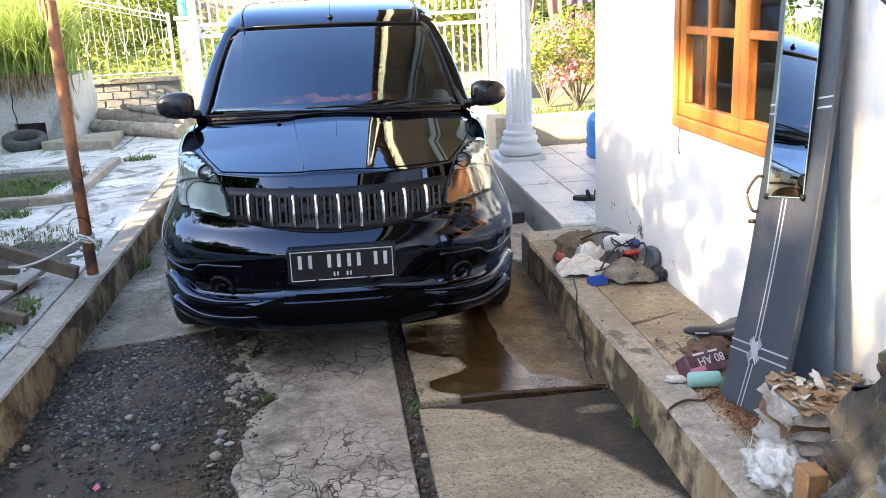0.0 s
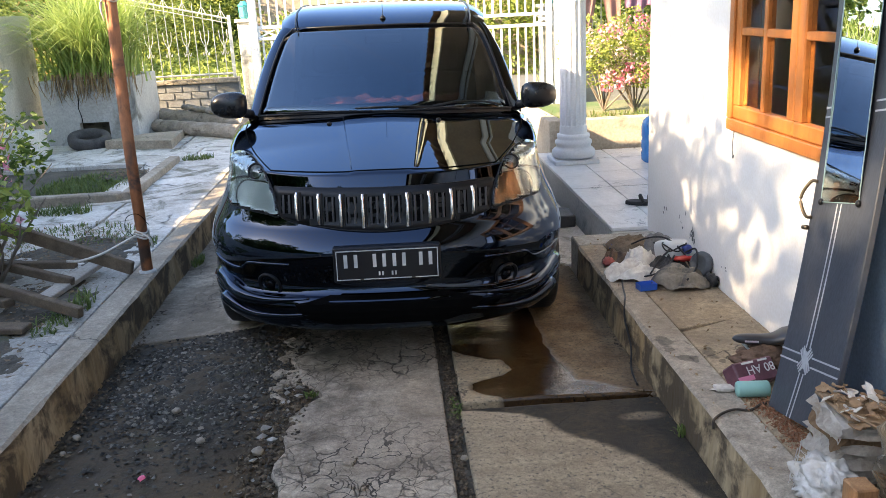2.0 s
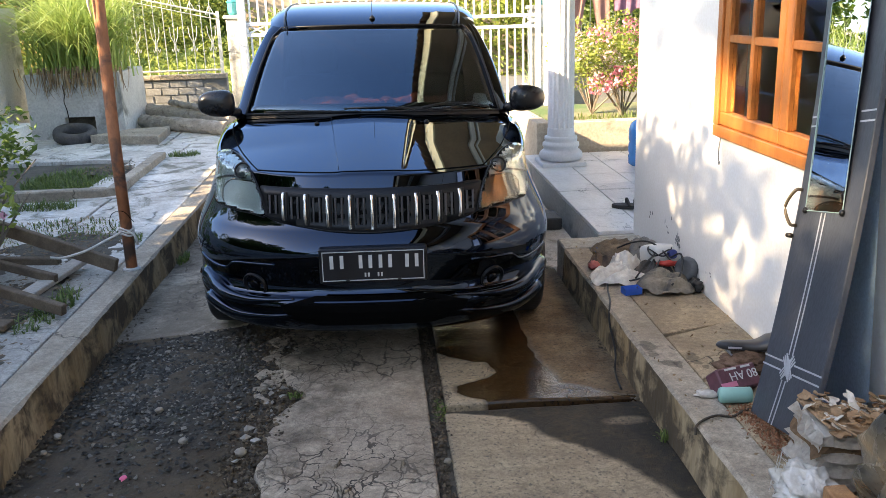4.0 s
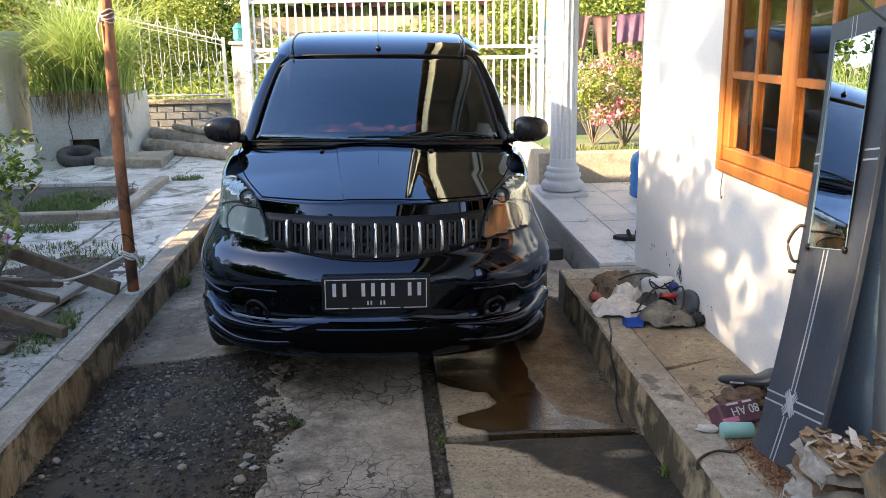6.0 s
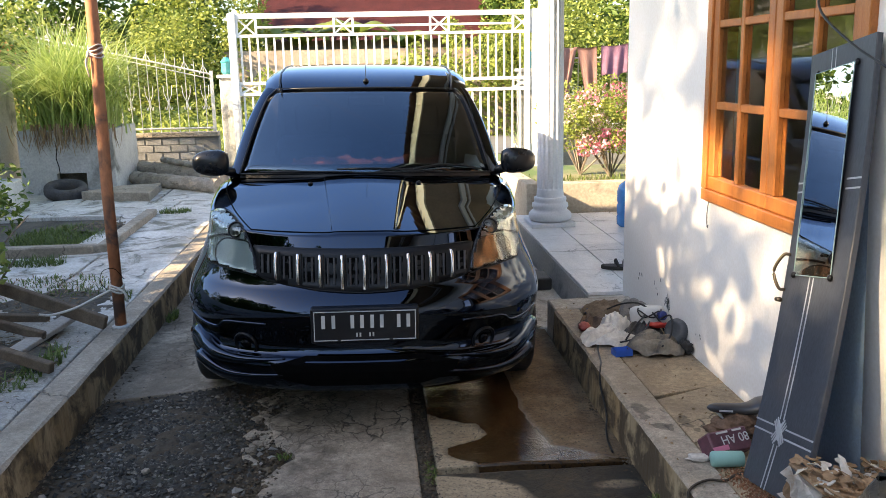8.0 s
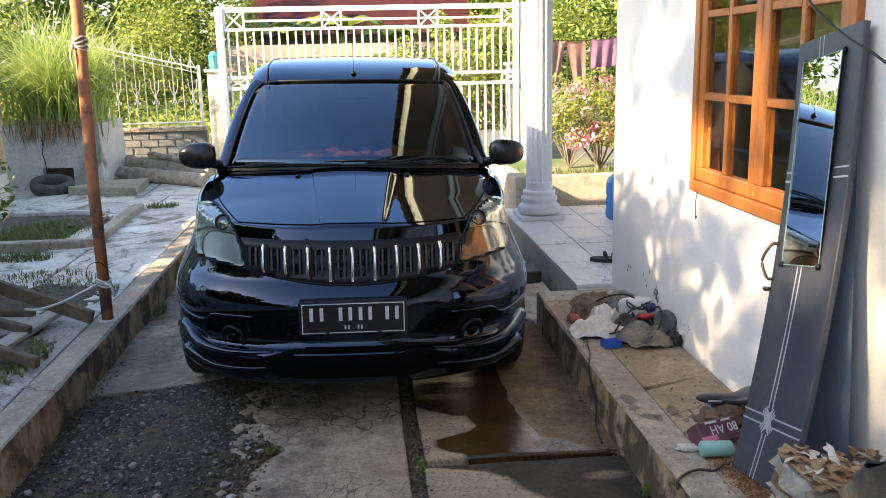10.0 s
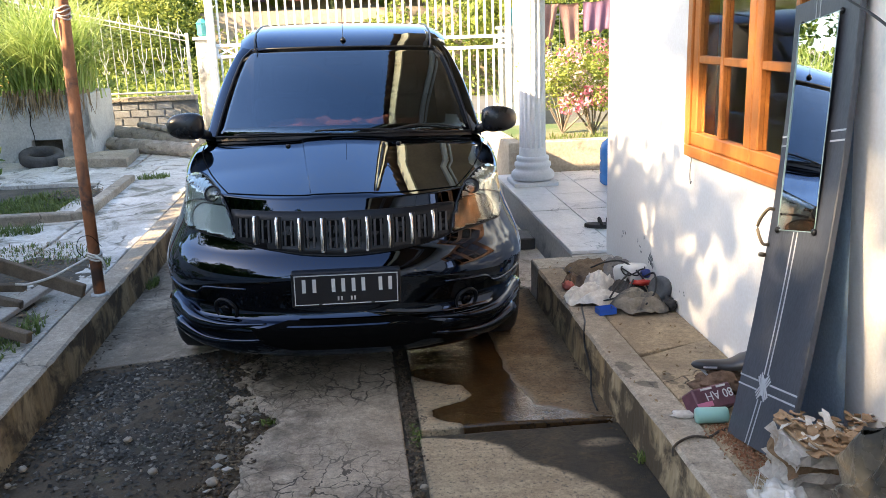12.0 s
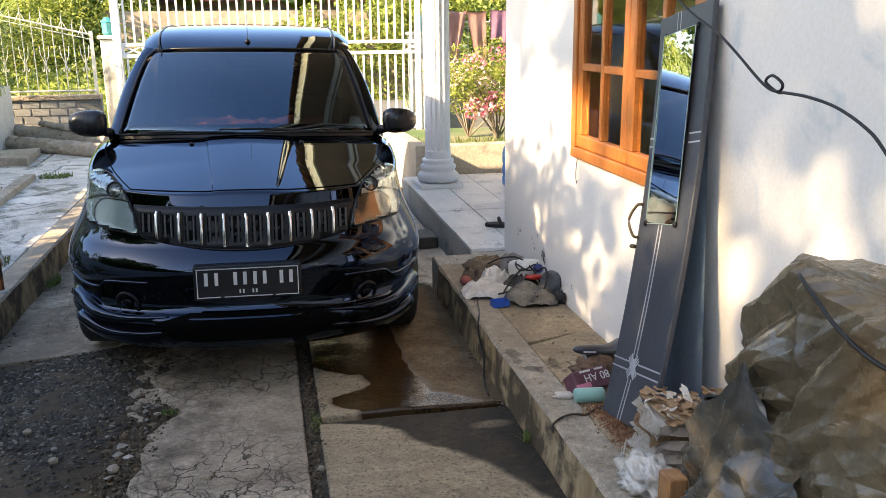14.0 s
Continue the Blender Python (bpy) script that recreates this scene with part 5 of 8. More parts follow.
def clumps(centre, radii, n, rng, blobs=14, spread=0.42):
    """Points in uneven clumps inside an ellipsoid, so that a crown has lobes and gaps."""
    c = rng.normal(size=(blobs, 3))
    c /= np.linalg.norm(c, axis=1)[:, None]
    c *= rng.uniform(0.35, 0.95, blobs)[:, None] ** 0.6
    k = rng.integers(0, blobs, n)
    q = rng.normal(size=(n, 3))
    q /= np.linalg.norm(q, axis=1)[:, None]
    q *= (rng.uniform(0.3, 1, n) ** 0.4)[:, None] * spread * rng.uniform(0.6, 1.25, blobs)[k][:, None]
    return np.array(centre) + (c[k] + q) * np.array(radii)


def blades(name, roots, length, width, rng, lean=0.7, up=1.0, segs=5):
    """Arching grass blades from their roots."""
    n = len(roots)
    a = rng.uniform(0, 2 * math.pi, n)
    out = np.stack([np.cos(a), np.sin(a), np.zeros(n)], 1) * (lean * rng.uniform(0.3, 1.2, n))[:, None]
    ln = length * rng.uniform(0.55, 1.15, n)
    side = np.stack([-np.sin(a), np.cos(a), np.zeros(n)], 1)
    vs = []
    for k in range(segs + 1):
        s = k / segs
        p = roots + out * (ln * s**1.7)[:, None] + np.array([0, 0, 1.0]) * (ln * up * (s - 0.55 * s**2.6 * np.linalg.norm(out, axis=1)))[:, None]
        w = width * (1 - s) ** 0.7 * 0.5 + 0.0006
        vs += [p - side * w, p + side * w]
    v = np.stack(vs, 1).reshape(-1, 3)
    m = 2 * (segs + 1)
    f = []
    base = np.arange(n) * m
    for k in range(segs):
        f.append(np.stack([base + 2 * k, base + 2 * k + 1, base + 2 * k + 3, base + 2 * k + 2], 1))
    me = bpy.data.meshes.new(name)
    me.from_pydata(v.tolist(), [], np.concatenate(f).tolist())
    return me


def stuff(name, me, material, label, category, at=(0, 0, 0)):
    me.materials.append(material)
    ob = new(name, me)
    FRAMES[ob.name] = Matrix.Identity(4)
    return tagged(ob, label, category, kind="stuff")


LEAF1 = leafy("bush_leaves", (0.035, 0.075, 0.012), (0.13, 0.20, 0.03))
LEAF2 = leafy("yellow_green_leaves", (0.11, 0.17, 0.03), (0.33, 0.37, 0.075), through=0.4)
LEAF3 = leafy("dark_tree_leaves", (0.02, 0.05, 0.01), (0.08, 0.13, 0.025))
GRASSM = leafy("tall_grass_blades", (0.19, 0.29, 0.055), (0.46, 0.54, 0.18), through=0.45)
DRYM = leafy("dry_grass_blades", (0.16, 0.10, 0.05), (0.34, 0.24, 0.13), through=0.2)
WEEDM = leafy("low_weeds", (0.06, 0.10, 0.02), (0.17, 0.22, 0.05))
PETAL = leafy("pink_bracts", (0.58, 0.13, 0.24), (0.82, 0.42, 0.50), through=0.3)
PETALW = leafy("white_bracts", (0.65, 0.50, 0.45), (0.80, 0.70, 0.66), through=0.3)
BARK = surf("grey_bark", (0.12, 0.10, 0.075), (0.24, 0.20, 0.16), 6, 0.95, 40, 0.9, stretch=(1, 1, 0.3))
TRUNKM = surf("weathered_palm_log", (0.20, 0.165, 0.125), (0.40, 0.345, 0.28), 7, 0.95, 50, 1.0, spots=((0.10, 0.08, 0.055), 0.36, 9))
RUST = surf("rusty_pole_paint", (0.32, 0.11, 0.04), (0.46, 0.19, 0.085), 7, 0.7, 60, 0.3, spots=((0.12, 0.07, 0.05), 0.42, 4), stretch=(1, 1, 0.4))
OLDWOOD = surf("weathered_timber", (0.085, 0.06, 0.038), (0.17, 0.125, 0.08), 6, 0.9, 70, 0.6, stretch=(2, 2, 2), spots=((0.09, 0.06, 0.04), 0.4, 5))
ROPEM = surf("dirty_white_cord", (0.50, 0.47, 0.40), (0.66, 0.62, 0.55), 20, 0.9, 200, 0.4)


def tagged_stuff(name, me, material, parent, label):
    return tagged(mesh_part(name, me, material, parent, label), kind="stuff")


def tree(name, base, height, crown, radii, n, leaf, material, label, seed, trunk=0.10, blobs=16, spread=0.42, category="tree"):
    r = np.random.default_rng(seed)
    t = thing(name, base, label, category)
    b = Vector(base)
    c = Vector(crown)
    tr = tube(smooth_line([b, b.lerp(c, 0.35) + Vector((0.1 * r.normal(), 0.1 * r.normal(), 0)), b.lerp(c, 0.75), c], 4), trunk, 8, radii=list(np.linspace(trunk, trunk * 0.35, 13)))
    for i in range(7):
        e = c + Vector((r.normal() * radii[0] * 0.6, r.normal() * radii[1] * 0.6, r.uniform(-0.2, 0.7) * radii[2]))
        s = b.lerp(c, r.uniform(0.45, 0.9))
        tube(smooth_line([s, s.lerp(e, 0.5) + Vector((0, 0, 0.12)), e], 3), 0.03, 5, tr, radii=list(np.linspace(trunk * 0.4, trunk * 0.08, 7)))
    part("trunk", tr, BARK, t, smooth=True)
    me = leaf_mesh("crown", clumps(crown, radii, n, r, blobs, spread) - np.array(base), leaf, leaf * 0.5, r)
    tagged_stuff("crown", me, material, t, "leafy crown")
    return t


# trees beyond the left wall: they shade the drive and dapple the house wall
tree("shade_tree", (-12.4, -3.6, -0.05), 9, (-12.2, -4.4, 9.2), (2.4, 5.8, 3.0), 17000, 0.26, LEAF3, "tall broad leafy tree beyond the boundary wall", 11, 0.24, 150, 0.17)
# unseen tree, added behind the camera to break up the bumper's reflections
tree("shade_tree", (-3.2, -8.6, -0.05), 5, (-3.2, -8.6, 4.3), (3.0, 1.6, 2.2), 1300, 0.26, LEAF3, "unseen leafy tree added behind the camera", 14, 0.14, 26, 0.26)
tree("shade_tree", (-6.2, 2.0, -0.05), 5, (-6.0, 1.8, 2.5), (1.0, 2.0, 1.0), 3600, 0.15, LEAF1, "bushy tree beyond the boundary wall", 12, 0.10, 18, 0.36)
hr = np.random.default_rng(5)
stuff("hedge", leaf_mesh("hedge", np.concatenate([clumps((-5.3, y, 2.15), (0.8, 1.4, 1.75), 6500, hr, 24, 0.5) for y in (-7, -5, -4, -3, -2, -1, 0, 1)] + [clumps((-5.3, 2.5, 2.25), (0.8, 1.3, 1.85), 7500, hr, 26, 0.5)] + [clumps((-5.3, 4.0, 1.95), (0.8, 1.2, 1.55), 6000, hr, 24, 0.5)] + [clumps((-5.3, y, 1.2), (0.7, 1.2, 0.95), 1800, hr, 12, 0.5) for y in (6, 8)]), 0.17, 0.10, hr), LEAF1, "dense hedge along the boundary wall", "hedge")
# far greenery
br_ = np.random.default_rng(77)
lush = [clumps((x, y, h * 0.55), (1.5, 1.2, h * 0.6), 2600, br_, 14, 0.45) for x, y, h in ((-16, 22, 5.2), (-13.5, 23.5, 5.4), (-11, 24, 4.6), (-8.6, 23.5, 4.2), (-6.4, 24, 4.6), (-4.4, 23.6, 4.0), (-18, 20, 5.0), (-9.8, 16.5, 3.9), (4.6, 25, 4.6), (6.8, 24, 5.0), (9.2, 23, 5.2), (12, 22, 5.5))]
stuff("lush_trees", leaf_mesh("lush_trees", np.concatenate(lush), 0.24, 0.13, br_), LEAF1, "leafy green trees across the road", "trees")
low_ = np.stack([br_.uniform(-11.5, -1.9, 15000), br_.uniform(13.3, 20.5, 15000), np.zeros(15000)], 1)
low_[:, 2] = br_.uniform(0, 1, 15000) ** 0.7 * (0.55 + 0.055 * (low_[:, 1] - 13) + 0.25 * np.sin(low_[:, 0] * 1.7) * np.cos(low_[:, 1] * 1.3))
stuff("weed_field", leaf_mesh("weed_field", low_, 0.13, 0.06, br_, -0.2), LEAF2, "sunlit yellow-green weeds beyond the fence", "weeds")
fr_ = np.random.default_rng(21)
far = []
for i in range(34):
    x = -30 + i * 1.9 + fr_.normal() * 0.6
    y = fr_.uniform(27, 36)
    h = fr_.uniform(2.4, 4.2)
    far.append(clumps((x, y, h * 0.62), (1.9, 1.6, h * 0.62), 1500, fr_, 12, 0.45))
stuff("far_trees", leaf_mesh("far_trees", np.concatenate(far), 0.30, 0.17, fr_), LEAF1, "far belt of mixed green trees", "trees")
near = [clumps((x, y, z * 0.5), (rx, 1.2, z * 0.6), int(n * 2.1), fr_, 14, 0.42) for x, y, z, rx, n in ((-9.5, 19, 2.9, 1.9, 3200), (-7.0, 20, 2.7, 1.7, 2800), (-4.6, 20.5, 2.5, 1.2, 2200), (-11.5, 17, 2.8, 1.6, 2500), (5.2, 20, 3.4, 1.8, 3000), (8.0, 19, 3.6, 2.0, 3000), (3.7, 22.5, 3.0, 1.2, 1800), (11, 18, 3.8, 2.0, 2500), (1.2, 20.7, 1.7, 0.9, 1500), (2.4, 20.6, 2.3, 1.0, 2000), (3.6, 20.4, 2.7, 1.1, 2200), (-0.6, 20.8, 1.2, 0.7, 900), (-2.2, 20.7, 1.5, 0.9, 1300), (-3.5, 22.0, 4.3, 1.2, 3000), (-5.4, 22.6, 4.0, 1.2, 2600), (-7.2, 14.5, 2.6, 1.1, 2200), (-9.0, 12.0, 2.9, 1.2, 2200))]
stuff("roadside_bushes", leaf_mesh("roadside_bushes", np.concatenate(near), 0.115, 0.062, fr_), LEAF2, "sunlit yellow-green bushes beyond the fence", "bushes")
q = np.stack([fr_.uniform(-11, -1.6, 9000), fr_.uniform(13.2, 19.5, 9000), np.full(9000, -0.05)], 1)
stuff("weed_field", blades("weed_field", q, 0.75, 0.03, fr_, 0.5, 1.0, 3), GRASSM, "tall sunlit weeds beyond the fence", "weeds")
q = np.stack([fr_.uniform(2.6, 9, 4000), fr_.uniform(13.6, 16, 4000), np.full(4000, -0.05)], 1)
stuff("weed_field", blades("weed_field", q, 0.7, 0.03, fr_, 0.5, 1.0, 3), GRASSM, "tall sunlit weeds behind the fence", "weeds")

solid("road", poly_slab([(-60, 16.2), (60, 16.2), (60, 20.2), (-60, 20.2)], -0.06, -0.03), ASPH, "narrow grey asphalt road beyond the gate", "road", kind="structure")
FARW = surf("mouldy_beige_wall", (0.28, 0.22, 0.16), (0.42, 0.35, 0.27), 0.9, 0.9, 20, 0.3, spots=((0.16, 0.13, 0.10), 0.42, 0.7))
wall("far_wall", (-3.3, 21.2, -0.06), (4.2, 21.4, 1.95), FARW, "mouldy beige roadside wall")
REDR = surf("dark_red_roofing", (0.07, 0.018, 0.016), (0.12, 0.03, 0.026), 3, 0.6, 30, 0.2)
ORANGE = surf("orange_house_paint", (0.62, 0.28, 0.13), (0.72, 0.38, 0.2), 1, 0.8, 20, 0.2)


def house(name, x0, x1, y0, y1, h, ridge, wallm, roofm, label):
    t = thing(name, ((x0 + x1) / 2, (y0 + y1) / 2, -0.05), label, "house")
    part("wall", box((x0, y0, -0.05), (x1, y1, h)), wallm, t)
    ym = (y0 + y1) / 2
    rf = grid_bm([[(x0 - 0.4, y0 - 0.5, h - 0.1), (x0 - 0.4, ym, ridge), (x0 - 0.4, y1 + 0.5, h - 0.1)], [(x1 + 0.4, y0 - 0.5, h - 0.1), (x1 + 0.4, ym, ridge), (x1 + 0.4, y1 + 0.5, h - 0.1)]])
    bmesh.ops.solidify(rf, geom=rf.faces[:], thickness=0.06)
    part("roof", rf, roofm, t)
    for k in range(3):
        x = x0 + (x1 - x0) * (k + 0.5) / 3
        w = part("window", box((x - 0.45, y0 - 0.04, 1.0), (x + 0.45, y0 + 0.02, 2.1), 0.01), DARKROOM, t, "dark window")
        part("frame", box((x - 0.5, y0 - 0.05, 0.94), (x + 0.5, y0 - 0.02, 1.0)), WHITEM, w)
    return t


house("far_house", -2.6, 4.0, 25, 29, 2.35, 3.9, FARW, REDR, "far house with a dark red roof behind the roadside wall")
house("far_house", -14.5, -8.8, 27, 31, 2.6, 3.5, ORANGE, GREYW, "far orange-painted house with a grey roof")


def banana(x, y, h, seed):
    r = np.random.default_rng(seed)
    t = thing("banana_plant", (x, y, -0.05), "broad-leaved banana plant behind the roadside wall", "banana plant", group="banana plants")
    part("stem", tube([(x, y, -0.05), (x + 0.05, y, h * 0.5), (x, y, h * 0.75)], 0.1, 8, radii=[0.12, 0.10, 0.06]), leafy("banana_stem", (0.10, 0.13, 0.04), (0.2, 0.22, 0.08)) if "banana_stem" not in bpy.data.materials else bpy.data.materials["banana_stem"], t, smooth=True)
    for k in range(8):
        a = k * 2.4 + r.uniform(-0.3, 0.3)
        L, w = h * r.uniform(0.45, 0.62), r.uniform(0.18, 0.26)
        rows = []
        for i in range(9):
            s = i / 8
            d = L * s
            z = h * 0.72 + L * (0.85 * s - 0.75 * s * s)
            ww = w * math.sin(math.pi * min(1, s * 0.92 + 0.06)) ** 0.6
            cx, cy = x + math.cos(a) * d * 0.8, y + math.sin(a) * d * 0.8
            nx, ny = -math.sin(a), math.cos(a)
            rows.append([(cx - nx * ww, cy - ny * ww, z - ww * 0.35), (cx, cy, z), (cx + nx * ww, cy + ny * ww, z - ww * 0.35)])
        part("leaf", grid_bm(rows), LEAF2, t, smooth=True)


for k, (x, y, h) in enumerate(((-1.6, 22.6, 2.9), (-0.3, 22.2, 3.1), (1.0, 22.8, 2.8), (-2.4, 23.0, 3.0))):
    banana(x, y, h, 30 + k)

# ---- planter with tall grass ----
pt = thing("planter", (-3.48, 11.25, 0.17), "big square cement planter with a broken hole at its foot", "planter")
px0, px1, py0, py1, pz = -4.02, -2.95, 10.9, 11.95, 0.915
f_ = box((px0, py0, 0.17), (-3.62, py0 + 0.1, 0.42))
box((-3.28, py0, 0.17), (px1, py0 + 0.1, 0.42), bm=f_)
box((px0, py0, 0.42), (px1, py0 + 0.1, pz), bm=f_)
part("front_wall", f_, PLANTM, pt)
part("side_wall", box((px1 - 0.1, py0 + 0.1, 0.17), (px1, py1, pz), 0.006), PLANTM, pt)
part("side_wall", box((px0, py0 + 0.1, 0.17), (px0 + 0.1, py1, pz), 0.006), PLANTM, pt)
part("back_wall", box((px0 + 0.1, py1 - 0.1, 0.17), (px1 - 0.1, py1, pz)), PLANTM, pt)
part("soil", box((px0 + 0.1, py0 + 0.14, 0.17), (px1 - 0.1, py1 - 0.1, 0.85)), DIRT, pt)
part("crack", tube(smooth_line([(-3.60, py0 - 0.001, 0.78), (-3.59, py0 - 0.001, 0.68), (-3.605, py0 - 0.001, 0.60), (-3.585, py0 - 0.001, 0.50), (-3.58, py0 - 0.001, 0.42)], 4), 0.005, 5), SEAM, pt, "thin dark crack")
gr_ = np.random.default_rng(3)
roots = np.stack([gr_.normal(-3.48, 0.19, 1300), gr_.normal(11.36, 0.17, 1300), np.full(1300, 0.84)], 1)
gt = thing("grass_clump", (-3.48, 11.25, 0.88), "tall clump of arching green grass growing in the planter", "grass")
tagged_stuff("grass_tuft", blades("grass_tuft", roots - np.array((-3.48, 11.25, 0.88)), 1.50, 0.020, gr_, 1.05, 1.12, 9), GRASSM, gt, "long green blades")
roots = np.stack([gr_.normal(-3.46, 0.26, 260), gr_.uniform(10.86, 10.93, 260), gr_.uniform(0.90, 1.00, 260)], 1)
tagged_stuff("dry_tuft", blades("dry_tuft", roots - np.array((-3.48, 11.25, 0.88)), 0.42, 0.014, gr_, 0.32, -0.75, 6), DRYM, gt, "dry brown blades hanging over the rim")

# tyre, slab, logs, blocks by the planter
def ring(name, c, R, r, m, label):
    own = bmesh.new()
    n, k = 36, 12
    vs = []
    for i in range(n):
        a = 2 * math.pi * i / n
        vs.append([own.verts.new(((R + r * math.copysign(abs(math.cos(b)) ** 0.7, math.cos(b))) * math.cos(a), (R + r * math.copysign(abs(math.cos(b)) ** 0.7, math.cos(b))) * math.sin(a), 1.25 * r * math.copysign(abs(math.sin(b)) ** 0.7, math.sin(b)))) for b in [2 * math.pi * j / k for j in range(k)]])
    for i in range(n):
        for j in range(k):
            own.faces.new((vs[i][j], vs[(i + 1) % n][j], vs[(i + 1) % n][(j + 1) % k], vs[i][(j + 1) % k]))
    own.transform(Matrix.Translation(c) @ m)
    return solid(name, own, RUBBER_OLD, label, "tyre", smooth=True)


RUBBER_OLD = surf("dusty_old_rubber", (0.045, 0.042, 0.04), (0.10, 0.092, 0.085), 8, 0.9, 60, 0.5)
ring("tyre", (-3.43, 10.60, 0.262), 0.185, 0.052, pose(0, 0, 0, 12, 6, 0), "dusty worn-out motorcycle tyre lying by the planter")
solid("concrete_slab", poly_slab([(-3.20, 10.40), (-2.40, 10.14), (-2.46, 10.98), (-2.90, 10.86)], 0.17, 0.265, 0.01, 0.15, 0.01, 9), KERB, "loose concrete slab on the yard paving", "slab")
for a, b, r, z0, z1 in (((-2.93, 11.95), (-1.72, 11.10), 0.105, 0.33, 0.285), ((-2.90, 11.50), (-1.74, 10.66), 0.085, 0.27, 0.24), ((-2.60, 11.72), (-2.05, 11.25), 0.035, 0.465, 0.42)):
    N = 30
    pts = [Vector((*a, z0)).lerp(Vector((*b, z1)), k / N) + Vector((0, 0, 0.012 * noise.noise(Vector((k * 0.4, z0 * 30, 0))))) for k in range(N + 1)]
    lg = tube(pts, r, 22, radii=[r * (1 + 0.06 * noise.noise(Vector((k * 0.45, z0 * 9, 1)))) for k in range(N + 1)])
    for v in lg.verts:
        v.co += Vector((0, -0.4, 1)) * 0.012 * noise.noise(v.co * 6.0) + Vector((0, 1, 0.3)) * 0.022 * (0.4 - abs(noise.noise(v.co * 15.0 + Vector((4, 0, 0))))) + Vector((0.3, 0, 1)) * 0.012 * noise.noise(v.co * 30.0)
    solid("log", lg, TRUNKM, "weathered grey palm log lying by the low wall", "log", group="logs")
solid("concrete_block", box((-4.15, 9.7, 0.17), (-3.74, 10.2, 0.46), 0.015), GREYW, "pale concrete block beside the yard bed", "block")

# ---- yard bed, pole, timber, shrubs ----
kb = thing("bed_edging", (-3.2, 7.6, 0.17), "low concrete edging round a grassy bed", "edging", kind="structure")
part("front_edge", box((-4.25, 7.40, 0.10), (-2.16, 7.50, 0.235), 0.012), KERB, kb)
part("side_edge", poly_slab([(-2.16, 7.40), (-2.06, 7.46), (-2.10, 9.2), (-2.20, 9.2)], 0.10, 0.235, 0.012), KERB, kb)
wr = np.random.default_rng(8)


def patch(n, cx, cy, rx, ry, z, h, label, mat=None, lean=0.7):
    a, r = wr.uniform(0, 2 * math.pi, n), wr.uniform(0, 1, n) ** 0.5
    p = np.stack([cx + rx * r * np.cos(a), cy + ry * r * np.sin(a), np.full(n, z)], 1)
    return stuff("weeds", blades("weeds", p, h, 0.008, wr, lean, 1.0, 3), mat or WEEDM, label, "weeds")


patch(1900, -2.68, 8.25, 0.42, 0.55, 0.13, 0.09, "short grass in the yard bed")
patch(420, -2.52, 7.08, 0.24, 0.12, 0.15, 0.09, "grass tuft in a paving gap")
patch(520, -2.10, 6.25, 0.42, 0.36, 0.165, 0.055, "mossy weeds on the paving")
patch(420, -2.2, 6.2, 0.55, 0.45, 0.165, 0.05, "dry weed stalks on the paving", DRYM, 1.4)
patch(260, -1.95, 9.3, 0.16, 0.12, 0.165, 0.07, "grass tuft between slabs")
patch(160, -1.62, 4.55, 0.10, 0.22, 0.165, 0.06, "moss beside the kerb", None, 1.2)
patch(90, -1.58, 4.75, 0.07, 0.14, 0.165, 0.10, "weeds growing beside the kerb")
patch(60, -1.55, 5.95, 0.05, 0.12, 0.165, 0.06, "weeds beside the kerb")
patch(22, 1.030, 3.32, 0.02, 0.03, 0.0, 0.045, "small weed at the foot of the kerb")
patch(45, -0.36, 3.88, 0.025, 0.02, -0.01, 0.03, "small weed at the slab edge")
patch(90, 0.235, 3.68, 0.02, 0.10, -0.02, 0.03, "moss in the slab joint", None, 1.2)
patch(120, -1.28, 6.05, 0.03, 0.12, 0.0, 0.05, "weeds at the foot of the kerb")

pole = thing("pole", (-1.385, 5.29, 0.18), "rusty orange steel pole standing on the kerb, tied with cord", "pole")
part("shaft", tube([(-1.385, 5.29, 0.17), (-1.383, 5.28, 0.9), (-1.366, 5.27, 1.7), (-1.345, 5.25, 3.3)], 0.031, 16), RUST, pole, smooth=True)
part("footing", lathe([(0.052, -0.01), (0.048, 0.006), (0.034, 0.012)], (-1.385, 5.29, 0.18), 12), PLANTM, pole, "lump of mortar")
for z in (0.385, 0.40, 0.415):
    part("cord", tube([(-1.385 + 0.036 * math.cos(a), 5.29 + 0.036 * math.sin(a), z + 0.008 * math.sin(a * 2)) for a in np.linspace(0, 2 * math.pi, 17)], 0.006, 6), ROPEM, pole, "knotted white cord", smooth=True)
part("cord", tube(smooth_line([(-1.41, 5.255, 0.40), (-1.48, 5.22, 0.37), (-1.58, 5.16, 0.33), (-1.68, 5.10, 0.315), (-1.73, 5.06, 0.33)], 5), 0.007, 6), ROPEM, pole, smooth=True)
part("cord", tube(smooth_line([(-1.37, 5.25, 0.41), (-1.33, 5.24, 0.38), (-1.325, 5.25, 0.33)], 5), 0.007, 6), ROPEM, pole, smooth=True)
part("wire", tube(smooth_line([(-1.43, 5.26, 0.40), (-1.46, 5.25, 0.45), (-1.44, 5.25, 0.51), (-1.38, 5.25, 0.52), (-1.33, 5.25, 0.46)], 5), 0.002, 5), SEAM, pole, "loose thin wire")
TIE = plain("faded_plastic_tie", (0.62, 0.50, 0.42), 0.5)
for k, z in enumerate((1.655, 1.672, 1.690, 1.705)):
    part("tie", tube([(-1.367 + 0.036 * math.cos(a), 5.27 + 0.036 * math.sin(a), z + 0.010 * math.sin(a * 2 + k)) for a in np.linspace(0, 2 * math.pi, 17)], 0.0045, 6), TIE, pole, "faded plastic tie", smooth=True)
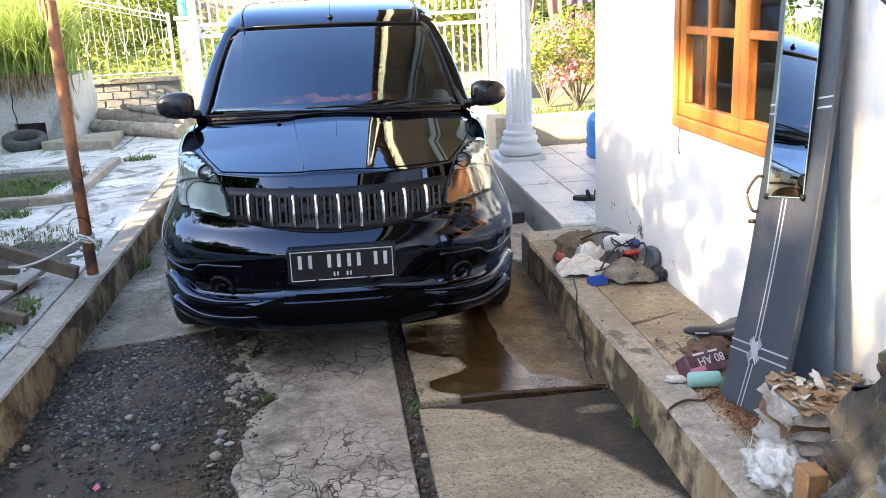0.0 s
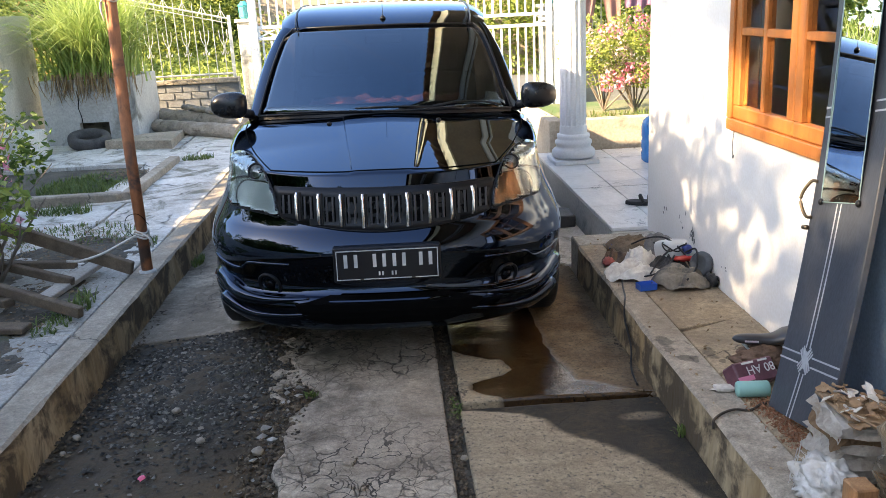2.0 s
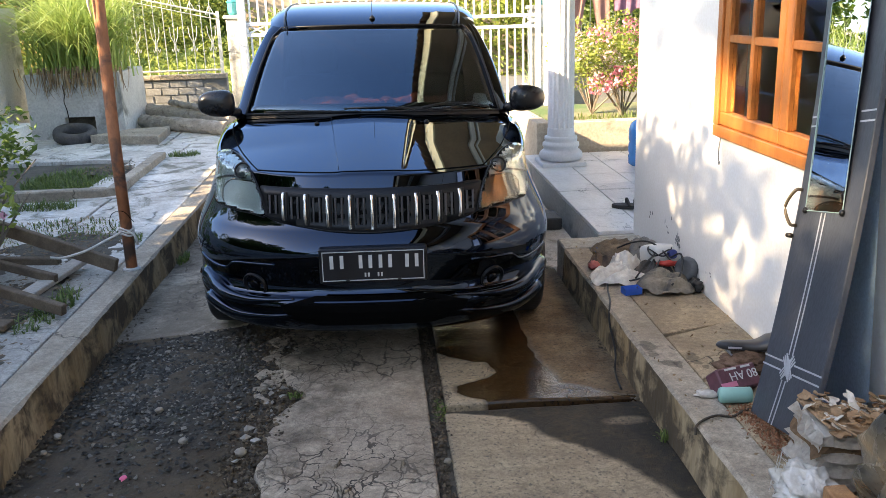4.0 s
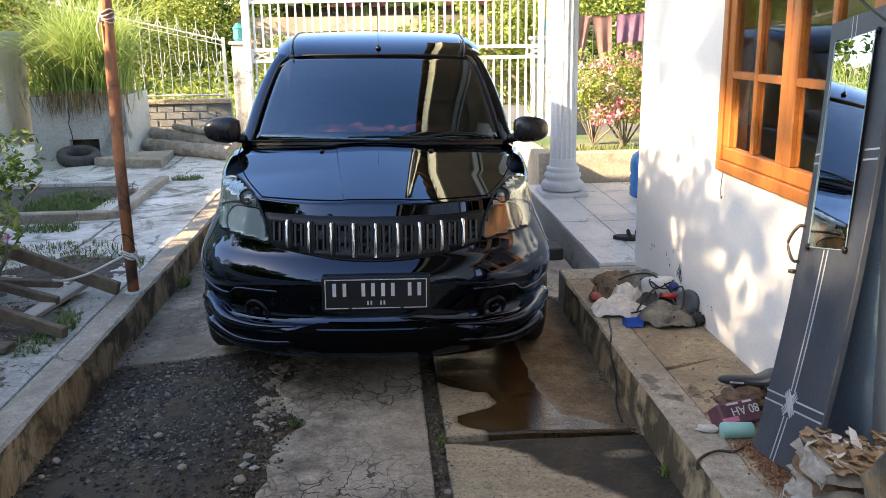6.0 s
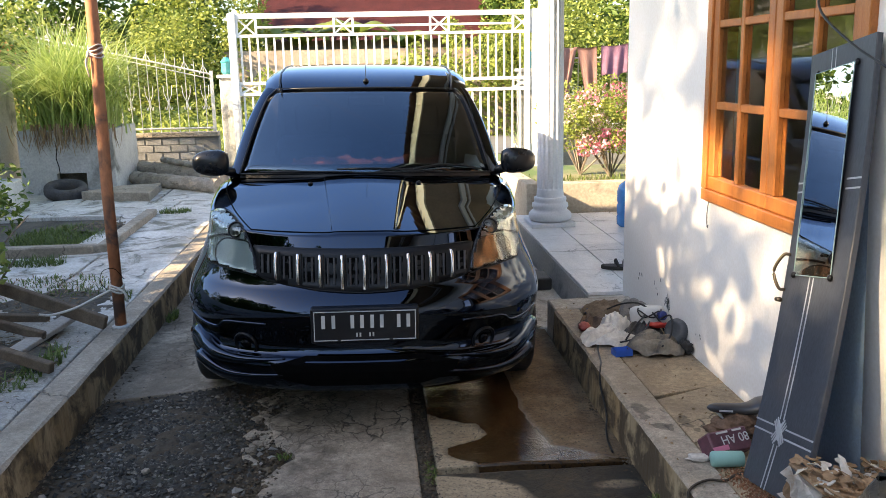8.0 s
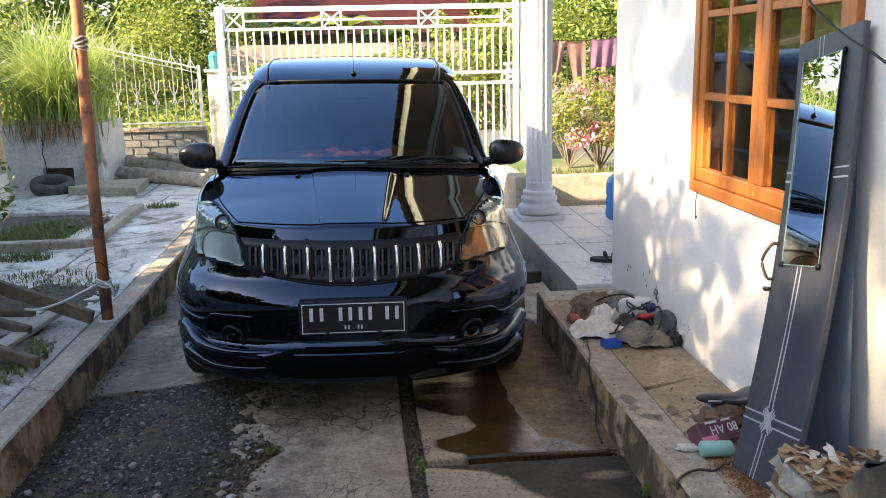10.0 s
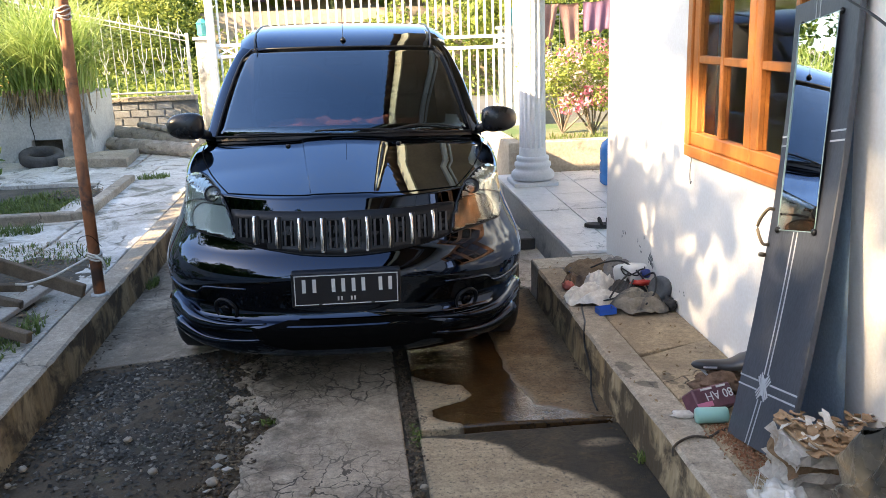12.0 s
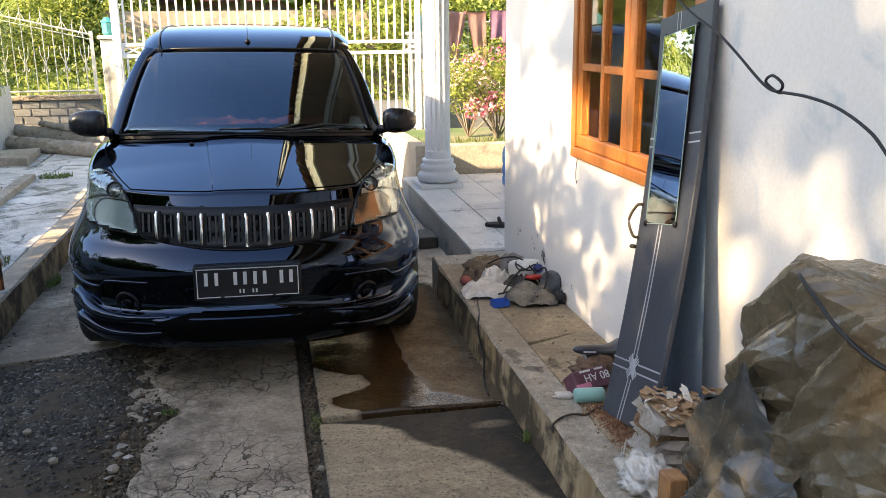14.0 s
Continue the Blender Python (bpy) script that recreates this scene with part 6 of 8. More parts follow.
part("tie", tube(smooth_line([(-1.395, 5.245, 1.68), (-1.41, 5.235, 1.62), (-1.402, 5.24, 1.55)], 5), 0.008, 6, radii=list(np.linspace(0.010, 0.003, 11))), TIE, pole, smooth=True)


def plank(a, b, w, h, label, mat=OLDWOOD, roll=0):
    a, b = Vector(a), Vector(b)
    d = b - a
    m = Matrix.Translation(a) @ d.to_track_quat("X", "Z").to_matrix().to_4x4() @ pose(0, 0, 0, roll, 0, 0)
    own = box((0, -w / 2, -h / 2), (d.length, w / 2, h / 2), 0.005)
    for k in range(1, 8):
        bmesh.ops.bisect_plane(own, geom=own.verts[:] + own.edges[:] + own.faces[:], plane_co=(d.length * k / 8, 0, 0), plane_no=(1, 0, 0))
    for v in own.verts:
        v.co += Vector((0, 0.006, 0.004)) * noise.noise(Vector((v.co.x * 2, a.y * 5, 0)))
    own.transform(m)
    return solid("plank", own, mat, label, "plank", group="loose timber", base=tuple(a))


plank((-1.43, 5.18, 0.235), (-2.45, 5.42, 0.56), 0.035, 0.075, "weathered timber beam propped on the rubble")
plank((-1.68, 5.36, 0.225), (-1.80, 4.78, 0.195), 0.09, 0.03, "short pale board lying on the paving", surf("pale_board", (0.34, 0.30, 0.25), (0.46, 0.42, 0.36), 6, 0.9, 70, 0.5))
plank((-1.70, 5.02, 0.225), (-2.55, 5.22, 0.42), 0.04, 0.045, "dark weathered timber batten on the paving")
plank((-1.49, 4.52, 0.215), (-2.35, 4.85, 0.40), 0.04, 0.055, "dark weathered timber lying by the kerb")
plank((-1.76, 5.26, 0.255), (-2.75, 5.32, 0.285), 0.05, 0.04, "dark damp timber on the paving")
plank((-1.86, 4.62, 0.255), (-2.55, 5.05, 0.235), 0.06, 0.04, "dark damp timber on the paving")
plank((-1.70, 4.40, 0.195), (-2.50, 4.50, 0.215), 0.10, 0.03, "mossy dark board on the paving")


def shrub(name, base, h, rad, n, seed, label, leaf=0.06, flowers=0, mat=None, fm=None, blobs=12):
    r = np.random.default_rng(seed)
    t = thing(name, base, label, "shrub")
    for i in range(12):
        e = Vector(base) + Vector((r.normal() * rad[0] * 0.55, r.normal() * rad[1] * 0.55, h * r.uniform(0.5, 1.0)))
        mid = Vector(base).lerp(e, 0.5) + Vector((r.normal() * 0.04, r.normal() * 0.04, 0.05))
        part("stem", tube(smooth_line([base, mid, e], 3), 0.008, 5, None, radii=list(np.linspace(0.011, 0.003, 7))), BARK, t)
    pts = clumps((base[0], base[1], base[2] + h * 0.62), (rad[0], rad[1], h * 0.42), n, r, blobs, 0.42)
    tagged_stuff("foliage", leaf_mesh("foliage", pts - np.array(base), leaf, leaf * 0.55, r), mat or LEAF2, t, "small green leaves")
    if flowers:
        f = clumps((base[0], base[1], base[2] + h * 0.66), (rad[0], rad[1], h * 0.42), flowers, r, 9, 0.26)
        tagged_stuff("blossom", leaf_mesh("blossom", f - np.array(base), 0.046, 0.042, r, 0.0, 0.3), fm or PETAL, t, "bright flowers")
    return t


shrub("shrub", (-2.42, 5.75, 0.17), 1.05, (0.34, 0.35, 0.4), 950, 41, "sparse flowering shrub growing by the timber", 0.055, 40, LEAF1)
shrub("shrub", (-2.12, 5.02, 0.17), 0.60, (0.26, 0.25, 0.3), 420, 44, "twiggy green shrub among the timber", 0.06, 10, LEAF2)
shrub("shrub", (-3.05, 6.9, 0.17), 1.15, (0.42, 0.45, 0.5), 900, 42, "leafy yellow-green shrub with small flowers", 0.055, 60, LEAF2, PETALW)
shrub("shrub", (-2.2, 4.2, 0.17), 0.45, (0.35, 0.35, 0.3), 420, 43, "low leafy shrub over the timber", 0.06, 8, LEAF2)

# ---- porch things ----
column = thing("column", (1.578, 7.87, 0.19), "fluted pale plaster porch column on a moulded base", "column", kind="structure")
COLM = surf("pale_column_paint", (0.66, 0.67, 0.68), (0.78, 0.78, 0.78), 4, 0.7, 60, 0.15)
part("plinth", box((1.383, 7.68, 0.188), (1.763, 8.06, 0.225), 0.006), COLM, column)
part("base", lathe([(0.175, 0.235), (0.186, 0.255), (0.184, 0.29), (0.165, 0.31), (0.150, 0.318), (0.148, 0.335), (0.158, 0.35), (0.156, 0.375), (0.140, 0.385), (0.136, 0.395), (0.142, 0.41), (0.138, 0.43), (0.12, 0.436)], (1.578, 7.87, 0), 40), COLM, column, smooth=True)
fl = lambda k, h: 1 - (0.085 if k % 6 in (2, 3, 4) else 0.03 if k % 6 in (1, 5) else 0) * (1 if 0.5 < h < 2.7 else 0)
part("shaft", lathe([(0.118, 0.43), (0.114, 0.50), (0.114, 0.51), (0.112, 1.4), (0.108, 2.69), (0.108, 2.72), (0.125, 2.80), (0.14, 2.86)], (1.578, 7.87, 0), 96, flute=fl), COLM, column)

fb = thing("flower_bed", (2.6, 8.9, 0.1), "raised flower bed with a stained cement edge", "flower bed", kind="structure")
part("front_edge", box((1.60, 8.42, -0.05), (5.5, 8.55, 0.47), 0.01), surf("stained_plaster", (0.34, 0.29, 0.22), (0.48, 0.42, 0.33), 2, 0.9, 40, 0.4, spots=((0.16, 0.13, 0.10), 0.42, 2)), fb)
part("side_edge", poly_slab([(1.60, 8.42), (1.60, 8.56), (1.52, 10.2), (1.38, 10.2), (1.47, 8.42)], -0.05, 0.47, 0.01), bpy.data.materials["stained_plaster"], fb)
part("soil", box((1.55, 8.55, -0.05), (5.5, 10.2, 0.42)), SOIL, fb)
shrub("bougainvillea", (2.45, 9.1, 0.42), 0.92, (0.62, 0.45, 0.55), 3200, 51, "pale pink flowering bougainvillea in the flower bed", 0.042, 480, LEAF2, PETAL, 16)
shrub("bougainvillea", (2.20, 9.35, 0.42), 0.95, (0.45, 0.4, 0.5), 1100, 52, "pale pink and white bougainvillea in the flower bed", 0.042, 480, LEAF2, PETALW, 12)
patch(260, 2.1, 8.85, 0.6, 0.25, 0.42, 0.09, "small plants in the flower bed")

jug = thing("water_jug", (2.245, 7.64, 0.19), "blue plastic water gallon jug on the porch", "jug")
part("bottle", lathe([(0.11, 0.0), (0.133, 0.02), (0.135, 0.08), (0.128, 0.10), (0.135, 0.12), (0.135, 0.18), (0.128, 0.20), (0.135, 0.22), (0.135, 0.30), (0.12, 0.35), (0.06, 0.40), (0.03, 0.42), (0.03, 0.46)], (2.245, 7.64, 0.19), 28), plain("blue_jug_skin", (0.05, 0.22, 0.55), 0.2), jug, smooth=True)
part("cap", lathe([(0.033, 0.455), (0.034, 0.49), (0.01, 0.50)], (2.245, 7.64, 0.19), 16), WHITEM, jug)
sd = thing("sandal", (1.70, 6.13, 0.19), "black rubber sandal by the house corner", "sandal")
sole = poly_slab([(1.70 + 0.05 * math.cos(a) * (1 + 0.15 * math.sin(a)), 6.13 + 0.125 * math.sin(a)) for a in np.linspace(0, 2 * math.pi, 24)[:-1]], 0.19, 0.215, 0.006)
sole.transform(Matrix.Translation((1.70, 6.13, 0)) @ pose(0, 0, 0, 0, 0, 70) @ Matrix.Translation((-1.70, -6.13, 0)))
part("sole", sole, RUBBER, sd)
part("strap", tube(smooth_line([(1.68, 6.08, 0.212), (1.67, 6.12, 0.255), (1.69, 6.18, 0.212)], 5), 0.012, 6), RUBBER, sd, smooth=True)
part("strap", tube(smooth_line([(1.74, 6.09, 0.212), (1.735, 6.13, 0.25), (1.745, 6.18, 0.212)], 5), 0.012, 6), RUBBER, sd, smooth=True)
solid("drain_block", box((1.06, 6.35, 0.0), (1.28, 6.62, 0.085), 0.008), surf("black_painted_wood", (0.02, 0.02, 0.02), (0.05, 0.05, 0.05), 8, 0.6, 60, 0.4), "small dark wooden block beside the porch edge", "block")

# ---- washing ----
def cloth(pts_top, drop, waves, left=0.0, right=0.0):
    """A hanging piece of cloth whose side edges draw in towards the foot."""
    (xa, za), (xb, zb) = pts_top
    y = 13.12
    rows = []
    for i in range(17):
        s = i / 16
        row = []
        for k in range(25):
            u = k / 24
            l, r = xa + (xb - xa) * left * s, xb + (xb - xa) * right * s
            x = l + (r - l) * u
            z = za + (zb - za) * u - 0.02 * math.sin(math.pi * u) - drop * s * (1 - 0.08 * math.sin(9 * u))
            row.append((x, y + 0.02 * math.sin(waves * u * 6 + s * 2) * (0.3 + s), z))
        rows.append(row)
    own = grid_bm(rows)
    bmesh.ops.solidify(own, geom=own.faces[:], thickness=0.006)
    return own


part("line", tube(smooth_line([(2.5, 13.13, 1.80), (3.3, 13.13, 1.77), (4.6, 13.13, 1.83)], 6), 0.004, 5), SEAM, thing("clothes_line", (2.5, 13.13, 1.8), "thin dark clothes line by the fence", "clothes line"))
TROUSER = surf("brown_pink_cloth", (0.36, 0.20, 0.18), (0.46, 0.28, 0.25), 5, 0.9, 200, 0.3)
# two legs on one waist, pegged side by side
legs = cloth(((2.80, 1.79), (3.045, 1.775)), 0.74, 2.2, -0.25, -0.50)
leg = bpy.data.meshes.new("trouser_leg")
other = cloth(((3.04, 1.775), (3.34, 1.78)), 0.74, 1.6, 0.52, 0.02)
other.to_mesh(leg)
other.free()
legs.from_mesh(leg)
bpy.data.meshes.remove(leg)
solid("trousers", legs, TROUSER, "brownish pink trousers hanging on the line", "clothing", smooth=True)
solid("shirt", cloth(((3.40, 1.79), (3.80, 1.815)), 0.44, 2.6, 0.03, -0.03), surf("mauve_cloth", (0.30, 0.16, 0.25), (0.40, 0.23, 0.33), 5, 0.9, 200, 0.3), "mauve shirt hanging on the line", "clothing", smooth=True)

# mould and scuffs at the foot of the house wall
MOULD = surf("black_mould", (0.10, 0.105, 0.10), (0.25, 0.26, 0.25), 30, 0.95, 90, 0.2)
mr = np.random.default_rng(71)
for y, z, n in ((4.76, 0.335, 22), (4.93, 0.38, 5), (5.25, 0.36, 4), (4.30, 0.29, 3)):
    own = bmesh.new()
    for i in range(n):
        yy, zz = y + mr.normal() * 0.022, z + mr.normal() * 0.028
        w, h = mr.uniform(0.003, 0.011), mr.uniform(0.004, 0.018)
        own.faces.new([own.verts.new((1.5575, yy + w * math.cos(a) * mr.uniform(0.5, 1.2), zz + h * math.sin(a) * mr.uniform(0.5, 1.2))) for a in np.linspace(0, 2 * math.pi, 8)[:-1]])
    me = bpy.data.meshes.new("mould")
    own.to_mesh(me)
    own.free()
    stuff("mould", me, MOULD, "black mould specks on the house wall", "mould")

# ---- leaning panels ----
LAMIN = surf("dark_blue_grey_laminate", (0.045, 0.050, 0.060), (0.070, 0.076, 0.088), 5, 0.36, 120, 0.08, stretch=(1, 1, 0.3))
SILVER = plain("silver_trim", (0.62, 0.63, 0.64), 0.35, 0.3)
MIRROR = plain("mirror_glass", (0.86, 0.88, 0.88), 0.01, 1.0)
BRASS = plain("tarnished_brass", (0.20, 0.15, 0.10), 0.4, 1.0)
E2 = Vector((0.2476, 0.198, 1.390)) / 1.44
E1 = Vector((0.0122, -0.30, 0.057)).normalized()
EN = E1.cross(E2).normalized()
D0 = Vector((1.262, 3.122, 0.19))
DW, DH = 0.354, 1.440


def on_door(u, v, out=0.0):
    """A place on the bowed panel: u across, v up, out of its face."""
    s = v / DH
    return D0 + E1 * u + E2 * v + EN * (out - 0.034 * 4 * s * (1 - s))


def door_strip(u0, v0, u1, v1, w, out=0.0015, n=12):
    rows = []
    d = Vector((u1 - u0, v1 - v0)).normalized()
    for k in range(n + 1):
        a = k / n
        u, v = u0 + (u1 - u0) * a, v0 + (v1 - v0) * a
        rows.append([on_door(u - d.y * w / 2, v + d.x * w / 2, 0.0005), on_door(u - d.y * w / 2, v + d.x * w / 2, out), on_door(u + d.y * w / 2, v - d.x * w / 2, out), on_door(u + d.y * w / 2, v - d.x * w / 2, 0.0005)])
    return grid_bm(rows)


door = thing("wardrobe_door", tuple(D0), "dark blue-grey wardrobe door with a narrow mirror, leaning on the wall", "door")
NV = 24
rows = []
for k in range(NV + 1):
    v = DH * k / NV
    rows.append([on_door(0.003, v, 0), on_door(DW - 0.003, v, 0), on_door(DW, v, -0.003), on_door(DW, v, -0.019), on_door(0, v, -0.019), on_door(0, v, -0.003)])
panel = grid_bm(rows, closed=True)
bmesh.ops.holes_fill(panel, edges=[e for e in panel.edges if e.is_boundary], sides=0)
part("panel", panel, LAMIN, door)
mu0, mu1, mv0, mv1 = 0.060, 0.274, 0.708, 1.368
# the mirror is a flat sheet held at its ends
a, b = on_door(0, mv0, 0.004), on_door(0, mv1, 0.013)
mm = [[a + E1 * mu0, a + E1 * mu1], [b + E1 * mu0, b + E1 * mu1]]
# it has taken up a little of the bow of the door
sheet = grid_bm([[a.lerp(b, k / 16) + E1 * u + EN * 0.001 - EN * (0.0030 * 4 * k / 16 * (1 - k / 16)) for u in (mu0, mu1)] for k in range(17)])
mir = part("mirror", sheet, MIRROR, door, "narrow frameless mirror", smooth=True)
backing = grid_bm([[a.lerp(b, k / 16) + E1 * u - EN * (0.0004 + 0.0030 * 4 * k / 16 * (1 - k / 16)) for u in (mu0 + 0.001, mu1 - 0.001)] for k in range(17)])
bmesh.ops.solidify(backing, geom=backing.faces[:], thickness=0.0006)
part("mirror_backing", backing, BLACKP, mir, "dark mirror backing")
rimb = bmesh.new()
for p, q in ((mm[0][0], mm[0][1]), (mm[0][1], mm[1][1]), (mm[1][1], mm[1][0]), (mm[1][0], mm[0][0])):
    tube([p, q], 0.0018, 5, rimb)
part("mirror_edge", rimb, plain("ground_glass_edge", (0.30, 0.42, 0.40), 0.3), mir, "ground glass edge")
for u, v in ((mu0, mv0), (mu1, mv0), (mu0, mv1), (mu1, mv1)):
    part("clip", lathe([(0.011, 0), (0.011, 0.005), (0.006, 0.009)], (0, 0, 0), 12, m=Matrix.Translation(on_door(u, v, 0.003)) @ EN.to_track_quat("Z", "Y").to_matrix().to_4x4()), BLACKP, mir, "small black mirror clip", smooth=True)
for u in (0.147, 0.169):
    part("trim_line", door_strip(u - 0.001, 0.236, u + 0.008, mv0 - 0.004, 0.0055), SILVER, door, "silver inlay line")
    part("trim_line", door_strip(u - 0.018, 0.0, u - 0.004, 0.152, 0.0055), SILVER, door)
    part("trim_line", door_strip(u - 0.02, mv1 + 0.005, u - 0.02, DH, 0.0025), SILVER, door)
for v in (0.180, 0.210):
    part("trim_line", door_strip(0.0, v, 0.122, v, 0.0055), SILVER, door)
    part("trim_line", door_strip(0.192, v, DW, v, 0.0055), SILVER, door)
for v in (0.985, 1.015):
    part("trim_line", door_strip(0.0, v, mu0 - 0.004, v, 0.0055), SILVER, door)
    part("trim_line", door_strip(mu1 + 0.004, v, DW, v, 0.0055), SILVER, door)
for i in range(5):
    o = -0.016 + 0.008 * i
    part("inlay", door_strip(0.134 + o, 0.152 + abs(o), 0.178 + o, 0.240 - abs(o), 0.005, 0.0018, 2), SILVER, door, "crossed silver inlay")
    part("inlay", door_strip(0.178 + o, 0.152 + abs(o), 0.134 + o, 0.240 - abs(o), 0.005, 0.0022, 2), SILVER, door)
part("handle", tube(smooth_line([on_door(0.014, 0.655, 0.0), on_door(0.004, 0.66, 0.020), on_door(-0.016, 0.715, 0.034), on_door(0.004, 0.77, 0.020), on_door(0.014, 0.775, 0.0)], 5), 0.0055, 8), BRASS, door, "bent brass pull handle", smooth=True)
part("latch", tube([on_door(-0.014, 0.62, 0.010), on_door(0.010, 0.62, 0.008)], 0.008, 8), BRASS, door, "small brass latch", smooth=True)
BOARD = surf("blue_grey_board", (0.18, 0.26, 0.35), (0.25, 0.34, 0.44), 3, 0.32, 90, 0.1)
# the board stands nearer the wall than the door, its far part hidden
bq = [Vector(p) for p in ((1.480, 3.16, 0.19), (1.460, 2.752, 0.19), (1.540, 3.006, 1.50), (1.551, 3.26, 1.49))]
nb = grid_bm([[bq[0].lerp(bq[3], k / 8), bq[1].lerp(bq[2], k / 8)] for k in range(9)])
bmesh.ops.solidify(nb, geom=nb.faces[:], thickness=0.006)
back = thing("board", (1.48, 2.95, 0.19), "blue-grey panel board leaning on the wall behind the wardrobe door", "board")
part("sheet", nb, BOARD, back)

# ---- cable above the tarpaulin ----
CABLE = plain("black_cable", (0.012, 0.012, 0.012), 0.45)
cb = thing("cable", (1.5, 3.0, 1.66), "looped black cable strung along the wall", "cable")
loop = [(1.50, 3.30, 1.93), (1.38, 3.05, 1.80), (1.29, 2.86, 1.70), (1.28, 2.67, 1.608), (1.28, 2.50, 1.547), (1.28, 2.396, 1.499), (1.28, 2.255, 1.426), (1.28, 2.19, 1.412), (1.275, 2.165, 1.43), (1.27, 2.20, 1.448), (1.275, 2.235, 1.432), (1.285, 2.20, 1.410), (1.28, 2.159, 1.411), (1.28, 2.07, 1.408), (1.28, 1.97, 1.394), (1.28, 1.877, 1.364), (1.275, 1.812, 1.331), (1.26, 1.70, 1.25), (1.25, 1.60, 1.12), (1.25, 1.57, 1.05)]
part("wire", tube(smooth_line(loop, 6), 0.0036, 8), CABLE, cb, smooth=True)

# ---- tarpaulin over a bulky thing ----
def tarpaulin(name, c1, c2, dust):
    """Creased plastic sheeting with sharp folds and dust."""
    m, t, p = nodes(name)
    col = ramp(t, noise_of(t, 4, 6, 0.6), [(0.3, c1), (0.7, c2)])
    mask = ramp(t, noise_of(t, 2.4, 7, 0.7, None, 1.0), grey(0.52, 0.66))
    t.links.new(blend(t, mask, col, dust), p.inputs["Base Color"])
    t.links.new(ramp(t, noise_of(t, 9, 5), [(0.3, (0.17,) * 3), (0.7, (0.36,) * 3)]), p.inputs["Roughness"])
    h = None
    wob = add(t, "ShaderNodeTexNoise", Scale=5.0, Detail=2.0)
    t.links.new(where(t), wob.inputs["Vector"])
    shift = t.nodes.new("ShaderNodeVectorMath")
    shift.operation = "MULTIPLY_ADD"
    shift.inputs[1].default_value = (0.10, 0.10, 0.10)
    t.links.new(wob.outputs["Color"], shift.inputs[0])
    t.links.new(where(t), shift.inputs[2])
    for sc, w in ((15.0, 0.5), (34.0, 0.25), (70.0, 0.10)):
        v = add(t, "ShaderNodeTexVoronoi", Scale=sc)
        v.feature = "DISTANCE_TO_EDGE"
        t.links.new(shift.outputs[0], v.inputs["Vector"])
        r = math_of(t, "MULTIPLY", v.outputs["Distance"], w)
        h = r if h is None else math_of(t, "ADD", h, r)
    bump(t, p, h, 0.45, 0.015)
    return m


TARP = tarpaulin("grimy_grey_tarpaulin", (0.085, 0.066, 0.040), (0.17, 0.135, 0.083), (0.24, 0.18, 0.105))
TARP2 = tarpaulin("grey_blue_tarpaulin", (0.040, 0.041, 0.037), (0.095, 0.094, 0.085), (0.13, 0.105, 0.07))


def table(tab, x):
    for (a, va), (b, vb) in zip(tab, tab[1:]):
        if x <= b:
            return va + (vb - va) * max(0.0, (x - a) / (b - a))
    return tab[-1][1]


FACET = np.random.default_rng(31).uniform(-1, 1, (64, 64))


def facets(u, v, seed):
    """Flat triangles between straight folds, as in crumpled sheeting: -1 to 1."""
    u, v = u + seed * 7.3, v + seed * 3.1
    a, b = u + v * 0.5, v
    i, j = math.floor(a), math.floor(b)
    fa, fb = a - i, b - j
    h = lambda p, q: FACET[p % 64][q % 64]
    if fa + fb < 1:
        return h(i, j) * (1 - fa - fb) + h(i + 1, j) * fa + h(i, j + 1) * fb
    return h(i + 1, j + 1) * (fa + fb - 1) + h(i, j + 1) * (1 - fa) + h(i + 1, j) * (1 - fb)


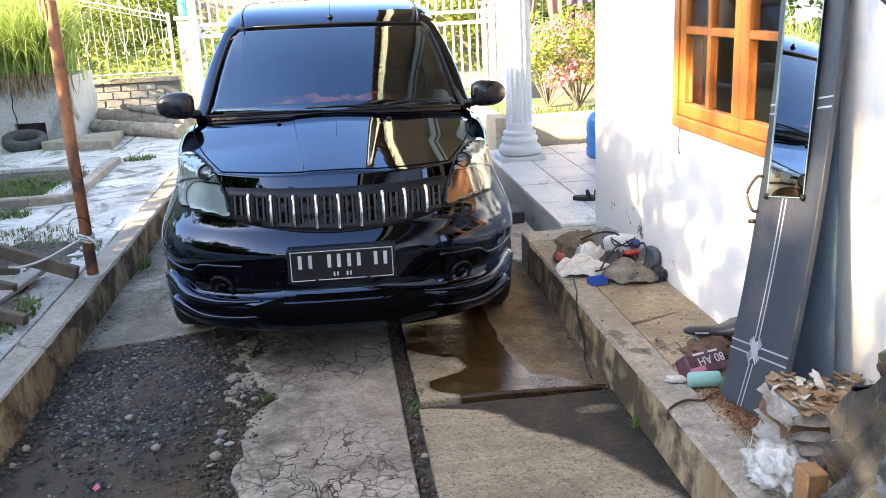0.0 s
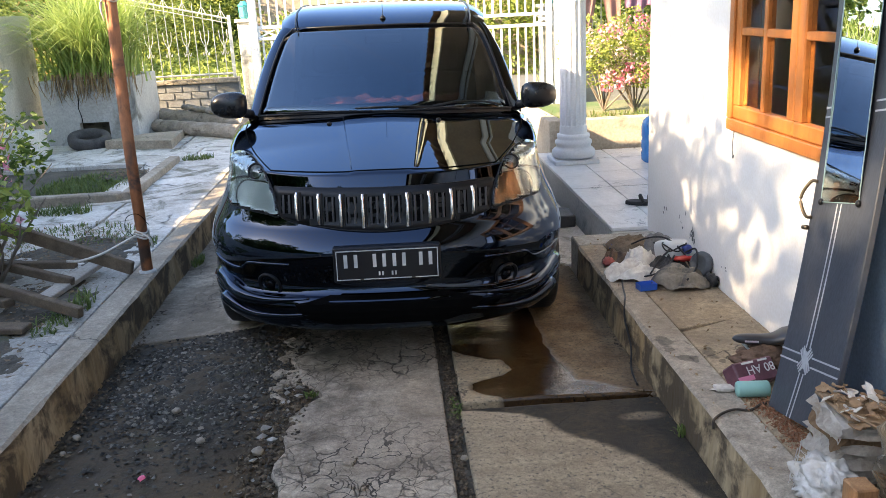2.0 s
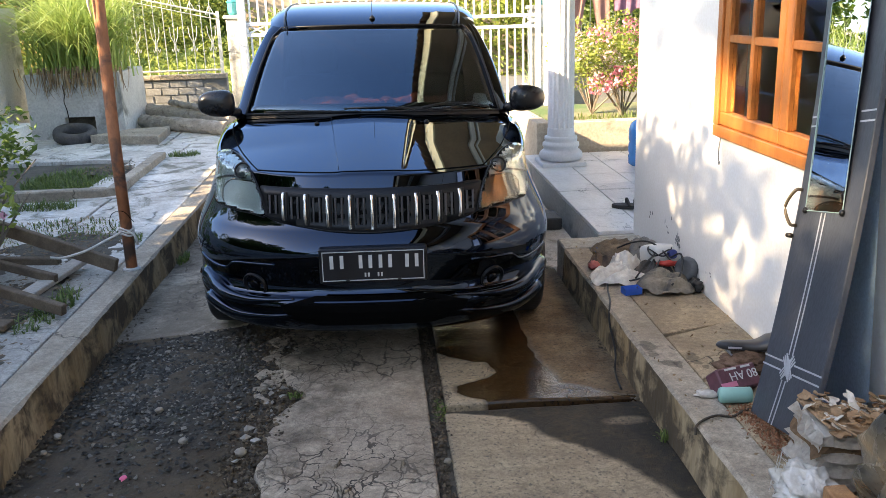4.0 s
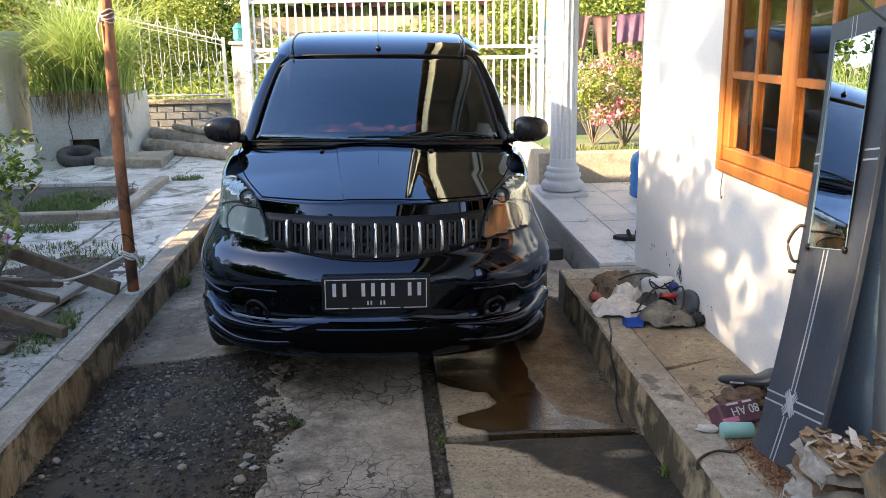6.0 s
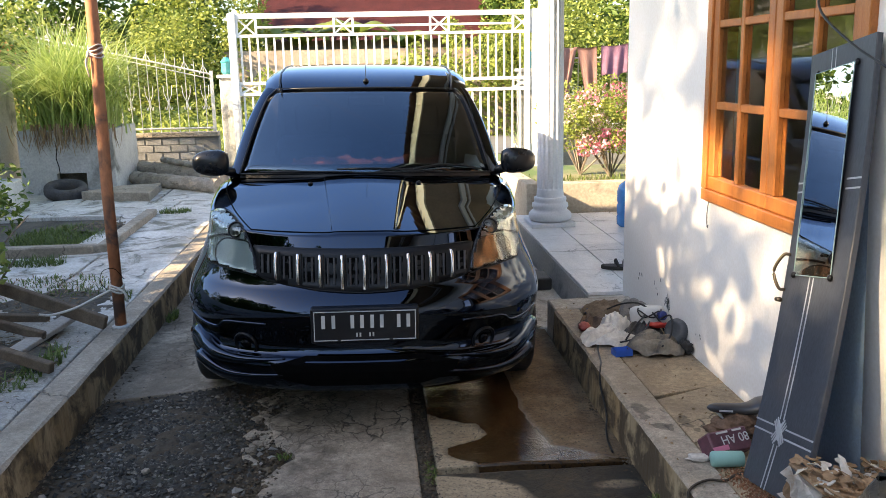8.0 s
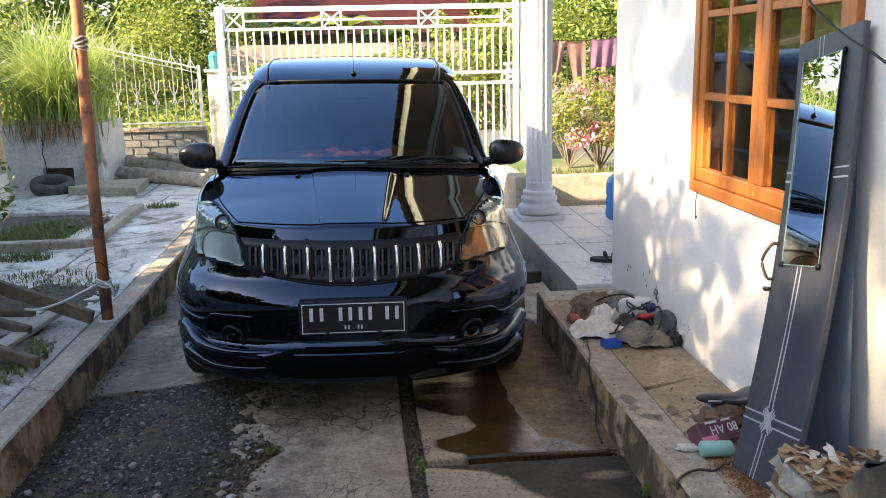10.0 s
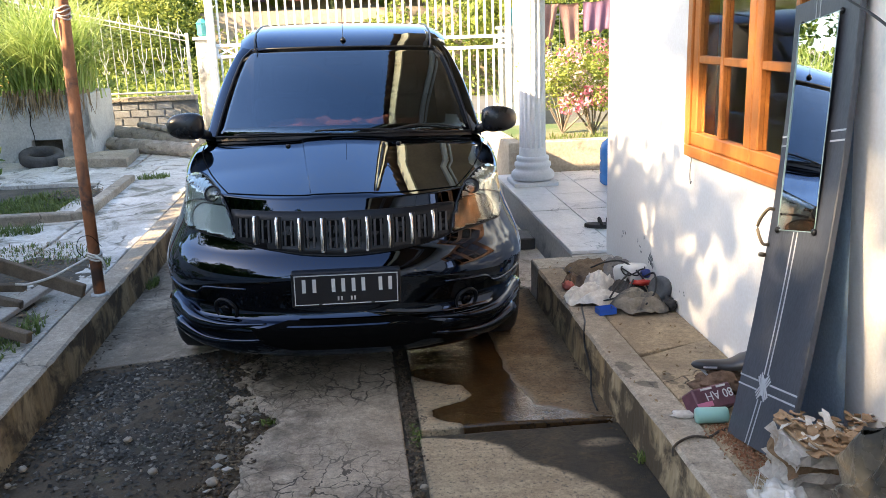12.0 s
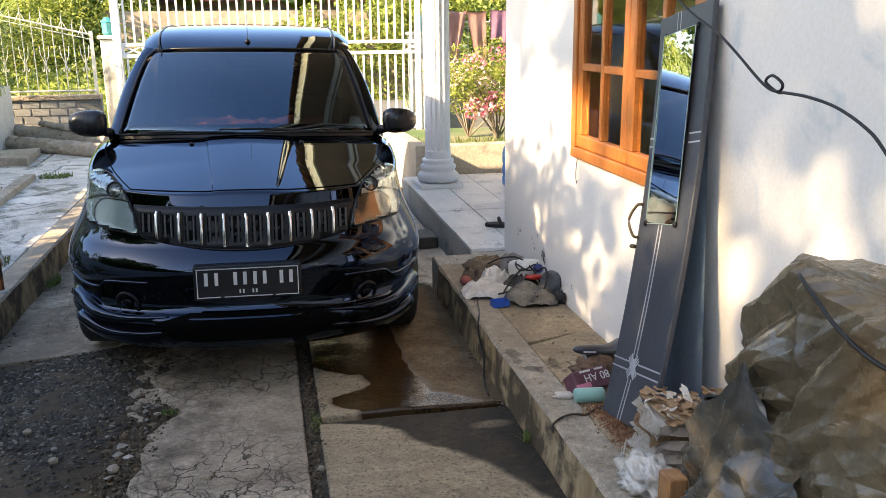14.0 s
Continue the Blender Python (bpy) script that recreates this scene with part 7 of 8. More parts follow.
def drape(levels, seed, folds, close, sq=0.85, peak=0.0, fine=0.004):
    """A draped sheet: levels of (height, half depth, half length), with facets between sharp tension folds."""
    tabx, taby = [(z, a) for z, a, _ in levels], [(z, b) for z, _, b in levels]
    z0, z1 = levels[0][0], levels[-1][0]
    rows = []
    NT, NZ = 560, 170
    ridge = lambda v, e: max(0.0, 1 - abs(noise.noise(v)) * 2.4) ** e
    for j in range(NZ + 1):
        h = j / NZ
        z = z0 + (z1 - z0) * (h if not close else 1 - (1 - h) ** 1.5)
        rx, ry = table(tabx, z), table(taby, z)
        row = []
        for i in range(NT):
            a = 2 * math.pi * i / NT
            ca, sa = math.cos(a), math.sin(a)
            cx, cy = rx * math.copysign(abs(ca) ** sq, ca), ry * math.copysign(abs(sa) ** sq, sa)
            n1 = noise.noise(Vector((ca * 1.5, sa * 1.5, z * 1.8 + seed)))
            r1 = ridge(Vector((ca * 2.2 + z * 3.0, sa * 2.2 - z * 3.6, seed)), 4)
            r2 = ridge(Vector((ca * 4.0 - z * 5.0, sa * 4.0 + z * 2.4, seed + 7)), 4)
            # a run round the sheet and up it, bent a little so that no two folds lie parallel
            su = cy * math.copysign(1, -ca) + cx * 0.9 + 0.07 * noise.noise(Vector((cy * 3, z * 4, seed)))
            sv = z + 0.35 * cy + 0.07 * noise.noise(Vector((cy * 4, z * 3, seed + 4)))
            c = 0.050 * facets(su * 3.6, sv * 5.0, seed) + 0.026 * facets(su * 8 + sv * 3, sv * 11, seed + 2) + fine * facets(su * 19 - sv * 8, sv * 26, seed + 5)
            k = 1 + folds * (0.55 * n1 + 0.6 * r1 + 0.4 * r2 - 0.28)
            x = 1.36 + cx * k + c * ca * 1.2
            y = 1.5 + cy * (1 + (k - 1) * 0.30) + c * sa
            dz = 0.10 * folds * n1 * (h if close else 0) + 0.06 * folds * r1 * h - (0.05 * n1 + 0.04 * r2 if not close and j == NZ else 0)
            if close:
                dz += 0.5 * c * h
            if peak and ca < 0.4:
                dz += peak * h**1.5 * max(0.0, 1 - abs(y - 2.06) / 0.20) ** 1.3
                x -= 0.02 * h * max(0.0, 1 - abs(y - 2.06) / 0.20)
            row.append((min(x, 1.553), y, z + dz))
        rows.append(row)
    own = grid_bm(rows, closed=True)
    if close:
        es = [e for e in own.edges if e.is_boundary and e.verts[0].co.z > (z0 + z1) / 2]
        bmesh.ops.holes_fill(own, edges=es, sides=0)
    return own


tarp = thing("tarpaulin", (1.36, 1.5, 0.19), "creased grimy grey tarpaulins draped over a bulky load by the wall", "tarpaulin")
part("upper_sheet", drape([(0.50, 0.19, 0.76), (0.62, 0.18, 0.76), (0.72, 0.185, 0.80), (0.80, 0.185, 0.79), (0.86, 0.18, 0.74), (0.93, 0.175, 0.68), (0.99, 0.175, 0.64), (1.02, 0.165, 0.62), (1.04, 0.12, 0.57), (1.047, 0.01, 0.18)], 3.0, 0.07, True, 0.7, 0.0, 0.007), TARP, tarp, "brownish creased tarpaulin")
part("lower_sheet", drape([(0.195, 0.212, 0.96), (0.3, 0.21, 0.95), (0.4, 0.207, 0.92), (0.5, 0.203, 0.86), (0.56, 0.200, 0.80), (0.62, 0.190, 0.76)], 9.0, 0.08, False, 0.5, 0.17, 0.013), TARP2, tarp, "grey-blue creased tarpaulin")
RUBBERH = plain("black_hem", (0.012, 0.012, 0.012), 0.5)
rope = [(1.23, 1.97, 1.035), (1.205, 1.88, 1.02), (1.185, 1.76, 0.985), (1.175, 1.62, 0.965), (1.175, 1.45, 0.98)]
part("hem", tube(smooth_line(rope, 6), 0.0045, 8), RUBBERH, tarp, "rolled black hem", smooth=True)
# ---- cartons, sack ----
CARD = surf("torn_cardboard", (0.20, 0.12, 0.06), (0.38, 0.25, 0.14), 9, 0.9, 60, 0.3)
WPLAS = surf("white_crumpled_plastic", (0.42, 0.395, 0.35), (0.62, 0.59, 0.53), 6, 0.5, 50, 0.4, spots=((0.50, 0.45, 0.36), 0.36, 6))
PAPER = surf("white_torn_paper", (0.46, 0.41, 0.34), (0.68, 0.62, 0.53), 9, 0.9, 60, 0.3, spots=((0.42, 0.31, 0.20), 0.36, 11))


def crumple(c, r, seed, amount=0.28, freq=2.4, segs=28, flat=0.0):
    own = bmesh.new()
    bmesh.ops.create_uvsphere(own, u_segments=segs, v_segments=segs // 2 + 4, radius=1)
    for v in own.verts:
        p = v.co.copy()
        k = 1 + amount * noise.noise(p * freq + Vector((seed, 0, 0))) + amount * 1.5 * (0.25 - abs(noise.noise(p * freq * 1.5 + Vector((0, seed, 0))))) + amount * 0.7 * (0.2 - abs(noise.noise(p * freq * 3.4 + Vector((seed, seed, 0)))))
        q = Vector((c[0] + r[0] * p.x * k, c[1] + r[1] * p.y * k, c[2] + r[2] * p.z * k))
        q.z = max(q.z, flat) if flat else q.z
        v.co = q
    return own


bx = thing("carton", (1.39, 2.69, 0.19), "battered carton with torn white paper facing", "carton")
tilt = Matrix.Translation((1.39, 2.69, 0.19)) @ pose(0, 0, 0, 0, 4, -8)
part("body", box((-0.15, -0.10, 0.0), (0.15, 0.10, 0.165), 0.012, m=tilt), PAPER, bx, "scuffed white carton")
part("flap", box((-0.17, -0.12, 0.165), (0.16, 0.11, 0.174), 0.002, m=tilt @ pose(0, 0, 0, -6, 8, 3)), CARD, bx, "torn cardboard lid")
random.seed(12)
for i in range(150):
    x, y = random.uniform(-0.16, 0.16), random.uniform(-0.12, 0.12)
    w = random.uniform(0.010, 0.027)
    pts = [(w * math.cos(a) * random.uniform(0.5, 1.2), w * 0.7 * math.sin(a) * random.uniform(0.5, 1.2)) for a in np.linspace(0, 6.28, 11)[:-1]]
    sc = bmesh.new()
    f = sc.faces.new([sc.verts.new((px_, py_, 0.02 * noise.noise(Vector((px_ * 20, py_ * 20, i))))) for px_, py_ in pts])
    bmesh.ops.triangulate(sc, faces=[f])
    bmesh.ops.solidify(sc, geom=sc.faces[:], thickness=0.003)
    sc.transform(tilt @ Matrix.Translation((x, y, 0.185 + random.uniform(0, 0.03))) @ pose(0, 0, 0, random.uniform(-20, 20), random.uniform(-20, 20), random.uniform(0, 360)))
    part("scrap", sc, CARD if i % 5 else PAPER, bx)
for i in range(7):
    lay = grid_bm([[(-0.165 - 0.012 * math.sin(i * 2 + k * 0.9), -0.115 + 0.23 * k / 9, 0.012 + i * 0.023), (-0.150, -0.115 + 0.23 * k / 9, 0.030 + i * 0.023 + 0.010 * math.sin(k * 1.7 + i * 3))] for k in range(10)])
    bmesh.ops.solidify(lay, geom=lay.faces[:], thickness=0.003)
    lay.transform(tilt)
    part("torn_layer", lay, (PAPER, CARD)[i == 4], bx)
    lay = grid_bm([[(-0.155 + 0.31 * k / 9, -0.112 - 0.012 * math.sin(i * 3 + k * 1.1), 0.010 + i * 0.023), (-0.155 + 0.31 * k / 9, -0.100, 0.030 + i * 0.023 + 0.010 * math.sin(k * 2.1 + i * 2))] for k in range(10)])
    bmesh.ops.solidify(lay, geom=lay.faces[:], thickness=0.003)
    lay.transform(tilt)
    part("torn_layer", lay, (PAPER, CARD)[i == 5], bx)
sack = thing("sack", (1.20, 2.60, 0.19), "frayed white plastic sack stuffed beside the carton", "sack")
part("bag", crumple((1.19, 2.57, 0.225), (0.075, 0.11, 0.060), 3, 0.42, 2.2, 48, 0.192), WPLAS, sack, smooth=True)
fr2 = bmesh.new()
for i in range(30):
    a = random.uniform(2.2, 4.6)
    s0 = Vector((1.205 + 0.055 * math.cos(a), 2.585 + 0.10 * math.sin(a) * 0.9, 0.25 + random.uniform(-0.03, 0.05)))
    e = s0 + Vector((math.cos(a) * random.uniform(0.02, 0.045), math.sin(a) * 0.04, 0))
    tube([s0, s0.lerp(e, 0.6) + Vector((0, 0, 0.01)), Vector((e.x, e.y, 0.196))], 0.0011, 4, fr2)
part("fringe", fr2, WPLAS, sack, "frayed threads")
solid("wood_block", box((1.165, 2.38, 0.19), (1.225, 2.45, 0.32), 0.004), surf("raw_pine", (0.24, 0.12, 0.05), (0.36, 0.20, 0.09), 8, 0.8, 60, 0.3, stretch=(3, 3, 0.4)), "short raw wooden block by the sack", "wood block")

# ---- saddle, label carton, roll ----
SADM = plain("worn_black_vinyl", (0.035, 0.037, 0.041), 0.36)
sad = thing("bicycle_saddle", (1.37, 3.44, 0.28), "worn black bicycle saddle lying on rags", "saddle")
sm = Matrix.Translation((1.385, 3.43, 0.300)) @ pose(0, 0, 0, 0, 2, -10)
rows = []
for i in range(33):
    u = i / 32
    x = -0.125 + 0.235 * u
    end = max(0.02, 1 - abs(2 * u - 1) ** 5) ** 0.5
    w = (0.024 + 0.05 * max(0.0, u - 0.4) ** 1.3 * 2.0) * end
    rise = 0.036 / (1 + math.exp(-(u - 0.74) * 17))
    top, low = rise + 0.019 * end, rise * 0.45 - 0.017 * end
    rows.append([(x + 0.012 * (1 if math.sin(a) > 0 else 0) * (u > 0.8) * math.sin(a), w * math.copysign(abs(math.cos(a)) ** 0.8, math.cos(a)), (top + low) / 2 + (top - low) / 2 * math.copysign(abs(math.sin(a)) ** 0.8, math.sin(a))) for a in np.linspace(0, 2 * math.pi, 33)[:-1]])
sb = grid_bm(rows, closed=True)
bmesh.ops.holes_fill(sb, edges=[e for e in sb.edges if e.is_boundary], sides=0)
sb.transform(sm)
part("pad", sb, SADM, sad, smooth=True)
part("rail", tube(smooth_line([sm @ Vector(p) for p in ((-0.09, 0, -0.015), (-0.05, 0.02, -0.04), (0.04, 0.025, -0.04), (0.09, 0.03, -0.012))], 4), 0.004, 6), STEEL, sad, "rusty saddle rail", smooth=True)
part("rail", tube(smooth_line([sm @ Vector(p) for p in ((-0.09, 0, -0.015), (-0.05, -0.02, -0.04), (0.04, -0.025, -0.04), (0.09, -0.03, -0.012))], 4), 0.004, 6), STEEL, sad, smooth=True)
part("mark", box((-0.085, -0.0262, -0.004), (-0.035, -0.0240, 0.003), 0.0005, m=sm), SILVER, sad, "small pale maker's bar")
for k in (-0.02, 0.02):
    part("spring", tube([sm @ Vector((-0.01 + k + 0.011 * math.cos(a), 0.02 + 0.011 * math.sin(a), -0.055 + a * 0.0016)) for a in np.linspace(0, 18, 48)], 0.002, 5), STEEL, sad, "coiled spring", smooth=True)
solid("rag", crumple((1.37, 3.42, 0.235), (0.10, 0.07, 0.045), 9, 0.4, 2.6, 28, 0.19), surf("brown_rag", (0.10, 0.06, 0.035), (0.18, 0.11, 0.07), 12, 0.95, 120, 0.5), "crumpled brown rag under the saddle", "rag", smooth=True)
pk = thing("label_carton", (1.28, 3.30, 0.19), "crushed dark pink battery carton with white print, upside down", "carton")
lm = Matrix.Translation((1.285, 3.27, 0.20)) @ pose(0, 0, 0, -42, 0, 18)
part("body", box((-0.085, -0.03, 0.0), (0.085, 0.045, 0.085), 0.006, m=lm), surf("dark_pink_print", (0.085, 0.03, 0.042), (0.15, 0.06, 0.075), 16, 0.55, 60, 0.1), pk)
part("stripe", box((-0.086, -0.0325, 0.012), (-0.02, -0.030, 0.03), m=lm), plain("bright_pink_print", (0.62, 0.20, 0.30), 0.5), pk, "pink print band")


def lettering(text, size, m, mat, parent, label):
    cu = bpy.data.curves.new("lettering", "FONT")
    cu.body, cu.size, cu.extrude, cu.align_x = text, size, 0.0006, "CENTER"
    tmp = bpy.data.objects.new("tmp", cu)
    me = bpy.data.meshes.new_from_object(tmp)
    bpy.data.objects.remove(tmp)
    me.transform(FRAMES[parent.name].inverted() @ m)
    me.materials.clear()
    return mesh_part("lettering", me, mat, parent, label)


lettering("80 AH", 0.045, lm @ Matrix.Translation((0.02, -0.0315, 0.062)) @ pose(0, 0, 0, 90, 0, 0) @ pose(0, 0, 0, 0, 0, 180), PLATEW, pk, "white print 80 AH")
part("print_bar", box((-0.05, -0.0325, 0.072), (0.0, -0.030, 0.079), m=lm), PLATEW, pk)
part("print_bar", box((0.02, -0.0325, 0.072), (0.06, -0.030, 0.079), m=lm), PLATEW, pk)
solid("plastic_roll", lathe([(0.024, 0), (0.028, 0.006), (0.028, 0.105), (0.024, 0.11)], (0, 0, 0), 20, m=Matrix.Translation((1.185, 3.205, 0.219)) @ pose(0, 0, 0, 0, 90, -6)), plain("pale_teal_plastic", (0.28, 0.52, 0.45), 0.45), "pale teal plastic roll on the platform", "roll", smooth=True)
solid("paper_scrap", crumple((1.17, 3.27, 0.196), (0.04, 0.03, 0.008), 5, 0.5, 2.5, 16, 0.19), PAPER, "torn scrap of white paper on the kerb", "paper", smooth=True)
cb2 = thing("cable", (1.2, 3.1, 0.19), "stub of black cable lying across the kerb", "cable")
part("wire", tube(smooth_line([(1.30, 3.13, 0.20), (1.24, 3.12, 0.20), (1.19, 3.09, 0.196), (1.14, 3.10, 0.197), (1.09, 3.08, 0.197), (1.05, 3.05, 0.19), (1.043, 3.035, 0.165)], 6), 0.0045, 8), surf("muddy_black_cable", (0.02, 0.018, 0.015), (0.07, 0.05, 0.03), 30, 0.7, 80, 0.3), cb2, smooth=True)
cb3 = thing("cable", (1.1, 4.4, 0.19), "thin black cable hanging over the kerb to the drive", "cable")
part("wire", tube(smooth_line([(1.42, 4.62, 0.28), (1.34, 4.50, 0.25), (1.24, 4.50, 0.22), (1.15, 4.55, 0.205), (1.115, 4.46, 0.198), (1.085, 4.30, 0.197), (1.062, 4.22, 0.194), (1.044, 4.15, 0.14), (1.038, 4.02, 0.06), (1.02, 3.95, 0.008), (1.0, 3.85, 0.006), (0.99, 3.74, 0.006)], 6), 0.0045, 7), CABLE, cb3, smooth=True)

# ---- rubbish heap by the wall ----
def crushed_sheet(c, rx, ry, h, turn, seed, peak=0.6):
    """A crumpled sheet lying on the platform: ragged outline, sharp folds, edges down."""
    rows = []
    for j in range(33):
        s = j / 32
        row = []
        for i in range(64):
            a = 2 * math.pi * i / 64
            rim = 1 + 0.28 * noise.noise(Vector((math.cos(a) * 1.7, math.sin(a) * 1.7, seed)))
            x, y = rx * s * rim * math.cos(a), ry * s * rim * math.sin(a)
            q = Vector((x * 6 + y * 3, y * 17 - x * 5, seed * 8))
            f1 = 1 - abs(noise.noise(q)) * 2.2
            f2 = 1 - abs(noise.noise(q * 2.3 + Vector((3, 1, 0)))) * 2.2
            z = h * (1 - s**3.5) * (peak + 0.75 * max(-0.5, f1) + 0.30 * max(-0.3, f2)) + 0.022 * max(0, f1) * s ** 4
            k = 1 + 0.10 * f2 * (1 - s)
            row.append((x * k, y * k, max(0.003, z)))
        rows.append(row)
    own = grid_bm(rows, closed=True)
    bmesh.ops.remove_doubles(own, verts=own.verts, dist=0.0004)
    own.transform(Matrix.Translation(c) @ pose(0, 0, 0, 0, 0, turn))
    return own


solid("plastic_bag", crushed_sheet((1.20, 4.62, 0.19), 0.145, 0.125, 0.055, 10, 21, 0.45), WPLAS, "crumpled white plastic bag on the platform", "bag", smooth=True)
solid("plastic_bag", crushed_sheet((1.28, 4.74, 0.19), 0.10, 0.085, 0.07, 40, 25, 0.6), WPLAS, "knotted end of a white plastic bag", "bag", smooth=True)
can = thing("jerrycan", (1.43, 4.80, 0.20), "white plastic bottle with a blue cap lying on its side", "bottle")
cm = Matrix.Translation((1.43, 4.83, 0.255)) @ pose(0, 0, 0, 78, 0, 20)
part("bottle", box((-0.065, -0.05, -0.01), (0.065, 0.05, 0.15), 0.028, m=cm, segs=3), plain("cloudy_white_plastic", (0.66, 0.66, 0.63), 0.4), can, smooth=True)
part("cap", lathe([(0.022, 0.150), (0.024, 0.155), (0.024, 0.180), (0.018, 0.184)], (0.02, 0, 0), 16, m=cm), plain("navy_cap", (0.03, 0.05, 0.22), 0.4), can, "blue screw cap", smooth=True)
solid("crushed_cloth", crushed_sheet((1.39, 4.44, 0.19), 0.135, 0.12, 0.06, -20, 31), surf("grimy_grey_cloth", (0.13, 0.11, 0.08), (0.27, 0.235, 0.18), 9, 0.8, 80, 0.4, spots=((0.06, 0.06, 0.055), 0.45, 7)), "crushed grimy grey-brown cloth", "cloth", smooth=True)
solid("rag", crushed_sheet((1.33, 5.08, 0.19), 0.14, 0.15, 0.05, 0, 37), surf("dark_mud_rag", (0.10, 0.075, 0.05), (0.20, 0.15, 0.10), 12, 0.95, 90, 0.5), "muddy brown rags on the platform", "rag", smooth=True)
solid("rag", crushed_sheet((1.45, 4.98, 0.19), 0.09, 0.10, 0.07, 0, 39), surf("grey_felt", (0.16, 0.15, 0.14), (0.26, 0.25, 0.23), 12, 0.95, 90, 0.5), "grey felt rag among the rubbish", "rag", smooth=True)
cap = thing("rubber_disc", (1.525, 4.50, 0.20), "dark grey round rubber disc leaning on the wall", "disc")
part("disc", lathe([(0.062, -0.018), (0.066, 0.0), (0.060, 0.018), (0.045, 0.020), (0.030, 0.012), (0.015, 0.014), (0.005, 0.012)], (0, 0, 0), 24, m=Matrix.Translation((1.515, 4.50, 0.262)) @ pose(0, 0, 0, 0, -75, 25)), surf("grey_rubber", (0.05, 0.055, 0.06), (0.10, 0.105, 0.11), 10, 0.6, 60, 0.2), cap, smooth=True)
solid("rubber_scrap", crumple((1.53, 4.40, 0.215), (0.03, 0.05, 0.03), 44, 0.4, 2.5, 18, 0.191), RUBBER, "scrap of black rubber at the wall foot", "scrap", smooth=True)
solid("red_scrap", crumple((1.46, 4.62, 0.262), (0.05, 0.03, 0.012), 45, 0.4, 2.5, 16), plain("red_plastic", (0.45, 0.03, 0.02), 0.45), "bent strip of red plastic", "scrap", smooth=True)
solid("rag", crushed_sheet((1.19, 4.86, 0.19), 0.10, 0.09, 0.045, 60, 51), surf("dark_brown_rag", (0.06, 0.04, 0.03), (0.13, 0.09, 0.06), 12, 0.95, 90, 0.5), "dark brown rag beside the plastic bag", "rag", smooth=True)
solid("rag", crushed_sheet((1.40, 4.66, 0.19), 0.10, 0.10, 0.05, 30, 55), surf("blackish_rag", (0.025, 0.024, 0.024), (0.07, 0.065, 0.06), 12, 0.8, 90, 0.5), "blackish rag under the bottle", "rag", smooth=True)
solid("red_scrap", crumple((1.13, 4.80, 0.215), (0.03, 0.035, 0.022), 47, 0.4, 2.5, 16, 0.191), plain("faded_red_plastic", (0.35, 0.08, 0.06), 0.5), "small faded red lump among the rags", "scrap", smooth=True)
for k, ends in enumerate((((1.30, 4.98, 0.25), (1.36, 4.90, 0.30), (1.42, 4.78, 0.33), (1.47, 4.66, 0.29), (1.50, 4.60, 0.22)), ((1.27, 4.52, 0.225), (1.34, 4.60, 0.27), (1.42, 4.70, 0.30), (1.38, 4.84, 0.29)), ((1.40, 4.36, 0.235), (1.47, 4.44, 0.27), (1.50, 4.54, 0.33), (1.47, 4.60, 0.30)))):
    st = thing("strap", ends[0], "thin black strap tangled in the rubbish", "strap")
    part("band", tube(smooth_line(list(ends), 6), 0.005, 6), RUBBER, st, smooth=True)
BLUEP = plain("blue_plastic", (0.02, 0.10, 0.45), 0.4)


def tray(x, y, w, d, turn):
    m = Matrix.Translation((x, y, 0.19)) @ pose(0, 0, 0, 0, 0, turn)
    own = box((-w / 2, -d / 2, 0), (w / 2, d / 2, 0.03))
    top = max(own.faces, key=lambda q: q.calc_center_median().z)
    bmesh.ops.inset_region(own, faces=[top], thickness=0.005)
    for v in top.verts:
        v.co = Vector((v.co.x * 0.97, v.co.y * 0.97, 0.004))
    own.transform(m)
    return solid("tray", own, BLUEP, "small blue plastic tray on the platform", "tray", group="blue trays")


tray(1.215, 4.40, 0.085, 0.06, 8)
tray(1.27, 5.13, 0.11, 0.08, 20)
tray(1.49, 5.14, 0.08, 0.06, -15)
solid("wire_coil", tube([(1.45 + 0.06 * math.cos(a), 4.72 + 0.05 * math.sin(a), 0.30 + 0.015 * math.sin(2.3 * a)) for a in np.linspace(0, 15, 60)], 0.004, 6), CABLE, "tangle of black wire on the rubbish", "wire", smooth=True)

# debris: wood dust, pebbles, leaves
dr = np.random.default_rng(17)
n = 900
p = np.stack([dr.normal(1.26, 0.03, n), dr.uniform(2.82, 3.16, n), 0.19 + dr.uniform(0.002, 0.014, n)], 1)
stuff("wood_debris", leaf_mesh("wood_debris", p, 0.014, 0.007, dr, 0.0), surf("red_brown_chips", (0.22, 0.09, 0.04), (0.34, 0.17, 0.09), 30, 0.9, 90, 0.3), "rotten red-brown wood crumbs at the door foot", "debris")
n = 160
p = np.stack([dr.uniform(1.08, 1.54, n), dr.uniform(2.4, 5.3, n), np.full(n, 0.197)], 1)
stuff("litter", leaf_mesh("litter", p, 0.018, 0.009, dr, 0.0), DRYM, "dry leaf crumbs on the platform", "litter")

# ---- pieces: porch tiles, wall bricks, gravel ----
def bevelled(name, sx, sy, sz, b, mat):
    own = box((-sx / 2, -sy / 2, -sz / 2), (sx / 2, sy / 2, sz / 2), b)
    me = bpy.data.meshes.new(name)
    own.to_mesh(me)
    own.free()
    me.materials.append(mat)
    return me


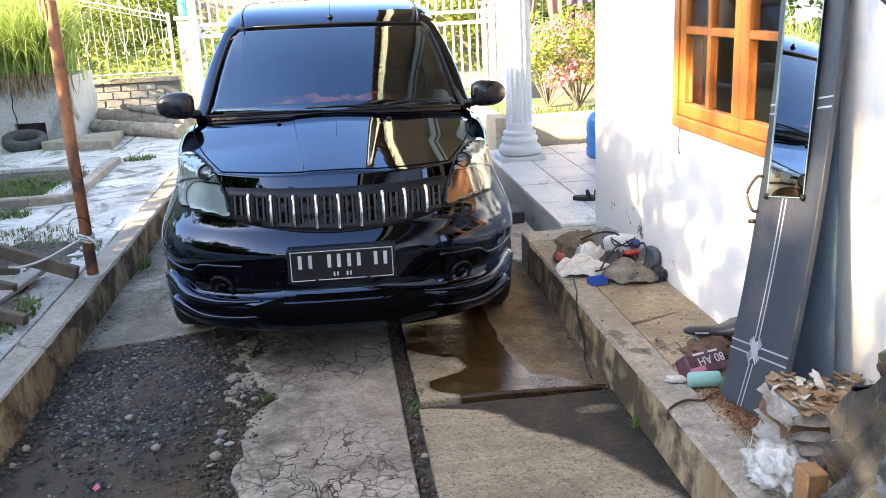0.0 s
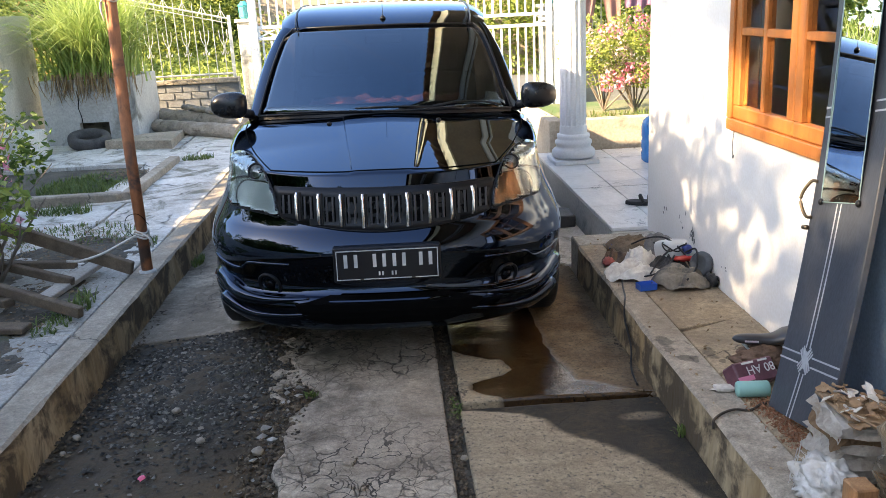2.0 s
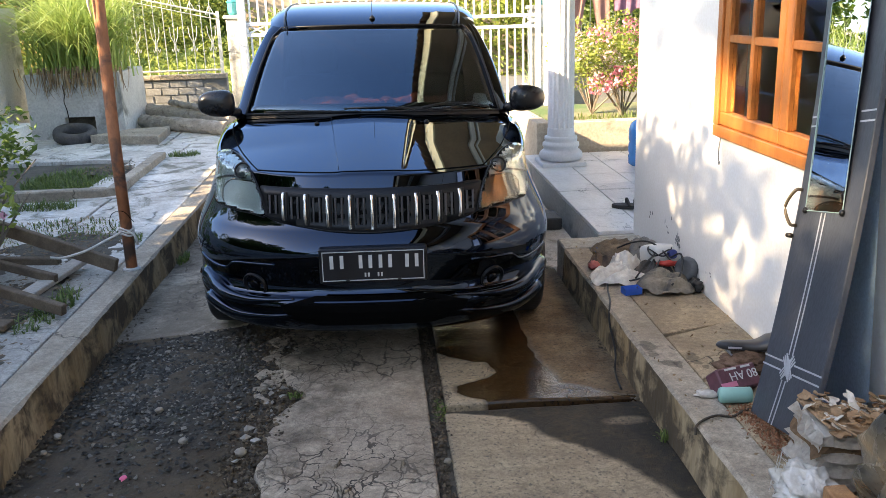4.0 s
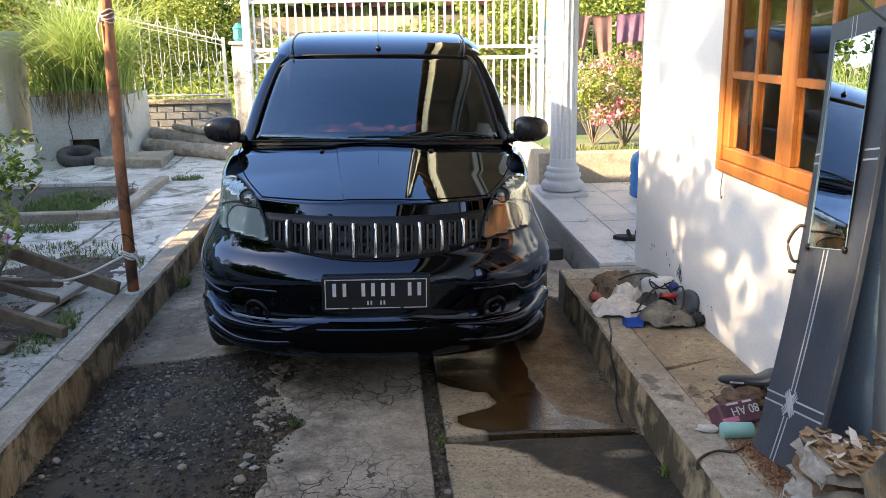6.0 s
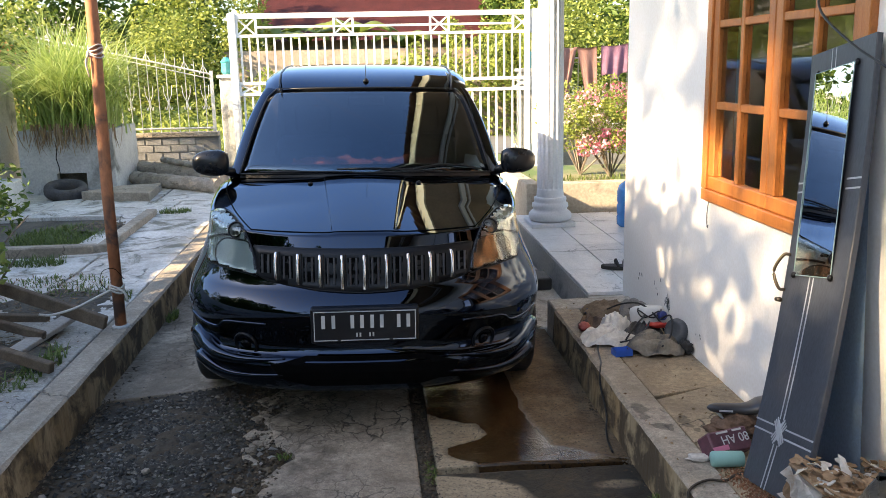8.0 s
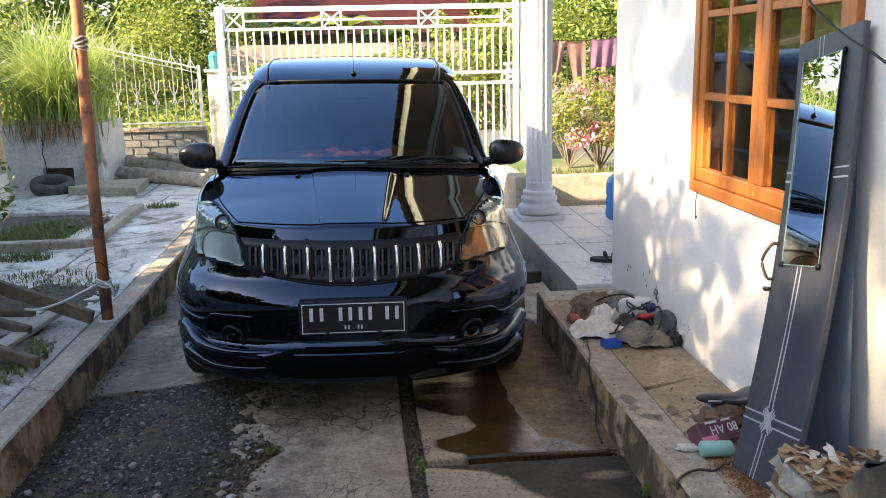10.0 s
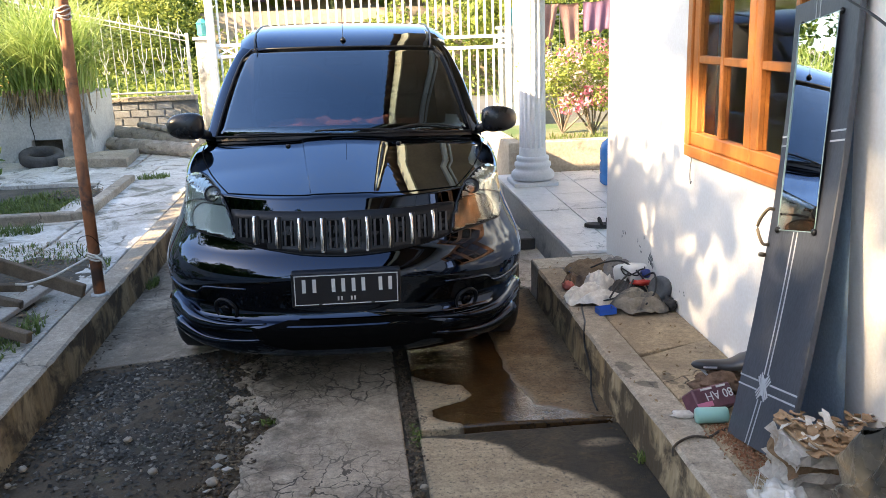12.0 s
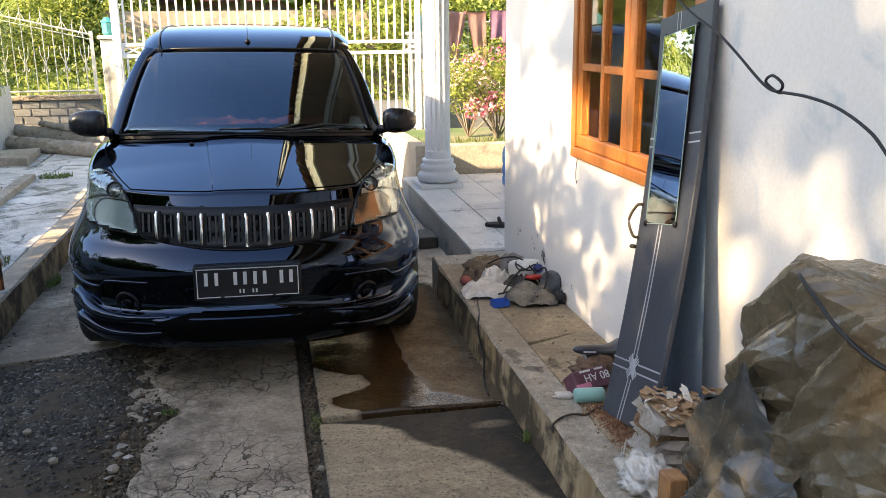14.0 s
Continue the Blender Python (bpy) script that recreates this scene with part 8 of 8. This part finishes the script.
tile = bevelled("tile", 0.296, 0.590, 0.022, 0.002, TILEW)
half = bevelled("tile", 0.296, 0.420, 0.022, 0.002, TILEW)
random.seed(6)
for j in range(5):
    for i in range(17):
        x = 1.333 + 0.152 + i * 0.305
        if x + 0.15 > 6.5:
            continue
        me, y = (tile, 5.85 + j * 0.60) if j < 4 else (half, 8.165)
        piece("tile", me, (x, y, 0.178 + random.uniform(-0.0015, 0.0015)), porch, (random.uniform(-0.15, 0.15), random.uniform(-0.15, 0.15), random.choice((0, 180))))
brick = bevelled("brick", 0.205, 0.045, 0.088, 0.004, BRICKG)
for row in range(7):
    for i in range(10):
        x = -4.18 + i * 0.22 + (0.11 if row % 2 else 0)
        if x + 0.1 > -2.1:
            continue
        piece("brick", brick, (x, 12.463 + random.uniform(-0.003, 0.002), 0.045 + row * 0.098), lowl, (0, random.uniform(-1, 1), 0), (random.uniform(0.94, 1), 1, random.uniform(0.95, 1)))
# loose stones on the grit


def stones(n, cx, cy, rx, ry, size, seed):
    r = np.random.default_rng(seed)
    base = np.array([(1, 0, 0), (-1, 0, 0), (0, 1, 0), (0, -1, 0), (0, 0, 1), (0, 0, -1)], float)
    tri = np.array([(0, 2, 4), (2, 1, 4), (1, 3, 4), (3, 0, 4), (2, 0, 5), (1, 2, 5), (3, 1, 5), (0, 3, 5)])
    c = np.stack([r.normal(cx, rx, n), r.normal(cy, ry, n), np.full(n, -0.010)], 1)
    keep = (c[:, 0] > -1.30) & (c[:, 0] < -0.45)
    c = c[keep]
    n = len(c)
    s = size * r.uniform(0.4, 1.5, n) ** 1.5
    v = base[None] * (s[:, None, None] * r.uniform(0.5, 1.2, (n, 6, 1))) * np.array([1, 1, 0.55]) + r.normal(0, 0.15, (n, 6, 3)) * s[:, None, None]
    a = r.uniform(0, 6.28, n)
    rot = np.stack([np.stack([np.cos(a), -np.sin(a), 0 * a], 1), np.stack([np.sin(a), np.cos(a), 0 * a], 1), np.stack([0 * a, 0 * a, 1 + 0 * a], 1)], 1)
    v = np.einsum("nij,nkj->nki", rot, v) + c[:, None]
    me = bpy.data.meshes.new("gravel")
    me.from_pydata(v.reshape(-1, 3).tolist(), [], (tri[None] + 6 * np.arange(n)[:, None, None]).reshape(-1, 3).tolist())
    return me


GRAVEL, _t, _p = nodes("grey_gravel")
_g = _t.nodes.new("ShaderNodeNewGeometry")
_t.links.new(ramp(_t, _g.outputs["Random Per Island"], [(0.0, (0.020, 0.018, 0.014)), (0.75, (0.066, 0.060, 0.049)), (1.0, (0.20, 0.18, 0.145))]), _p.inputs["Base Color"])
_p.inputs["Roughness"].default_value = 0.85
stuff("gravel", stones(6500, -0.86, 4.12, 0.20, 0.30, 0.0090, 1), GRAVEL, "loose grey gravel on the worn drive", "gravel")
stuff("gravel", stones(900, -0.85, 3.5, 0.3, 0.8, 0.0075, 2), GRAVEL, "scattered larger stones on the drive", "gravel")
PEB = surf("tan_pebble", (0.20, 0.165, 0.12), (0.30, 0.26, 0.20), 9, 0.8, 60, 0.3)
for x, y, r in ((-0.512, 3.40, 0.022), (-0.745, 3.52, 0.017), (-0.90, 3.80, 0.017), (-1.24, 3.62, 0.016), (-1.25, 3.50, 0.012), (0.235, 3.25, 0.014)):
    solid("pebble", crumple((x, y, r * 0.5), (r, r * 0.9, r * 0.7), x * 9, 0.25, 1.6, 14), PEB, "small tan pebble on the drive", "pebble", group="pebbles", smooth=True)
solid("wrapper", crumple((-0.90, 3.28, 0.004), (0.012, 0.018, 0.004), 3, 0.4, 2, 12), plain("pink_wrapper", (0.70, 0.12, 0.22), 0.5), "tiny pink wrapper on the drive", "wrapper")
# crumbled bits along the broken edge of the centre slab
random.seed(22)
CRUMB = bevelled("crumb", 0.07, 0.06, 0.02, 0.006, CONC)
for i in range(26):
    y = random.choice((random.uniform(3.85, 4.55), random.uniform(2.6, 3.3)))
    x = -0.44 - abs(random.gauss(0, 0.05)) if y > 3.8 else random.uniform(-0.28, -0.05)
    piece("crumb", CRUMB, (x, y, -0.012 if y > 3.8 else 0.0005), bed, (random.uniform(-8, 8), random.uniform(-8, 8), random.uniform(0, 360)), (random.uniform(0.5, 1.4), random.uniform(0.5, 1.2), 1))

# crumbled edges: clods and chips along the slab joints
def chips(n, x0, wob, y0, y1, sx, size, seed):
    r = np.random.default_rng(seed)
    base = np.array([(1, 0, 0), (-1, 0, 0), (0, 1, 0), (0, -1, 0), (0, 0, 1), (0, 0, -1)], float)
    tri = np.array([(0, 2, 4), (2, 1, 4), (1, 3, 4), (3, 0, 4), (2, 0, 5), (1, 2, 5), (3, 1, 5), (0, 3, 5)])
    y = r.uniform(y0, y1, n)
    c = np.stack([x0 + wob * np.sin(y * 5.1) + r.normal(0, sx, n), y, r.uniform(-0.018, -0.002, n)], 1)
    s = size * r.uniform(0.4, 1.5, n) ** 1.8
    v = base[None] * (s[:, None, None] * r.uniform(0.5, 1.3, (n, 6, 1))) * np.array([1, 1, 0.6]) + r.normal(0, 0.18, (n, 6, 3)) * s[:, None, None] + c[:, None]
    out = bpy.data.meshes.new("chips")
    out.from_pydata(v.reshape(-1, 3).tolist(), [], (tri[None] + 6 * np.arange(n)[:, None, None]).reshape(-1, 3).tolist())
    return out


def island_colours(name, lo, mid, hi):
    m, t, p = nodes(name)
    g_ = t.nodes.new("ShaderNodeNewGeometry")
    t.links.new(ramp(t, g_.outputs["Random Per Island"], [(0.0, lo), (0.6, mid), (1.0, hi)]), p.inputs["Base Color"])
    p.inputs["Roughness"].default_value = 0.9
    bump(t, p, noise_of(t, 120, 3), 0.4)
    return m


EARTHC = island_colours("brown_earth_clods", (0.035, 0.025, 0.015), (0.075, 0.054, 0.032), (0.15, 0.115, 0.072))
PALEC = island_colours("pale_concrete_chips", (0.16, 0.145, 0.12), (0.27, 0.25, 0.21), (0.40, 0.37, 0.32))
stuff("clods", chips(5200, -0.47, 0.03, 0.6, 4.75, 0.055, 0.0075, 61), EARTHC, "brown earth clods along the broken slab edge", "clods")
stuff("chips", chips(170, -0.43, 0.03, 0.6, 4.75, 0.05, 0.011, 62), PALEC, "pale concrete chips along the broken slab edge", "chips")
stuff("clods", chips(2600, 0.222, 0.004, 0.6, 4.9, 0.017, 0.006, 63), EARTHC, "earth and grit in the slab joint", "clods")
stuff("clods", chips(1800, -1.285, 0.008, 0.6, 5.2, 0.022, 0.007, 64), EARTHC, "earth swept along the kerb foot", "clods")
stuff("clods", chips(900, 1.03, 0.006, 0.8, 5.2, 0.013, 0.006, 65), EARTHC, "earth swept along the kerb foot", "clods")


# ---- soil and dry litter washed over the yard paving ----
LITTER = surf("dry_litter", (0.10, 0.065, 0.035), (0.24, 0.17, 0.10), 30, 0.95, 90, 0.3)
lit = np.random.default_rng(88)
for cx, cy, rx, ry in ((-1.95, 5.85, 0.42, 0.42), (-1.83, 4.85, 0.30, 0.50), (-2.45, 5.3, 0.45, 0.5), (-1.85, 3.9, 0.3, 0.5), (-2.4, 8.6, 0.3, 0.22)):
    own = bmesh.new()
    N = 44
    pts = {}
    for i in range(N + 1):
        for j in range(N + 1):
            u, v = 2 * i / N - 1, 2 * j / N - 1
            h = 1 - (u * u + v * v) + 0.95 * noise.noise(Vector((u * 2.2 + cx, v * 2.2 + cy, 3))) + 0.5 * noise.noise(Vector((u * 7 + cx, v * 7, cy)))
            pts[i, j] = (cx + rx * u, cy + ry * v, 0.166 + 0.022 * min(1.0, h) + 0.004 * noise.noise(Vector((u * 16, v * 16, 1))), h)
    vs = {k: own.verts.new(p[:3]) for k, p in pts.items()}
    for i in range(N):
        for j in range(N):
            q = [(i, j), (i + 1, j), (i + 1, j + 1), (i, j + 1)]
            if max(pts[k][3] for k in q) > 0.15:
                own.faces.new([vs[k] for k in q])
    bmesh.ops.delete(own, geom=[v for v in own.verts if not v.link_faces], context="VERTS")
    me = bpy.data.meshes.new("soil_patch")
    own.to_mesh(me)
    own.free()
    stuff("soil_patch", me, DIRT, "brown soil washed over the yard paving", "soil")
    own = bmesh.new()
    for k in range(150):
        x, y, a, s = cx + rx * lit.normal() * 0.5, cy + ry * lit.normal() * 0.5, lit.uniform(0, 6.28), lit.uniform(0.008, 0.026)
        if x > -1.50:
            continue
        ring = [(s, 0, 0.003), (0, s * 0.45, 0.0), (-s, 0, 0.004), (0, -s * 0.4, 0.001)]
        own.faces.new([own.verts.new((x + px_ * math.cos(a) - py_ * math.sin(a), y + px_ * math.sin(a) + py_ * math.cos(a), 0.190 + pz_ + lit.uniform(-0.002, 0.006))) for px_, py_, pz_ in ring])
    me = bpy.data.meshes.new("leaf_litter")
    own.to_mesh(me)
    own.free()
    stuff("leaf_litter", me, LITTER, "dry brown leaf litter on the yard", "litter")
